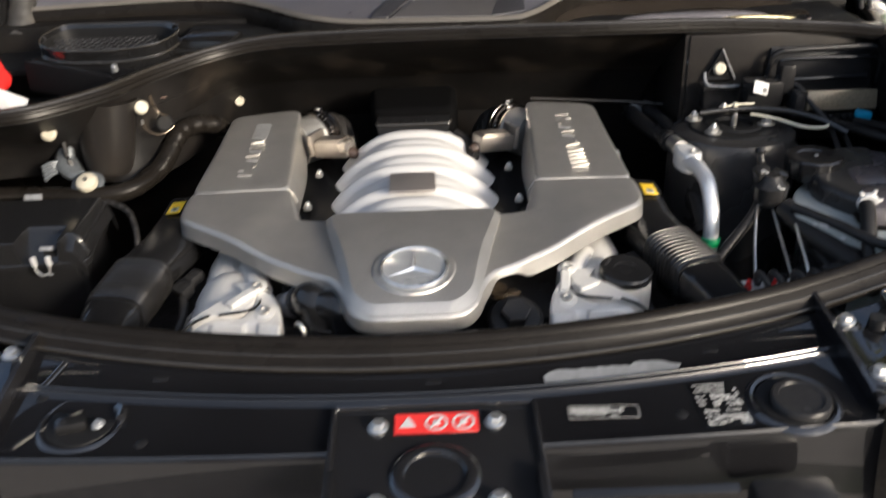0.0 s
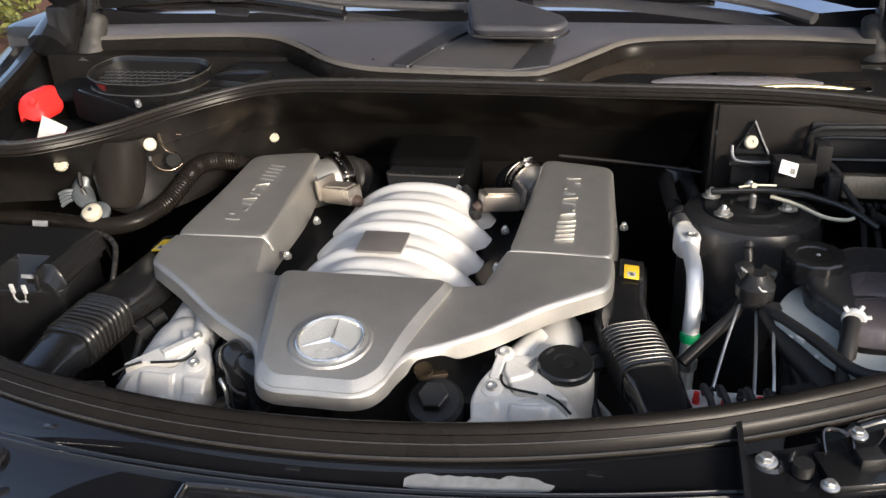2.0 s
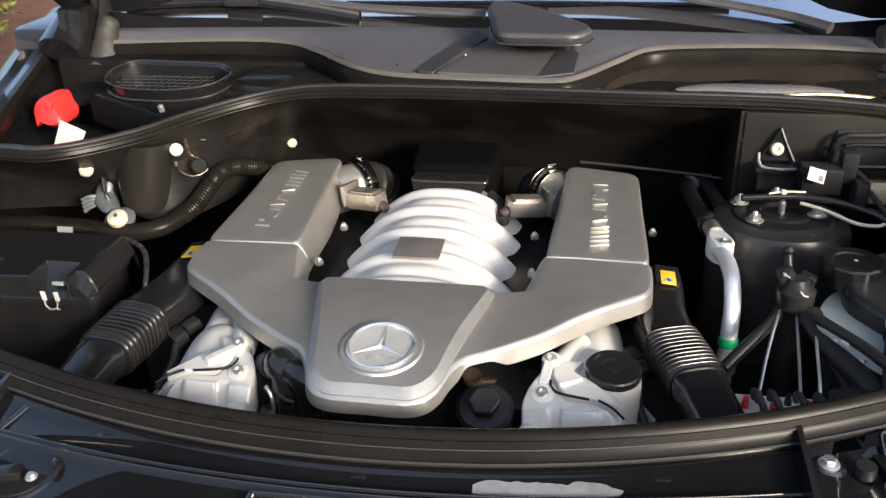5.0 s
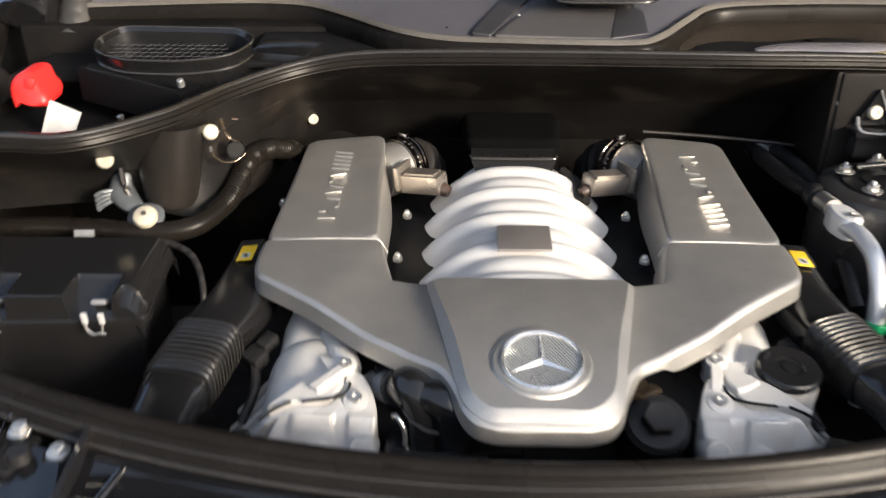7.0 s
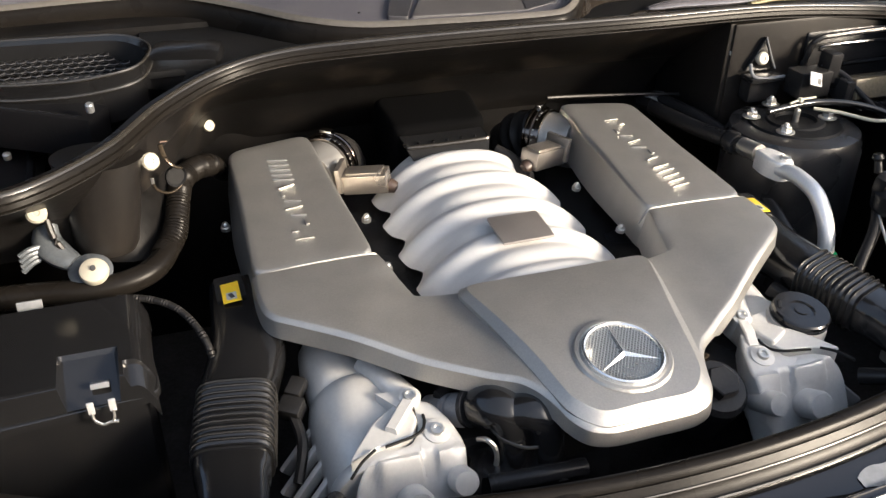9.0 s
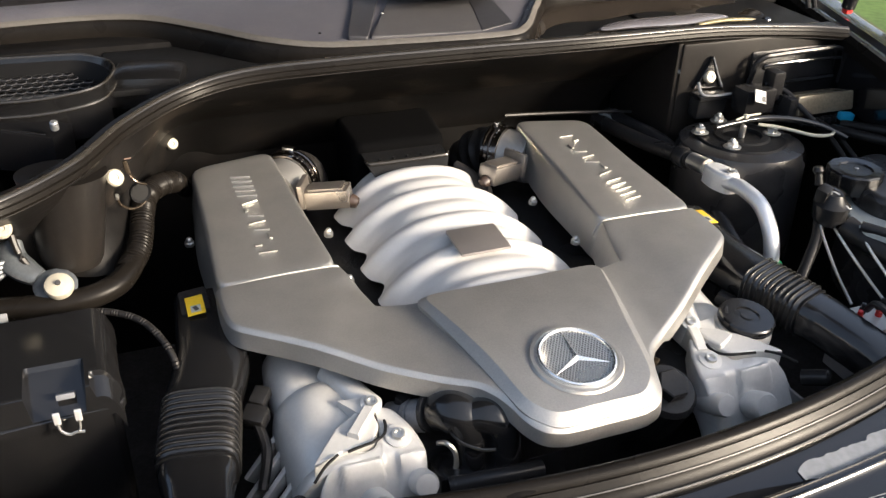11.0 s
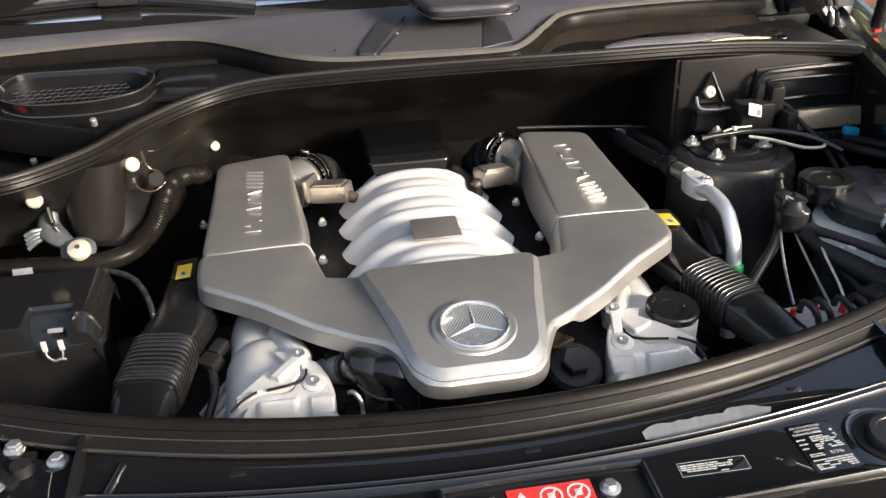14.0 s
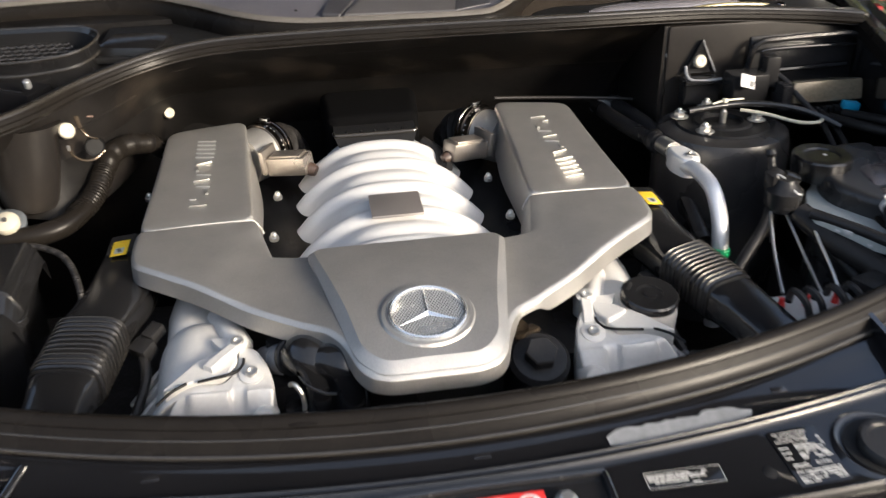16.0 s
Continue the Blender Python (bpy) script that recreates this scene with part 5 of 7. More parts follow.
# ---- front castings of the cylinder heads ----
for sx in (-1, 1):
    hd = thing("camshaft_housing", (sx * 0.24, 1.0, 0.74), "pale cast aluminium camshaft housing with lugs and bolts", "engine casting", "camshaft housings")

    def at(x, y, z, sx=sx):
        """A place on the casting; the pair is mirrored, one of them set a little outwards."""
        return Vector((sx * x + (0.009 if sx > 0 else 0.0), y + (0.003 if sx > 0 else 0.0), z))

    def flat_at(pts):
        return [at(a, b, 0).xy for a, b in (pts if sx > 0 else pts[::-1])]

    ax = Vector((-sx * 0.04, -1, -0.10)).normalized()
    c0 = Vector((sx * 0.255, 1.135, 0.811))
    part("rear_barrel", lathe([(0.036, -0.03), (0.041, 0.0), (0.041, 0.055), (0.038, 0.062)], axis(c0 + Vector((sx * 0.006, 0, 0.006)), ax), n=36), CAST, hd)
    part("barrel", lathe([(0.030, 0.040), (0.044, 0.046), (0.050, 0.054), (0.0535, 0.066), (0.055, 0.080), (0.055, 0.166), (0.0535, 0.170)], axis(c0, ax), n=40), CAST, hd)
    part("front_flange", lathe([(0.053, 0.166), (0.0575, 0.1685), (0.0590, 0.172), (0.0590, 0.180), (0.0570, 0.183), (0.02, 0.184)], axis(c0, ax), n=40), CAST, hd)
    for k in range(4):
        part("rib", box((sx * (0.312 + 0.004 * k), 1.050 - 0.026 * k, 0.796 - 0.006 * k), (0.078, 0.007, 0.016), rot=(0, sx * 38, -sx * 26), bevel=0.0025), CAST, hd)

    def cover_z(x, y):
        """Top of the front cover: a shelf with the bolt, falling away in rounded lobes."""
        a = abs(x) - (0.009 if x > 0 else 0.0)
        fall = max(0, 0.950 - y)
        z = 0.8545 + 0.16 * max(0, y - 0.966) - 0.35 * max(0, 0.966 - y) - 1.3 * fall
        z += 0.012 * min(1, max(0, (a - 0.212) / 0.004)) * min(1, max(0, (0.262 - a) / 0.006)) * min(1, max(0, (y - 0.930) / 0.005)) * min(1, fall / 0.006)
        z += 0.010 * min(1, max(0, (0.200 - a) / 0.004)) * min(1, max(0, (y - 0.922) / 0.005)) * min(1, fall / 0.006)
        return z - 0.10 * max(0, 0.180 - a) + 0.05 * max(0, a - 0.225)

    part("front_cover", plate(flat_at([(0.203, 1.012), (0.186, 1.006), (0.173, 0.980), (0.166, 0.952), (0.170, 0.925), (0.188, 0.904), (0.245, 0.898), (0.286, 0.912), (0.284, 0.936), (0.268, 0.950), (0.247, 0.9575), (0.217, 0.9605), (0.204, 0.982)]), cover_z, 0.004, 0.05, centre=tuple(at(0.215, 0.938, 0).xy), corner=0.008, n=14, step=0.008), CAST, hd)
    # bridge between the barrel and the cover, with the raised upper lug
    part("bridge", plate(flat_at([(0.208, 1.018), (0.252, 0.992), (0.285, 0.950), (0.270, 0.9535), (0.247, 0.9605), (0.2165, 0.9640), (0.206, 0.984)]), lambda x, y: 0.8585 + 0.10 * (y - 0.965), 0.003, 0.05, corner=0.005, n=8, step=0.01), CAST, hd)
    bm = B()
    lug = [at(0.198, 1.020, 0.866), at(0.207, 1.010, 0.868), at(0.221, 0.992, 0.868), at(0.237, 0.973, 0.866)] if sx < 0 else [at(0.196, 1.026, 0.870), at(0.195, 1.012, 0.870), at(0.193, 0.998, 0.867), at(0.190, 0.982, 0.859)]
    sweep(lug, [(-0.0065, -0.030), (-0.0065, -0.0015), (-0.005, 0.0), (0.005, 0.0), (0.0065, -0.0015), (0.0065, -0.030)], bm)
    part("upper_lug", bm, CAST, hd)
    if sx > 0:
        part("step", prism(flat_at([(0.200, 1.020), (0.226, 1.008), (0.240, 0.992), (0.226, 0.982), (0.210, 0.974), (0.202, 0.990)]), 0.84, 0.8655, bevel=0.003, corner=0.005), CAST, hd)
    bm = B()
    rings(bm, [[at(0.200, 1.022, z), at(0.238, 1.031, z - 0.004), at(0.219, 0.996, z - 0.002)] for z in (0.835, 0.8665)])
    part("fin", bm, CAST, hd)
    part("lug_neck", lathe([(0.0150, -0.030), (0.0155, 0.0), (0.0155, 0.045), (0.013, 0.050), (0.004, 0.050)], axis(at(0.222, 1.068, 0.850), at(0.203, 1.020, 0.850) - at(0.222, 1.068, 0.850)), n=24), CAST, hd)
    part("bolt_boss", lathe([(0.0150, -0.03), (0.0140, 0.0), (0.0115, 0.001)], axis(at(0.1905, 0.966, 0.8560), (0, -0.3, 1)), n=24), CAST, hd)
    part("bolt_boss", lathe([(0.0125, -0.03), (0.0120, 0.0), (0.0100, 0.001)], axis(at(0.206, 1.012, 0.8665) if sx < 0 else at(0.198, 1.022, 0.8695), (0, -0.3, 1)), n=22), CAST, hd)
    for q in (at(0.1905, 0.966, 0.8567), at(0.206, 1.012, 0.8672) if sx < 0 else at(0.198, 1.022, 0.8702)):
        part("socket_screw", lathe([(0.0072, 0), (0.0072, 0.003), (0.0064, 0.0042), (0.0042, 0.0042), (0.0038, 0.001), (0.0005, 0.001)], axis(q, (0, -0.3, 1)), n=18), STEEL, hd)
    part("lobe", lathe([(0.014, -0.02), (0.014, 0.018), (0.012, 0.022), (0.0005, 0.023)], axis(at(0.178, 0.928, 0.822), (0, -0.8, 0.5)), n=22), CAST, hd)
    part("lobe", lathe([(0.017, -0.02), (0.017, 0.016), (0.014, 0.020), (0.0005, 0.021)], axis(at(0.228, 0.916, 0.816), (0, -0.8, 0.5)), n=22), CAST, hd)
    part("joint_line", tube([at(0.199, 0.988, 0.8605), at(0.200, 0.979, 0.8590), at(0.2055, 0.969, 0.8585), at(0.2168, 0.9612, 0.8600), at(0.232, 0.9585, 0.8596), at(0.247, 0.9560, 0.8592)], 0.0017, n=6), INK_BLACK, hd, "dark joint line")
    part("joint_line", tube([at(0.258, 0.9540, 0.8605), at(0.274, 0.9430, 0.8590), at(0.288, 0.9300, 0.8540)], 0.0017, n=6), INK_BLACK, hd, "dark joint line")
    part("side_pipe", lathe([(0.010, 0), (0.010, 0.03), (0.007, 0.032)], axis((sx * 0.304, 0.925, 0.835), (sx * 0.5, -0.7, 0.4)), n=16), PLASTIC, hd, "black pipe stub")

# oil filler neck and cap
of = thing("oil_filler", (0.284, 1.02, 0.79), "pale oil filler neck with a black screw cap", "oil filler")
part("neck", lathe([(0.040, -0.06), (0.037, -0.01), (0.035, 0.0)], axis((0.284, 1.018, 0.858), (0.05, -0.10, 1)), n=30), CAST, of)
m = axis((0.284, 1.017, 0.858), (0.05, -0.10, 1))
cp = part("cap", lathe([(0.0325, 0), (0.0350, 0.002), (0.0350, 0.0045), (0.0338, 0.0052), (0.0350, 0.0060), (0.0350, 0.0105), (0.033, 0.0125), (0.016, 0.0125), (0.0152, 0.0105), (0.0085, 0.0105), (0.008, 0.0118), (0.0005, 0.0118)], m, n=40), PLASTIC_GLOSS, of, "black plastic screw cap")
part("grip", absorb(B(), box((0, 0.026, 0.0126), (0.016, 0.004, 0.0014), bevel=0.0005), m @ Matrix.Rotation(0.5, 4, "Z")), PLASTIC, cp)

# oil filter housing, coolant elbow and sensor at the front
fl = thing("oil_filter_cap", (0.132, 0.945, 0.80), "black oil filter housing with a hexagon cap", "oil filter")
m = axis((0.130, 0.968, 0.803), (0.02, -0.45, 1))
part("housing", lathe([(0.036, -0.02), (0.036, 0.040), (0.031, 0.046), (0.020, 0.0475)], m, n=32), PLASTIC, fl)
part("hexagon", rings(B(), [[m @ Vector((r * math.cos(a * math.pi / 3), r * math.sin(a * math.pi / 3), z)) for a in range(6)] for r, z in ((0.0195, 0.046), (0.0195, 0.060), (0.0175, 0.0615))]), PLASTIC, fl)
el = thing("coolant_elbow", (-0.115, 0.94, 0.80), "black rubber coolant elbow hose at the engine front", "hose")
part("elbow", tube([(-0.142, 0.984, 0.858), (-0.134, 0.974, 0.866), (-0.127, 0.965, 0.869), (-0.120, 0.956, 0.867), (-0.116, 0.947, 0.850), (-0.114, 0.942, 0.820), (-0.113, 0.940, 0.770)], 0.022, n=26, steps=10, rfun=lambda t: 0.0185 + 0.0060 * math.sin(math.pi * min(1, (t + 0.05) / 0.7))), PLASTIC_GLOSS, el)
part("branch", tube([(-0.118, 0.956, 0.866), (-0.104, 0.949, 0.872), (-0.094, 0.942, 0.872), (-0.086, 0.936, 0.860), (-0.083, 0.932, 0.830), (-0.082, 0.930, 0.770)], 0.020, n=24, steps=8, rfun=lambda t: 0.0190 + 0.0015 * math.sin(math.pi * min(1, t / 0.6))), PLASTIC_GLOSS, el)
part("moulded_seam", tube([(-0.139, 0.952, 0.858), (-0.130, 0.936, 0.853), (-0.114, 0.923, 0.850), (-0.100, 0.919, 0.850)], 0.0022, n=8), LIP, el)
part("pump_housing", box((-0.085, 0.955, 0.775), (0.150, 0.080, 0.085), rot=(-8, 0, 0), bevel=0.012), PLASTIC_GLOSS, el, "black pump housing")
part("neck_band", lathe([(0.0205, 0), (0.0220, 0.001), (0.0220, 0.006), (0.0205, 0.007)], axis((-0.148, 0.992, 0.853), (0.55, -0.7, 0.45)), n=28), PLASTIC, el)
part("slot", box((-0.095, 0.9225, 0.8665), (0.012, 0.003, 0.004), bevel=0.001), INK_BLACK, el)
part("spring_clip", tube([(-0.150, 0.955, 0.842), (-0.145, 0.944, 0.850), (-0.138, 0.938, 0.842), (-0.136, 0.936, 0.826), (-0.139, 0.936, 0.812)], 0.0028, n=8), STEEL, el)
part("lower_pipe", tube([(-0.150, 0.918, 0.815), (-0.10, 0.908, 0.822), (-0.05, 0.908, 0.818)], 0.010, n=12), PLASTIC, el)
sn = thing("coolant_sensor", (-0.160, 0.98, 0.80), "grey metal coolant fitting with a plug", "fitting")
part("fitting", lathe([(0.016, -0.02), (0.016, 0.004), (0.014, 0.006), (0.018, 0.008), (0.018, 0.014), (0.015, 0.016), (0.0185, 0.018), (0.0185, 0.034), (0.010, 0.037)], axis((-0.168, 1.014, 0.836), (0.5, -0.65, 0.42)), n=20), GREYDULL, sn)
part("plug", box((-0.166, 1.022, 0.852), (0.018, 0.014, 0.012), rot=(10, 0, 30), bevel=0.003), PLASTIC, sn)
br = thing("lifting_eye", (0.112, 0.985, 0.84), "bare metal bracket beside the filter housing", "bracket")
part("bracket", box((0.124, 0.986, 0.856), (0.032, 0.016, 0.006), rot=(-8, 6, 30), bevel=0.002), OILY, br)
part("bracket_lobe", lathe([(0.006, 0.004), (0.012, 0.007), (0.013, 0)], axis((0.112, 0.980, 0.862), (0, -0.3, 1)), n=18), OILY, br)
for sx in (-1, 1):
    pg = thing("ignition_plug", (sx * 0.305, 1.075, 0.83), "black cable plug beside the casting", "plug", "cable plugs")
    part("body", box((sx * 0.312, 1.090, 0.840), (0.018, 0.024, 0.016), rot=(15, 0, sx * 35), bevel=0.003), PLASTIC, pg)
    part("socket", box((sx * 0.322, 1.065, 0.835), (0.026, 0.022, 0.02), rot=(15, 0, sx * 35), bevel=0.003), PLASTIC, pg)
    part("lead", tube([(sx * 0.322, 1.06, 0.832), (sx * 0.318, 1.03, 0.815), (sx * 0.330, 1.00, 0.79)], 0.006, n=8), HOSE, pg)

# ---- intake pipes with bellows ----
for sx in (-1, 1):
    dk = thing("intake_pipe", (sx * 0.37, 1.06, 0.80), "black plastic intake pipe with a ribbed bellows", "intake pipe", "intake pipes")
    # (outwards, away, height, width) along the pipe; the two run a little differently
    cen = [(0.352, 1.265, 0.858, 0.066), (0.352, 1.205, 0.861, 0.074), (0.353, 1.150, 0.861, 0.082), (0.366, 1.105, 0.858, 0.080), (0.376, 1.074, 0.855, 0.078), (0.392, 0.988, 0.846, 0.076), (0.396, 0.955, 0.842, 0.066), (0.402, 0.885, 0.828, 0.062), (0.404, 0.84, 0.80, 0.062)] if sx < 0 else [
           (0.352, 1.265, 0.858, 0.066), (0.348, 1.205, 0.861, 0.072), (0.345, 1.165, 0.861, 0.076), (0.352, 1.125, 0.860, 0.072), (0.359, 1.094, 0.858, 0.070), (0.387, 1.016, 0.850, 0.070), (0.398, 0.984, 0.846, 0.064), (0.420, 0.900, 0.832, 0.060), (0.428, 0.85, 0.80, 0.060)]
    cs = curve([c[:3] for c in cen], 8)
    ws = [v.x for v in curve([(c[3], 0, 0) for c in cen], 8)]

    def section(q, w, t, s, h, sx=sx):
        lp = []
        for a in range(24):
            an = 2 * math.pi * a / 24
            ca, sa = math.cos(an), math.sin(an)
            e = 0.55
            lp.append(q + s * (w / 2 * math.copysign(abs(ca) ** e, ca)) + Vector((0, 0, h / 2 * math.copysign(abs(sa) ** e, sa))))
        return lp

    cs = [Vector((sx * q.x, q.y, q.z)) for q in cs]
    fr = frames_along(cs)
    a0, a1 = 33, 40
    part("rear_pipe", rings(B(), [section(q, w, t, s, 0.052) for q, w, (t, s, u) in list(zip(cs, ws, fr))[:a0 + 1]]), PIPE, dk)
    part("front_pipe", rings(B(), [section(q, w, t, s, 0.05) for q, w, (t, s, u) in list(zip(cs, ws, fr))[a1 - 1:]]), PIPE, dk)
    lo, hi = cs[a0 - 1], cs[a1]
    side = fr[(a0 + a1) // 2][1]
    width = 0.070 if sx > 0 else 0.077
    bl = []
    for j in range(81):
        rib = 0.5 + 0.5 * math.cos(2 * math.pi * 10 * j / 80)
        bl.append(section(lo.lerp(hi, j / 80), width + 0.003 * rib, None, side, 0.052 + 0.003 * rib))
    bw = part("bellows", rings(B(), bl), BELLOWS, dk, "ribbed rubber bellows", angle=70)
    for j in range(11):
        loop = section(lo.lerp(hi, (0.15 + j) / 11.3), width + 0.0055, None, side, 0.0575)
        part("ring", tube(loop[-2:] + loop + loop[:1], 0.0009, n=6, smooth=False), RINGGLINT, bw)
    part("sticker_tab", box((sx * 0.361, 1.236, 0.8865), (0.034, 0.050, 0.006), rot=(0, sx * 6, 0), bevel=0.002), PLASTIC, dk)
    yl = part("yellow_sticker", box((sx * 0.361, 1.222, 0.8903), (0.021, 0.040, 0.0008), rot=(0, sx * 6, 0), bevel=0.0002), YELLOW, dk, "small yellow warning sticker")
    part("pictogram", box((sx * 0.361, 1.214, 0.8909), (0.012, 0.014, 0.0006), rot=(0, sx * 6, 0), bevel=0), PALE_INK, yl)
    part("pictogram", box((sx * 0.361, 1.214, 0.8913), (0.005, 0.009, 0.0005), rot=(0, sx * 6, 20), bevel=0), INK, yl)

# ---- air filter box ----
fb = thing("air_filter_box", (-0.6, 1.13, 0.60), "black plastic air filter box with wire clips", "air filter box")
# lower box takes a blacker plastic in place of the shade on it
part("lower_box", prism([(-0.80, 1.220), (-0.470, 1.220), (-0.455, 1.082), (-0.80, 1.060)], 0.60, 0.872, corner=0.02), PIPE, fb)
part("rim", prism([(-0.81, 1.226), (-0.464, 1.226), (-0.447, 1.076), (-0.81, 1.052)], 0.872, 0.882, corner=0.022), PLASTIC_GLOSS, fb)


def lid_point(u, v):
    """The lid with sloping clip pockets let into its front edge."""
    n = 60
    k = round(v * n)
    y = 1.0620 + (1.220 - 1.0620) * max(0, k - 2) / (n - 2)
    drop = (0.034, 0.005, 0.0012)[k] if k < 3 else 0.0
    if k > n - 2:
        drop = 0.030 if k == n else 0.002
    x = -0.80 + 0.338 * u
    z = 0.9155 - 0.02 * max(0, 1.10 - y)
    fall = 0.0
    for x0, x1, y1, slope in ((-0.540, -0.486, 1.122, 0.50), (-0.666, -0.610, 1.122, 0.50), (-0.478, -0.455, 1.092, 0.42)):
        side = min(1, max(0, (x - x0 + 0.002) / 0.004)) * min(1, max(0, (x1 + 0.002 - x) / 0.004))
        fall = max(fall, side * (min(0.004, max(0, (y1 - y) * 2)) + slope * max(0, y1 - y)))
    right = max(0, (u - 0.975) / 0.025)
    return Vector((x + 0.010 * right - 0.05 * (y - 1.06) * u * 0.3, y + 0.022 * u * max(0, 1 - (y - 1.062) / 0.05) * 0.6, min(z - drop, z - fall) - 0.030 * right ** 2))


part("lid", surface(lid_point, 169, 60), PLASTIC_GLOSS, fb, "smooth black lid with clip pockets", angle=30)
for cx in (-0.5050, -0.6300):
    part("catch", box((cx, 1.088, 0.8975), (0.018, 0.012, 0.006), rot=(-26, 0, 0), bevel=0.001), GREYDULL, fb)
    for dx in (-0.0095, 0.0105):
        part("clip_leg", box((cx + dx, 1.0600, 0.8920), (0.0065, 0.0030, 0.015), rot=(6, 0, 0), bevel=0.0008), ALU, fb, "bright spring clip leg")
    part("wire_clip", tube([(cx - 0.0095, 1.060, 0.886), (cx - 0.0080, 1.058, 0.878), (cx - 0.001, 1.057, 0.872), (cx + 0.006, 1.057, 0.8735), (cx + 0.0135, 1.057, 0.8725)], 0.0016, n=8), STEEL, fb, "bright wire clip")
    part("wire_clip", tube([(cx + 0.0105, 1.060, 0.886), (cx + 0.0100, 1.058, 0.878), (cx + 0.008, 1.057, 0.8735)], 0.0014, n=8), STEEL, fb)
part("white_tab", box((-0.574, 1.226, 0.914), (0.026, 0.004, 0.011), rot=(-20, 0, 0), bevel=0.001), TAPE, fb, "pale plastic tab")
cd = thing("corrugated_conduit", (-0.43, 1.18, 0.88), "thin corrugated black cable conduit", "cable conduit")
part("conduit", tube([(-0.485, 1.226, 0.905), (-0.452, 1.213, 0.906), (-0.420, 1.185, 0.903), (-0.398, 1.14, 0.89), (-0.39, 1.10, 0.86)], 0.005, n=10, steps=24, rfun=lambda t: 0.0040 + 0.0006 * math.sin(t * 330)), HOSE, cd)

# ---- bowl, hose and fittings in the rear corner ----
tb = thing("plastic_bowl", (-0.47, 1.33, 0.90), "tapered black plastic bowl under the cowl seal", "plastic bowl")
part("bowl", lathe([(0.026, 0.0), (0.033, 0.003), (0.037, 0.012), (0.043, 0.055), (0.046, 0.095), (0.052, 0.12)], axis((-0.492, 1.338, 0.905), (0.06, 0.10, 1)), n=36), BAYPAINT, tb)
part("bowl_rib", tube([(-0.552, 1.330, 0.985), (-0.546, 1.313, 0.945), (-0.530, 1.305, 0.912)], 0.004, n=8), BAYPAINT, tb)
bh = thing("bulkhead_hose", (-0.45, 1.35, 0.88), "thick black ribbed hose along the bulkhead", "hose")
part("hose", tube([(-0.78, 1.285, 0.885), (-0.66, 1.285, 0.892), (-0.568, 1.278, 0.893), (-0.505, 1.268, 0.893), (-0.444, 1.290, 0.896), (-0.413, 1.350, 0.908), (-0.403, 1.400, 0.926), (-0.394, 1.432, 0.938), (-0.374, 1.462, 0.938), (-0.352, 1.495, 0.925), (-0.335, 1.53, 0.895)], 0.0148, n=16, steps=16), RUBBER, bh)
part("ribbed_sleeve", tube([(-0.432, 1.310, 0.899), (-0.413, 1.350, 0.908), (-0.403, 1.400, 0.926), (-0.394, 1.432, 0.938), (-0.374, 1.462, 0.938), (-0.352, 1.495, 0.925)], 0.016, n=16, steps=30, rfun=lambda t: 0.0156 + 0.0008 * math.sin(t * 300)), RUBBER, bh, "corrugated section")
for p, dv, r in (((-0.427, 1.350, 1.009), (0.35, -0.8, 0.5), 0.0108), ((-0.5530, 1.2840, 0.9945), (0.1, -0.8, 0.6), 0.0112), ((-0.340, 1.655, 0.914), (0.25, -1, 0.4), 0.0095), ((0.538, 1.488, 0.993), (0, -1, 0.35), 0.0105)):
    f = thing("push_fastener", p, "round off-white plastic push fastener on the wall", "fastener", "push fasteners")
    part("disc", lathe([(r, -0.004), (r, 0.002), (r * 0.8, 0.0045), (r * 0.35, 0.0045), (r * 0.3, 0.003), (0.0005, 0.003)], axis(p, dv), n=24), WHITE, f)
kn = thing("white_knob", (-0.507, 1.280, 0.90), "domed white plastic cap with a dark centre", "cap")
part("dome", lathe([(0.0155, -0.006), (0.0168, 0.0), (0.0155, 0.004), (0.010, 0.0065), (0.0005, 0.0075)], axis((-0.507, 1.270, 0.918), (0.0, -0.55, 1)), n=28), WHITE, kn)
part("centre", lathe([(0.0032, 0.007), (0.0032, 0.0095), (0.0005, 0.0095)], axis((-0.507, 1.270, 0.918), (0.0, -0.55, 1)), n=14), INK, kn)
gb = thing("metal_bracket", (-0.56, 1.33, 0.90), "bare grey cast bracket behind the hose", "bracket")
part("arm", tube([(-0.528, 1.298, 0.916), (-0.543, 1.310, 0.922), (-0.556, 1.325, 0.934), (-0.553, 1.338, 0.955)], 0.014, n=12, steps=6, squash=0.7, rfun=lambda t: 0.012 + 0.006 * math.sin(math.pi * t)), STEELBLUE, gb)
part("foot", lathe([(0.024, -0.006), (0.025, 0.0), (0.020, 0.004), (0.0005, 0.0045)], axis((-0.512, 1.285, 0.911), (0.05, -0.4, 1)), n=24), STEELBLUE, gb)
for k in range(4):
    part("finger", tube([(-0.556, 1.318, 0.922 + 0.004 * k), (-0.574, 1.309, 0.918 + 0.006 * k), (-0.586, 1.305, 0.910 + 0.007 * k)], 0.0036, n=8), STEELBLUE, gb)
cb = thing("wall_cup", (-0.41, 1.365, 0.96), "oily brown pressed cup in the wall beside a fastener", "pressed cup")
part("cup_floor", lathe([(0.0005, 0.001), (0.011, 0.001), (0.0135, 0.003), (0.014, 0)], axis((-0.401, 1.372, 0.975), (0.35, -0.85, 0.15)), n=28), INK_BLACK, cb)
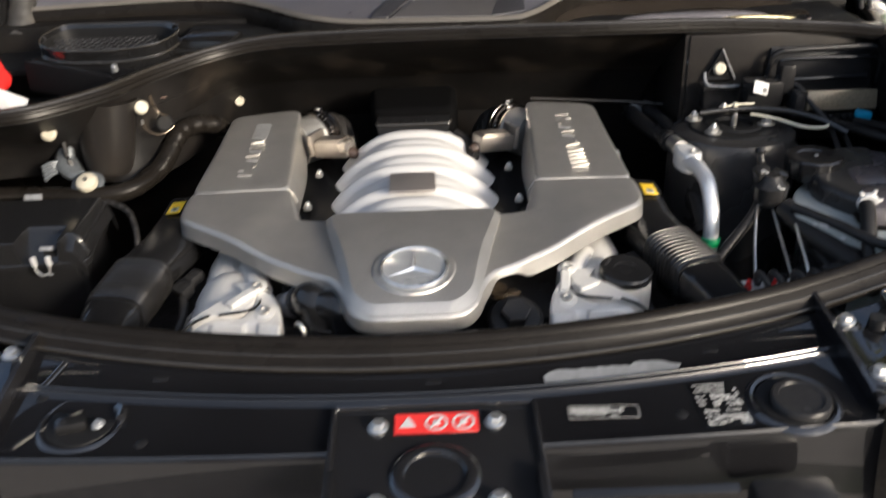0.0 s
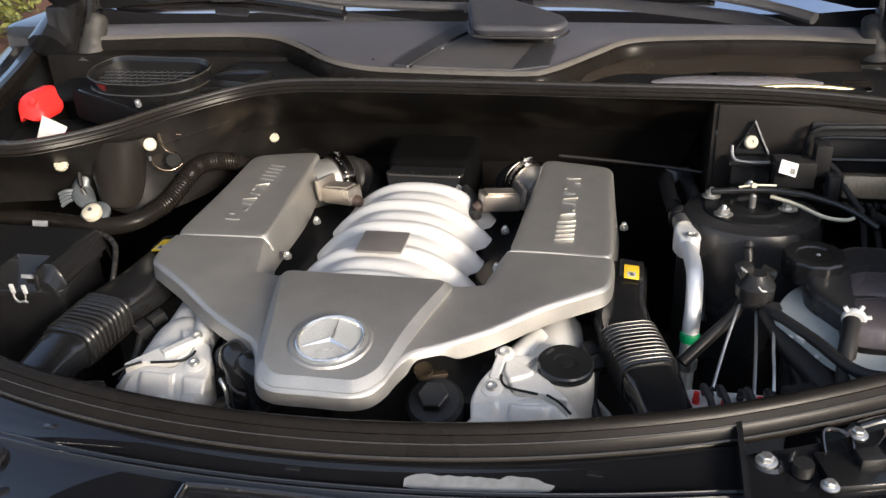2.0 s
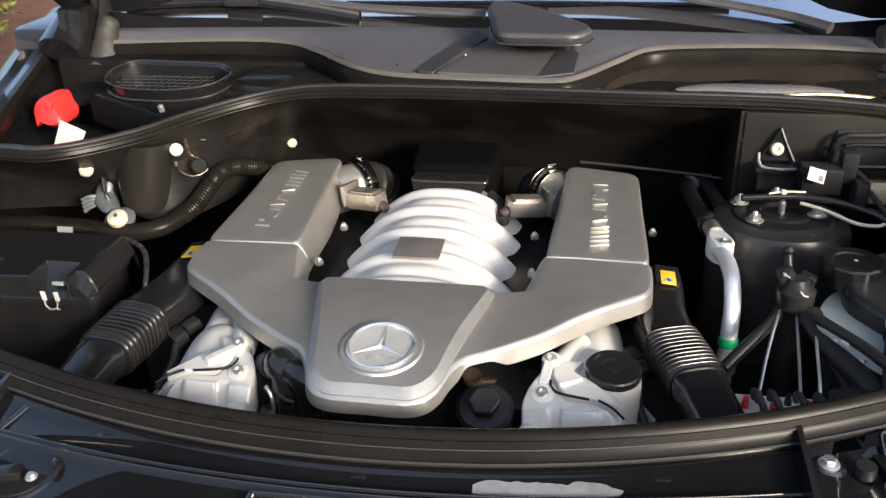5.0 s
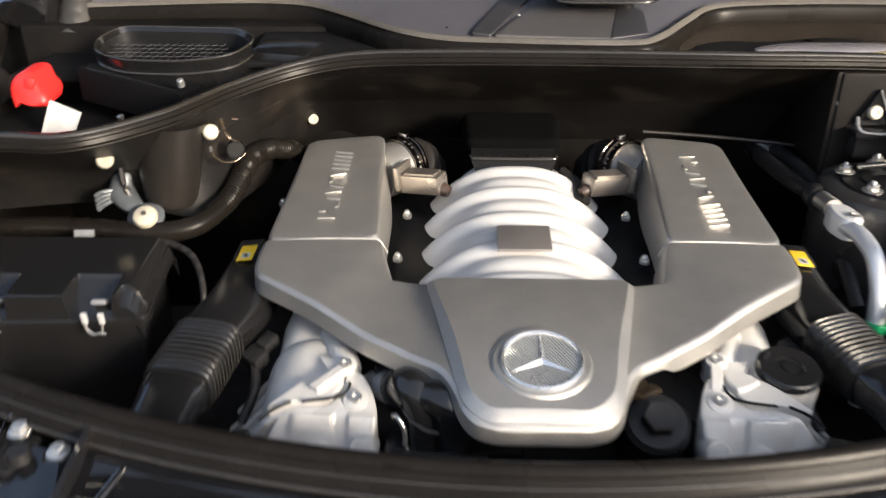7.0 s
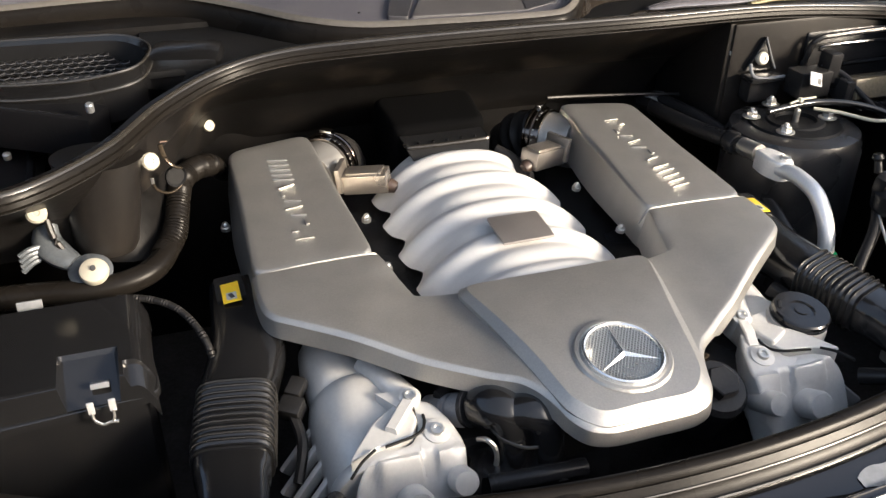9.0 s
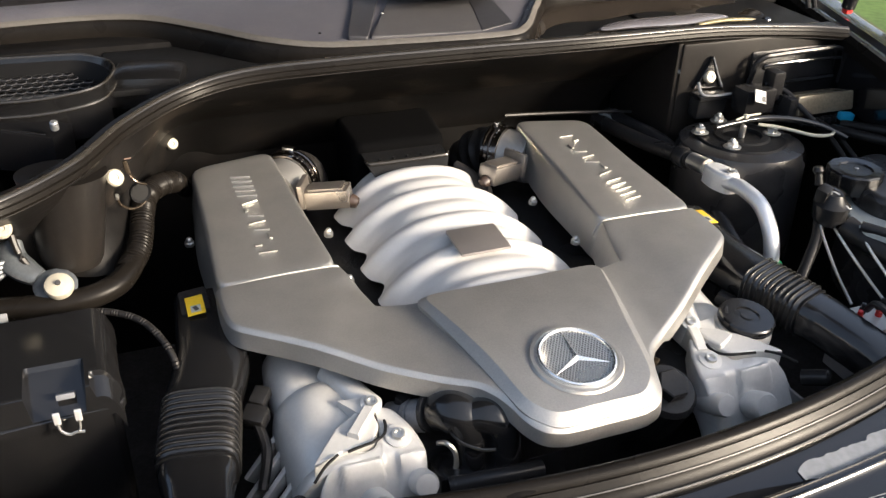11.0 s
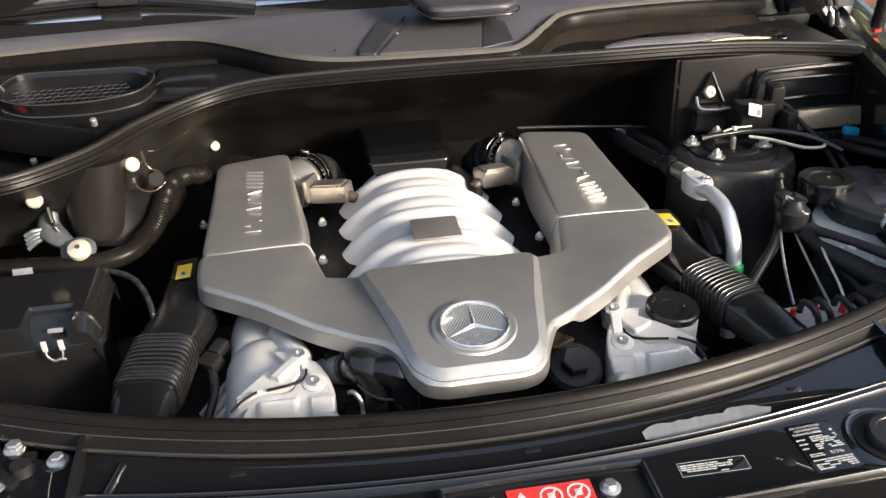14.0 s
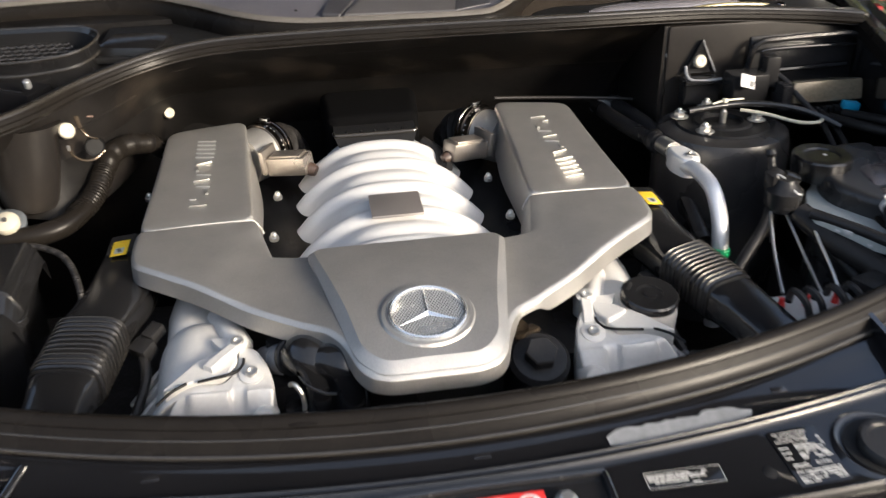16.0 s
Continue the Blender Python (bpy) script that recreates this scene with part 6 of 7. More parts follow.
part("tab_edge", tube([(-0.413, 1.358, 1.026), (-0.410, 1.357, 1.010), (-0.402, 1.356, 0.997), (-0.393, 1.362, 0.990)], 0.0030, n=8, squash=0.6), OILY, cb, "shiny folded tab edge")
part("cup_lip", tube([(-0.428, 1.346, 0.990), (-0.426, 1.348, 0.974), (-0.415, 1.355, 0.962), (-0.402, 1.366, 0.959), (-0.390, 1.377, 0.966)], 0.0016, n=8), OILY, cb, "shiny pressed lip")
part("pinch", box((-0.428, 1.344, 0.986), (0.004, 0.003, 0.008), bevel=0.001), STEEL, cb)

# ---- air scoop, battery terminal cover, tag ----
sc = thing("cabin_air_scoop", (-0.53, 1.52, 1.0), "black oval cabin air scoop with a mesh inside", "air scoop")
ol = dense(rounded([(-0.668, 1.60), (-0.645, 1.655), (-0.44, 1.612), (-0.402, 1.565), (-0.425, 1.500), (-0.50, 1.488), (-0.60, 1.508), (-0.652, 1.55)], 0.03), 0.015)
oc = sum(ol, Vector((0, 0))) / len(ol)
bm = B()
rings(bm, [[Vector((oc.x + (p.x - oc.x) * k, oc.y + (p.y - oc.y) * k, z - 0.018 + 0.10 * (p.y - 1.53) + 0.06 * (p.x + 0.53))) for p in ol] for k, z in ((0.97, 1.02), (1.0, 1.078), (1.015, 1.084), (0.985, 1.087), (0.95, 1.080))], False)
part("shell", bm, PIPE, sc)
def rim_at(k, z):
    return [Vector((oc.x + (p.x - oc.x) * k, oc.y + (p.y - oc.y) * k, z - 0.018 + 0.10 * (p.y - 1.53) + 0.06 * (p.x + 0.53))) for p in ol]


for k, z in ((1.012, 1.0865), (1.004, 1.066)):
    lp = rim_at(k, z)
    part("rim_bead", tube(lp[-1:] + lp + lp[:1], 0.0021, n=6, smooth=False), LIP, sc, "smooth rounded rim")
bm = rings(B(), [[Vector((oc.x + (p.x - oc.x) * k, oc.y + (p.y - oc.y) * k, z - 0.018 + 0.10 * (p.y - 1.53) + 0.06 * (p.x + 0.53))) for p in ol] for k, z in ((0.965, 1.083), (0.95, 1.078), (0.90, 1.04))], False)
part("inner_throat", bm, INK_BLACK, sc)
mesh_v, mesh_f = [], []
for iy in range(10):
    for ix in range(20):
        cx0, cy0 = -0.660 + 0.0132 * (ix + 0.5 * (iy % 2)), 1.495 + 0.0122 * iy
        p = Vector((cx0, cy0))
        if all((p - oc).length < 0.83 * (q - oc).length for q in sorted(ol, key=lambda q: (q - oc).normalized().dot((p - oc).normalized() if (p - oc).length > 0 else Vector((1, 0))))[-2:]):
            i = len(mesh_v)
            z = 1.036 + 0.20 * (cy0 - 1.495)
            for r0, zz in ((0.0076, z), (0.0063, z + 0.0012)):
                for a in range(6):
                    mesh_v.append(Vector((cx0 + r0 * math.sin(a * math.pi / 3), cy0 + 1.12 * r0 * math.cos(a * math.pi / 3), zz)))
            for a in range(6):
                b = (a + 1) % 6
                mesh_f.append((i + a, i + b, i + 6 + b, i + 6 + a))
me = bpy.data.meshes.new("mesh_screen")
me.from_pydata([v - ORIGIN[sc] for v in mesh_v], [], mesh_f)
me.materials.append(MESHGREY)
ob = new("mesh_screen", me)
ob.parent = sc
tagged(ob, "fine honeycomb plastic mesh", kind="stuff")
part("floor", box((-0.53, 1.570, 1.020), (0.17, 0.10, 0.006), rot=(6, 0, 0), bevel=0.002), INK, sc)
part("front_ledge", box((-0.576, 1.510, 1.010), (0.216, 0.052, 0.056), rot=(0, 2, -28), bevel=0.006), LINER, sc)
# tube added to give the matt ledge its bluish line of light
part("ledge_highlight", tube([(-0.664, 1.536, 1.039), (-0.600, 1.502, 1.036), (-0.500, 1.449, 1.032)], 0.0036, n=8), PAINT, sc, "glossy strip added for the ledge highlight")
part("screw", lathe([(0.0052, -0.01), (0.0052, 0.0), (0.0035, 0.0018), (0.0005, 0.0018)], axis((-0.488, 1.437, 1.054), (0, -0.3, 1)), n=16), GREYCAST, sc, "dull screw head")
part("side_block", box((-0.36, 1.585, 1.040), (0.10, 0.09, 0.05), rot=(0, 0, -12), bevel=0.016), PIPE, sc)
rc = thing("terminal_cover", (-0.735, 1.52, 1.0), "red plastic battery terminal cover", "terminal cover")
cap_shape = rounded([(-0.018, 0.034), (0.010, 0.034), (0.024, 0.006), (0.042, -0.008), (0.042, -0.030), (0.010, -0.032), (-0.024, -0.022), (-0.032, -0.036), (-0.044, 0.004), (-0.036, 0.024)], 0.012, 3)
bm = B()
rings(bm, [[Vector((-0.742 + 0.70 * k * p.x, y + 0.3 * p.y, 1.017 + 0.76 * k * p.y)) for p in cap_shape] for k, y in ((0.78, 1.488), (0.95, 1.492), (1.0, 1.502), (1.0, 1.545), (0.9, 1.555))])
part("body", bm, RED, rc, angle=60)
part("ridge", box((-0.736, 1.493, 1.030), (0.014, 0.012, 0.018), rot=(-14, 18, 0), bevel=0.005), RED, rc)
bm = B()
tag_c = [(-0.693, 1.452, 1.017), (-0.652, 1.458, 0.995), (-0.668, 1.438, 0.952), (-0.716, 1.436, 0.955)]
rings(bm, [[Vector(q) + Vector((0, dy, 0.3 * dy)) for q in tag_c] for dy in (0, 0.0012)])
solid("paper_tag", bm, LABEL_W, "blank white paper tag hanging below the red cover", "tag")
solid("ledge_screw", lathe([(0.005, -0.004), (0.005, 0.003), (0.0005, 0.005)], axis((-0.599, 1.471, 0.984), (0, -0.3, 1)), n=12), STEEL, "small bright screw beside the seal", "screw")
bt = thing("battery_tray", (-0.70, 1.45, 0.91), "black plastic tray under the terminal cover", "tray")
part("floor_plate", box((-0.70, 1.49, 0.935), (0.26, 0.26, 0.04), bevel=0.01), INK_BLACK, bt)
part("rim", tube([(-0.58, 1.365, 0.958), (-0.576, 1.45, 0.959), (-0.585, 1.62, 0.962)], 0.006, n=8), PLASTIC_GLOSS, bt)


# ---- refrigerant pipe and hoses ----
ac = thing("refrigerant_pipe", (0.44, 1.3, 0.80), "bare aluminium refrigerant pipe with a bolted joint", "pipe")
part("rubber_hose", tube([(0.424, 1.640, 0.872), (0.425, 1.55, 0.882), (0.430, 1.46, 0.893), (0.437, 1.385, 0.905), (0.440, 1.345, 0.910)], 0.0128, n=14), TANKTOP, ac)
part("ferrule", tube([(0.4385, 1.362, 0.908), (0.441, 1.325, 0.912)], 0.0135, n=16, smooth=False), STEEL, ac)
part("crimp", lathe([(0.017, 0), (0.018, 0.004), (0.018, 0.020), (0.016, 0.024)], axis((0.4365, 1.395, 0.903), (0.05, -1, 0.10)), n=18), PLASTIC, ac)
jb = part("joint_block", prism([(0.427, 1.322), (0.452, 1.320), (0.464, 1.285), (0.456, 1.262), (0.434, 1.262), (0.424, 1.29)], 0.895, 0.924, bevel=0.005, corner=0.010), ALU, ac)
part("joint_bolt", lathe([(0.008, 0), (0.008, 0.003), (0.0045, 0.004), (0.004, 0.002), (0.0005, 0.002)], axis((0.449, 1.278, 0.924), (0, 0, 1)), n=16), STEEL, jb)
part("bent_pipe", tube([(0.440, 1.275, 0.910), (0.446, 1.245, 0.913), (0.451, 1.205, 0.903), (0.451, 1.175, 0.875), (0.449, 1.16, 0.845), (0.447, 1.15, 0.80), (0.445, 1.14, 0.72)], 0.0115, n=16), ALU, ac)
part("valve_ring", lathe([(0.0130, 0), (0.0138, 0.002), (0.0138, 0.010), (0.0130, 0.012)], axis((0.448, 1.153, 0.826), (0.03, 0.15, 1)), n=18), GREEN, ac, "green plastic ring")
part("lower_nut", lathe([(0.0145, 0), (0.0150, 0.002), (0.0150, 0.016), (0.0125, 0.018)], axis((0.446, 1.146, 0.786), (0.03, 0.15, 1)), n=6), STEEL, ac)
ac.location.x -= 0.006
hs = thing("heater_hose", (0.46, 1.5, 0.85), "black rubber heater hose beside the refrigerant pipe", "hose")
part("hose", tube([(0.452, 1.655, 0.872), (0.455, 1.58, 0.880), (0.462, 1.50, 0.884), (0.468, 1.42, 0.872), (0.462, 1.33, 0.84), (0.46, 1.24, 0.80)], 0.0125, n=14), TANKTOP, hs)
for p in ((0.425, 1.63, 0.874), (0.453, 1.64, 0.874)):
    part("end_collar", lathe([(0.0138, 0), (0.0148, 0.003), (0.0148, 0.010), (0.0138, 0.013)], axis(p, (0, -1, 0.1)), n=18), GREYDULL, hs)
solid("brake_rod", tube([(0.225, 1.63, 0.905), (0.30, 1.63, 0.900), (0.42, 1.622, 0.893), (0.478, 1.616, 0.888)], 0.0035, n=8), BAYPAINT, "thin black rod across the bulkhead", "rod")
solid("rod_clip", box((0.484, 1.612, 0.888), (0.010, 0.010, 0.014), bevel=0.002), GREYCAST, "small grey clip at the rod's end", "clip")
solid("stud_cap", lathe([(0.006, 0), (0.006, 0.012), (0.004, 0.014), (0.0005, 0.014)], axis((0.492, 1.515, 1.0), (-0.2, -1, 0.2)), n=14), GREYCAST, "grey threaded stud on the wall", "stud")

# ---- strut tower ----
tw = thing("strut_tower", (0.535, 1.37, 0.60), "black strut tower top with studs and flange nuts", "strut tower")
part("tower", lathe([(0.105, -0.30), (0.104, -0.02), (0.098, -0.004), (0.085, 0.0), (0.001, 0.0)], axis((0.535, 1.378, 0.926), (0, 0.05, 1)), n=48), TANKTOP, tw)
part("top_mount", lathe([(0.072, 0), (0.069, 0.003), (0.046, 0.004), (0.043, 0.007), (0.032, 0.008), (0.029, 0.003), (0.001, 0.003)], axis((0.535, 1.378, 0.926), (0, 0.05, 1)), n=40), INK_BLACK, tw)
for p in ((0.491, 1.344, 0.931), (0.478, 1.412, 0.930), (0.584, 1.365, 0.934), (0.538, 1.445, 0.930)):
    n = part("flange_nut", hexbolt(axis(p, (0, 0.05, 1)), 0.0085, 0.009, 0.0140), STEEL, tw, "zinc flange nut")
    part("stud", lathe([(0.0038, 0), (0.0038, 0.013), (0.003, 0.0145)], axis(p, (0, 0.05, 1)), n=12), STEEL, n)
part("centre_stud", lathe([(0.005, 0), (0.005, 0.02), (0.003, 0.022)], axis((0.535, 1.378, 0.928), (0, 0, 1)), n=12), STEEL, tw)

# ---- cables over the tower ----
cable_set = (("brake_hose", [(0.473, 1.371, 0.955), (0.52, 1.376, 0.957), (0.566, 1.378, 0.957), (0.615, 1.366, 0.955), (0.664, 1.346, 0.945), (0.70, 1.32, 0.930)], 0.0052, PLASTIC_GLOSS, "glossy black hose crossing over the strut tower"),
             ("sensor_cable", [(0.559, 1.372, 0.950), (0.590, 1.353, 0.948), (0.625, 1.318, 0.945), (0.652, 1.310, 0.945), (0.664, 1.316, 0.946)], 0.0028, CREAM, "cream coloured cable lying over the tower"),
             ("wiring_cable", [(0.625, 1.45, 0.985), (0.655, 1.43, 0.975), (0.668, 1.40, 0.955), (0.690, 1.37, 0.93)], 0.0045, HOSE, "thin black cable looping from the wall"),
             ("fuse_cable", [(0.705, 1.36, 0.93), (0.73, 1.30, 0.935), (0.78, 1.22, 0.935), (0.80, 1.12, 0.93)], 0.0075, HOSE, "black cable running along the wing"),
             ("fuse_cable", [(0.735, 1.37, 0.93), (0.76, 1.31, 0.940), (0.80, 1.24, 0.94), (0.82, 1.14, 0.93)], 0.0075, HOSE, "black cable running along the wing"),
             ("fuse_cable", [(0.69, 1.385, 0.93), (0.685, 1.34, 0.925), (0.68, 1.29, 0.905)], 0.0045, HOSE, "short black cable below the fuse box"),
             ("fuse_cable", [(0.705, 1.385, 0.93), (0.702, 1.34, 0.925), (0.70, 1.29, 0.905)], 0.0045, HOSE, "short black cable below the fuse box"))
for nm, pts, r, mt, lb in cable_set:
    solid(nm, tube(pts, r, n=10, steps=8), mt, lb, "cable")
tie = thing("cable_tie", (0.54, 1.378, 0.958), "cream plastic cable tie round the hose", "cable tie")
part("strap", tube([(0.512, 1.372, 0.9635), (0.535, 1.376, 0.966), (0.566, 1.381, 0.9645)], 0.0017, n=8), CREAM, tie)
part("head", box((0.533, 1.375, 0.966), (0.009, 0.007, 0.007), rot=(0, 10, 20), bevel=0.002), CREAM, tie)

# ---- wall fittings ----
tri = thing("triangle_bracket", (0.54, 1.49, 0.96), "black triangular bracket with a white fastener", "bracket")
bm = B()
tp = [(0.512, 0.972), (0.566, 0.972), (0.541, 1.026)]
rings(bm, [[Vector((a, y, b)) for a, b in tp] for y in (1.499, 1.492)])
part("gusset", bm, PLASTIC_GLOSS, tri)
part("rim", tube([(0.541, 1.492, 1.027), (0.5535, 1.490, 1.0), (0.567, 1.488, 0.973)], 0.0015, n=8), GREYDULL, tri)
part("rim", tube([(0.541, 1.492, 1.027), (0.530, 1.491, 1.004), (0.517, 1.490, 0.982)], 0.0012, n=8), PLASTIC_GLOSS, tri)
part("folded_edge", tube([(0.509, 1.478, 0.990), (0.510, 1.470, 0.976), (0.518, 1.464, 0.970), (0.540, 1.461, 0.969), (0.566, 1.461, 0.970)], 0.0026, n=8), GREYDULL, tri, "pale folded edge")
part("shelf", box((0.536, 1.476, 0.966), (0.064, 0.035, 0.008), bevel=0.003), PLASTIC_GLOSS, tri)
part("lower_block", box((0.540, 1.484, 0.945), (0.060, 0.03, 0.04), bevel=0.005), PLASTIC, tri)
blk = thing("relay_block", (0.60, 1.44, 0.94), "black relay block with a white bar label", "relay")
part("body", box((0.598, 1.440, 0.965), (0.060, 0.040, 0.042), bevel=0.004), PLASTIC, blk)
part("plug", box((0.637, 1.445, 0.985), (0.024, 0.030, 0.050), bevel=0.004), PLASTIC, blk)
wl = part("white_label", box((0.585, 1.410, 0.981), (0.027, 0.002, 0.021), rot=(-30, 18, 6), bevel=0.0006), LABEL_W, blk, "white printed label")
LM = pose(0.585, 1.410, 0.981, -30, 18, 6)
part("code_patch", absorb(B(), box((0.007, -0.0013, -0.003), (0.008, 0.0006, 0.009), bevel=0), LM), INK, wl)
for j in range(3):
    part("text_bar", absorb(B(), box((-0.004, -0.0013, 0.006 - 0.005 * j), (0.013, 0.0005, 0.0015), bevel=0), LM), GREYCAST, wl)
cp2 = thing("fuse_cover", (0.715, 1.47, 0.94), "black pressed fuse compartment cover in the wall", "fuse cover")
part("panel", box((0.716, 1.494, 0.985), (0.18, 0.012, 0.082), rot=(-12, 0, 0), bevel=0.005), PLASTIC, cp2)
part("top_edge", tube([(0.622, 1.490, 0.955), (0.624, 1.482, 1.005), (0.636, 1.479, 1.021), (0.66, 1.478, 1.024), (0.74, 1.478, 1.026), (0.80, 1.476, 1.024), (0.812, 1.475, 1.0), (0.814, 1.478, 0.96)], 0.0052, n=8), PLASTIC, cp2)
part("inner_step", tube([(0.640, 1.478, 1.000), (0.646, 1.476, 1.008), (0.72, 1.474, 1.010), (0.80, 1.472, 1.009)], 0.0030, n=8), PLASTIC_GLOSS, cp2)
part("inner_step", tube([(0.645, 1.477, 0.972), (0.70, 1.474, 0.974), (0.79, 1.472, 0.976)], 0.0045, n=8), PLASTIC_GLOSS, cp2)
fx = thing("fuse_box", (0.72, 1.42, 0.92), "black fuse box with a smooth front and a row of terminals", "fuse box")
part("body", box((0.722, 1.428, 0.950), (0.118, 0.055, 0.034), rot=(-16, 0, 0), bevel=0.004), TAN, fx, "front with warm light painted in as tan")
part("side_cap", box((0.652, 1.425, 0.950), (0.018, 0.05, 0.044), bevel=0.005), PLASTIC, fx)
for j in range(9):
    part("terminal", box((0.668 + 0.011 * j, 1.392, 0.932), (0.007, 0.014, 0.010), bevel=0.0015), PLASTIC, fx)
solid("blue_plug", box((0.752, 1.382, 0.938), (0.026, 0.016, 0.014), rot=(0, 8, -10), bevel=0.004), BLUE, "bright blue connector beside the fuse box", "plug")

# ---- expansion tank ----
ex_t = thing("expansion_tank", (0.63, 1.10, 0.78), "milky coolant expansion tank with a black top", "expansion tank")
part("tank_body", prism([(0.530, 1.100), (0.560, 1.165), (0.640, 1.250), (0.80, 1.25), (0.80, 1.005), (0.70, 0.985), (0.622, 0.978)], 0.886, 0.905, corner=0.02), MILKY, ex_t, "translucent milky plastic")
part("tank_base", prism([(0.548, 1.100), (0.572, 1.160), (0.645, 1.240), (0.79, 1.24), (0.79, 0.995), (0.70, 0.980), (0.622, 0.978)], 0.78, 0.887, corner=0.02), TANKTOP, ex_t, "dark lower shell")
part("tank_foot", prism([(0.592, 1.060), (0.640, 1.070), (0.70, 1.04), (0.70, 0.962), (0.600, 0.968)], 0.77, 0.862, bevel=0.004, corner=0.015), MILKY, ex_t)
part("top_shell", plate([(0.574, 1.128), (0.578, 1.172), (0.640, 1.245), (0.70, 1.245), (0.650, 1.08), (0.624, 1.060), (0.606, 1.074)], lambda x, y: 0.934 + 0.04 * (y - 1.1), 0.010, 0.02, corner=0.02), TANKTOP, ex_t)
part("top_rim", tube([(0.536, 1.104, 0.907), (0.575, 1.05, 0.905), (0.612, 0.992, 0.903), (0.66, 0.985, 0.903), (0.73, 0.995, 0.903), (0.80, 1.02, 0.905)], 0.0075, n=10), PLASTIC, ex_t)
cpx = part("tank_cap", rings(B(), [[axis((0.592, 1.190, 0.937), (0, 0, 1)) @ Vector((r * (1 - (0.05 if a % 4 == 0 else 0)) * math.cos(a * math.pi / 24), r * (1 - (0.05 if a % 4 == 0 else 0)) * math.sin(a * math.pi / 24), z)) for a in range(48)] for r, z in ((0.038, -0.018), (0.0400, -0.004), (0.0400, 0.0105), (0.0375, 0.0130), (0.025, 0.0120), (0.023, 0.0100), (0.001, 0.0100))]), PIPE, ex_t, "ribbed black screw cap")
part("cap_mark", lathe([(0.0005, 0.0008), (0.0025, 0.0008), (0.003, 0)], axis((0.597, 1.193, 0.9470), (0, 0, 1)), n=10), GREYDULL, cpx)
part("level_clip", box((0.566, 1.062, 0.900), (0.018, 0.012, 0.006), rot=(0, 0, 40), bevel=0.002), LABEL_W, ex_t)
qt = thing("quilted_cover", (0.71, 1.10, 0.88), "padded dark quilted cover over the tank", "quilted cover")


def quilt_point(u, v):
    left = Vector((0.630 - 0.010 * v - 0.012 * v * v, 1.245 - 0.205 * v, 0))
    right = Vector((0.752 - 0.014 * v - 0.022 * v ** 4, 1.262 - 0.240 * v, 0))
    q = left.lerp(right, u)
    pu = u / 0.52 if u < 0.52 else (u - 0.52) / 0.34 if u < 0.86 else (u - 0.86) / 0.14
    pv = (3 * v + 0.30 * u) % 1.0
    puff = (max(0, pu * (1 - pu) * 4) ** 0.30) * (max(0, pv * (1 - pv) * 4) ** 0.30)
    rim = max(0, 1 - min(v, 1 - v) / 0.06) ** 2 + max(0, 1 - min(u, (1 - u) * 0.6) / 0.06) ** 2
    return Vector((q.x, q.y, 0.922 + 0.007 * puff + 0.010 * math.sin(math.pi * v) - 0.022 * max(0, u - 0.6) - 0.022 * min(1.2, rim)))


part("padding", thick(surface(quilt_point, 70, 84), 0.004), QUILT, qt, angle=70)
part("hem", tube([quilt_point(0.0, 0.05), quilt_point(0.0, 0.5), quilt_point(0.02, 0.98), quilt_point(0.5, 1.0), quilt_point(0.98, 0.98)], 0.005, n=8), RUBBER, qt, "stitched rubber hem")
vh = thing("vent_hose", (0.613, 1.02, 0.86), "black tank hose with a white clip", "hose")
part("hose", tube([(0.6145, 1.060, 0.928), (0.611, 1.045, 0.922), (0.605, 1.020, 0.902), (0.602, 0.990, 0.86)], 0.0105, n=12), HOSE, vh)
part("clip_ring", lathe([(0.0125, 0), (0.0140, 0.002), (0.0140, 0.007), (0.0125, 0.009)], axis((0.616, 1.058, 0.930), (0.2, 1, 0.1)), n=16), LABEL_W, vh, "white plastic clip")
for a in (-35, 25, 80):
    part("clip_ear", absorb(B(), box((0, 0, 0.016), (0.005, 0.004, 0.009), bevel=0.001), Matrix.Translation((0.616, 1.062, 0.930)) @ Matrix.Rotation(radians(a), 4, "Y")), LABEL_W, vh)
solid("return_hose", tube([(0.535, 1.13, 0.895), (0.555, 1.075, 0.880), (0.585, 1.015, 0.868), (0.60, 0.965, 0.855)], 0.016, n=12), HOSE, "black coolant hose below the tank", "hose")
for q in ((0.548, 1.090, 0.903), (0.556, 1.070, 0.897), (0.580, 1.035, 0.892)):
    solid("hose_clip", box(q, (0.014, 0.006, 0.003), rot=(0, 15, 40), bevel=0.001), LABEL_W, "small white clip on the hose", "clip", "hose clips")

# ---- wiring plug and brake lines ----
wp = thing("sensor_cluster", (0.515, 1.14, 0.88), "black sensor cluster with plugs and leads", "sensor")
part("body", lathe([(0.018, 0), (0.024, 0.010), (0.025, 0.030), (0.018, 0.036), (0.012, 0.046)], axis((0.516, 1.145, 0.895), (0, 0, 1)), n=20), PLASTIC, wp)
part("plug", box((0.502, 1.152, 0.938), (0.020, 0.018, 0.028), rot=(10, -15, 20), bevel=0.004), PLASTIC, wp)
part("plug", box((0.530, 1.158, 0.930), (0.022, 0.018, 0.022), rot=(0, 20, -20), bevel=0.004), PLASTIC_GLOSS, wp)
part("tip", lathe([(0.006, 0), (0.005, 0.016), (0.008, 0.020), (0.006, 0.026)], axis((0.508, 1.170, 0.945), (-0.1, 0.3, 1)), n=12), PLASTIC, wp)
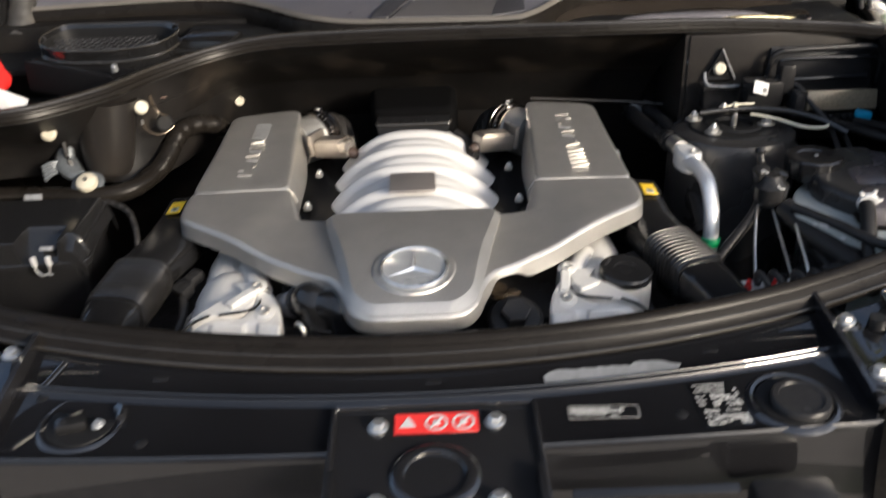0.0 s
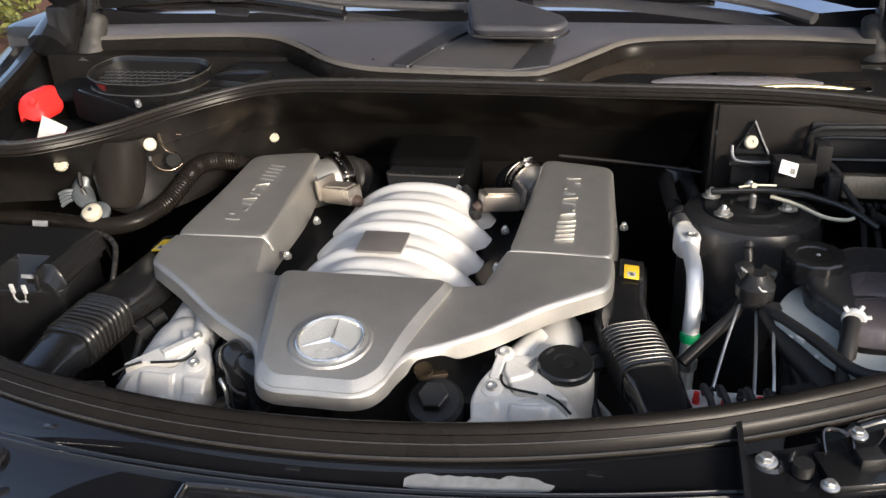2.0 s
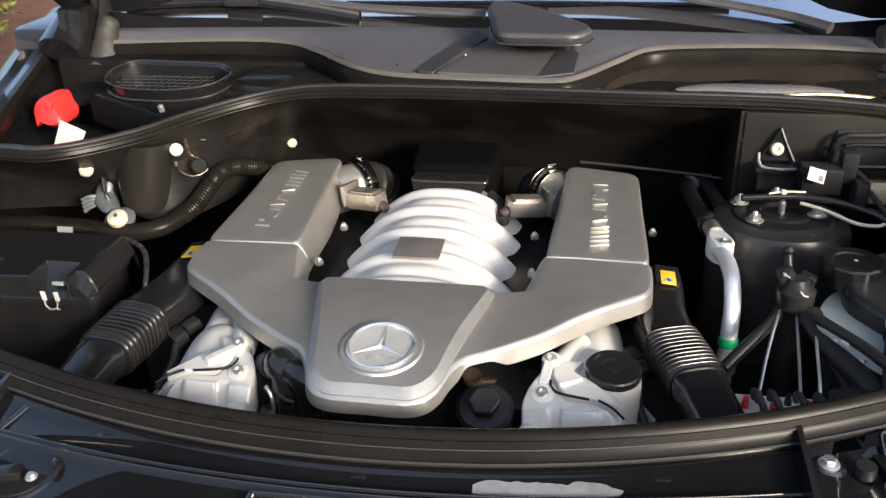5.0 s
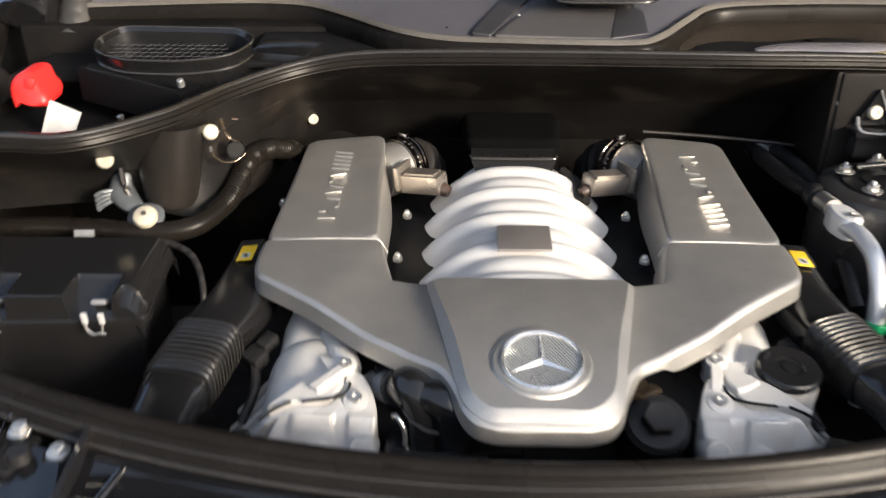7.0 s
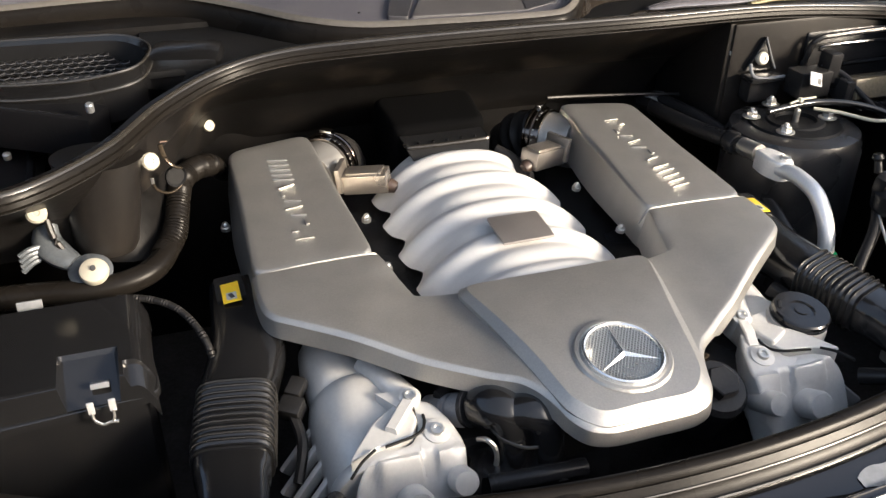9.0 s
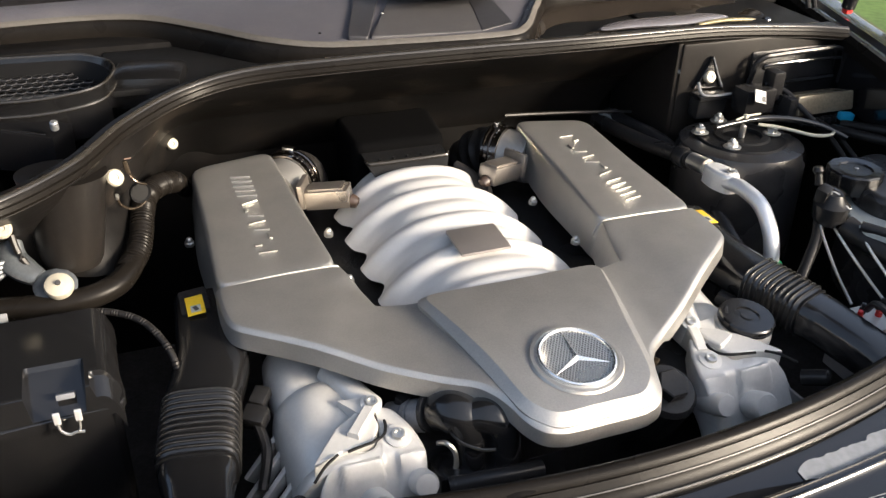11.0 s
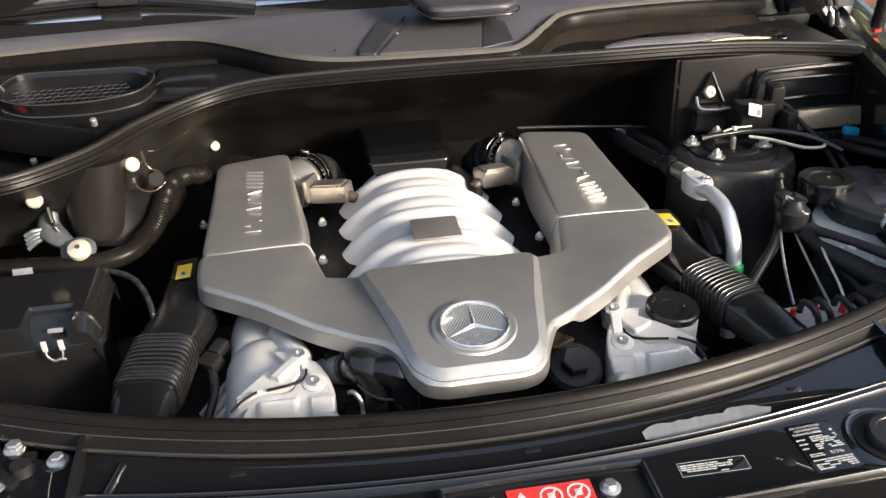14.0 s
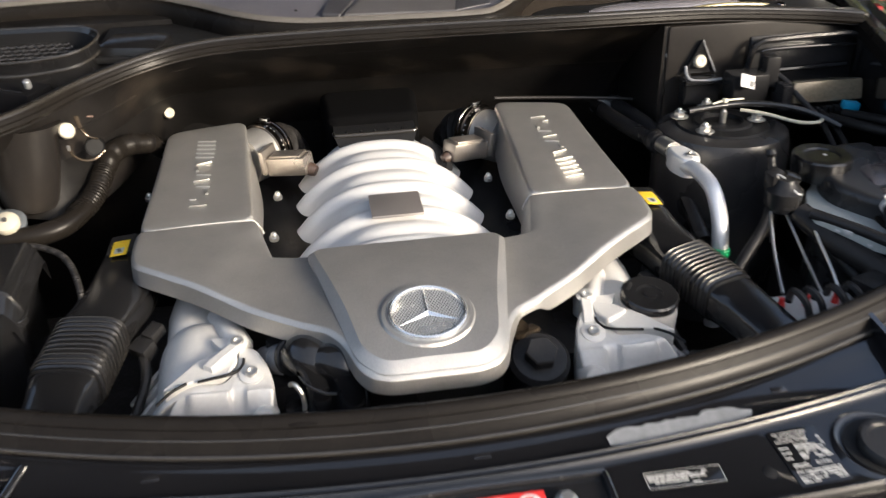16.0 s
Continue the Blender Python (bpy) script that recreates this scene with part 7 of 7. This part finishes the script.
for p in ([(0.498, 1.135, 0.948), (0.494, 1.130, 0.955), (0.500, 1.122, 0.953)], [(0.516, 1.121, 0.934), (0.520, 1.118, 0.930), (0.526, 1.120, 0.928)]):
    part("pale_wire", tube(p, 0.0010, n=6), LABEL_W, wp)
part("lead", tube([(0.505, 1.15, 0.895), (0.488, 1.130, 0.880), (0.455, 1.105, 0.855), (0.429, 1.085, 0.835)], 0.008, n=10), HOSE, wp)
part("lead", tube([(0.53, 1.15, 0.90), (0.545, 1.11, 0.88), (0.56, 1.06, 0.86), (0.575, 1.0, 0.84)], 0.0075, n=10), HOSE, wp)
bl = thing("brake_lines", (0.49, 1.05, 0.80), "steel brake lines dropping to the hydraulic block", "brake lines")
for p in ([(0.500, 1.140, 0.897), (0.495, 1.130, 0.890), (0.477, 1.075, 0.865), (0.462, 1.020, 0.845)], [(0.520, 1.142, 0.898), (0.519, 1.130, 0.890), (0.515, 1.070, 0.865), (0.508, 1.005, 0.845)], [(0.536, 1.090, 0.890), (0.534, 1.069, 0.880), (0.532, 1.030, 0.862), (0.530, 1.0, 0.842)]):
    part("line", tube(p, 0.0021, n=8), STEEL, bl)
ab = thing("hydraulic_block", (0.485, 0.985, 0.74), "bare aluminium brake hydraulic block with red caps", "hydraulic block")
part("block", box((0.485, 0.985, 0.805), (0.110, 0.055, 0.085), bevel=0.004), CAST, ab)
for j, (dx, mt) in enumerate(((-0.045, RED), (-0.028, PLASTIC), (-0.012, RED), (0.006, PLASTIC), (0.026, RED), (0.042, PLASTIC))):
    part("fitting", lathe([(0.0045, 0), (0.0045, 0.008), (0.0035, 0.009), (0.0035, 0.016)], axis((0.485 + dx, 0.985 + 0.012 * (j % 2), 0.846), (0, 0, 1)), n=12), mt, ab)
for dx in (-0.036, -0.018, 0.012, 0.034):
    part("cable", tube([(0.485 + dx, 0.985, 0.862), (0.482 + dx, 0.972, 0.880), (0.490 + dx, 0.955, 0.870), (0.495 + dx, 0.945, 0.84)], 0.0045, n=8), HOSE, ab)
solid("wing_bracket", box((0.575, 0.985, 0.868), (0.07, 0.05, 0.012), rot=(0, 0, 20), bevel=0.004), PLASTIC, "small black bracket beside the tank", "bracket")
for hx in (0.857, 0.842):
    solid("washer_tube", tube([(hx - 0.02, 1.60, 1.06), (hx - 0.025, 1.63, 1.12), (hx - 0.06, 1.70, 1.22), (hx - 0.09, 1.75, 1.32)], 0.0045, n=8), HOSE, "thin black washer tube rising to the bonnet", "tube", "washer tubes")
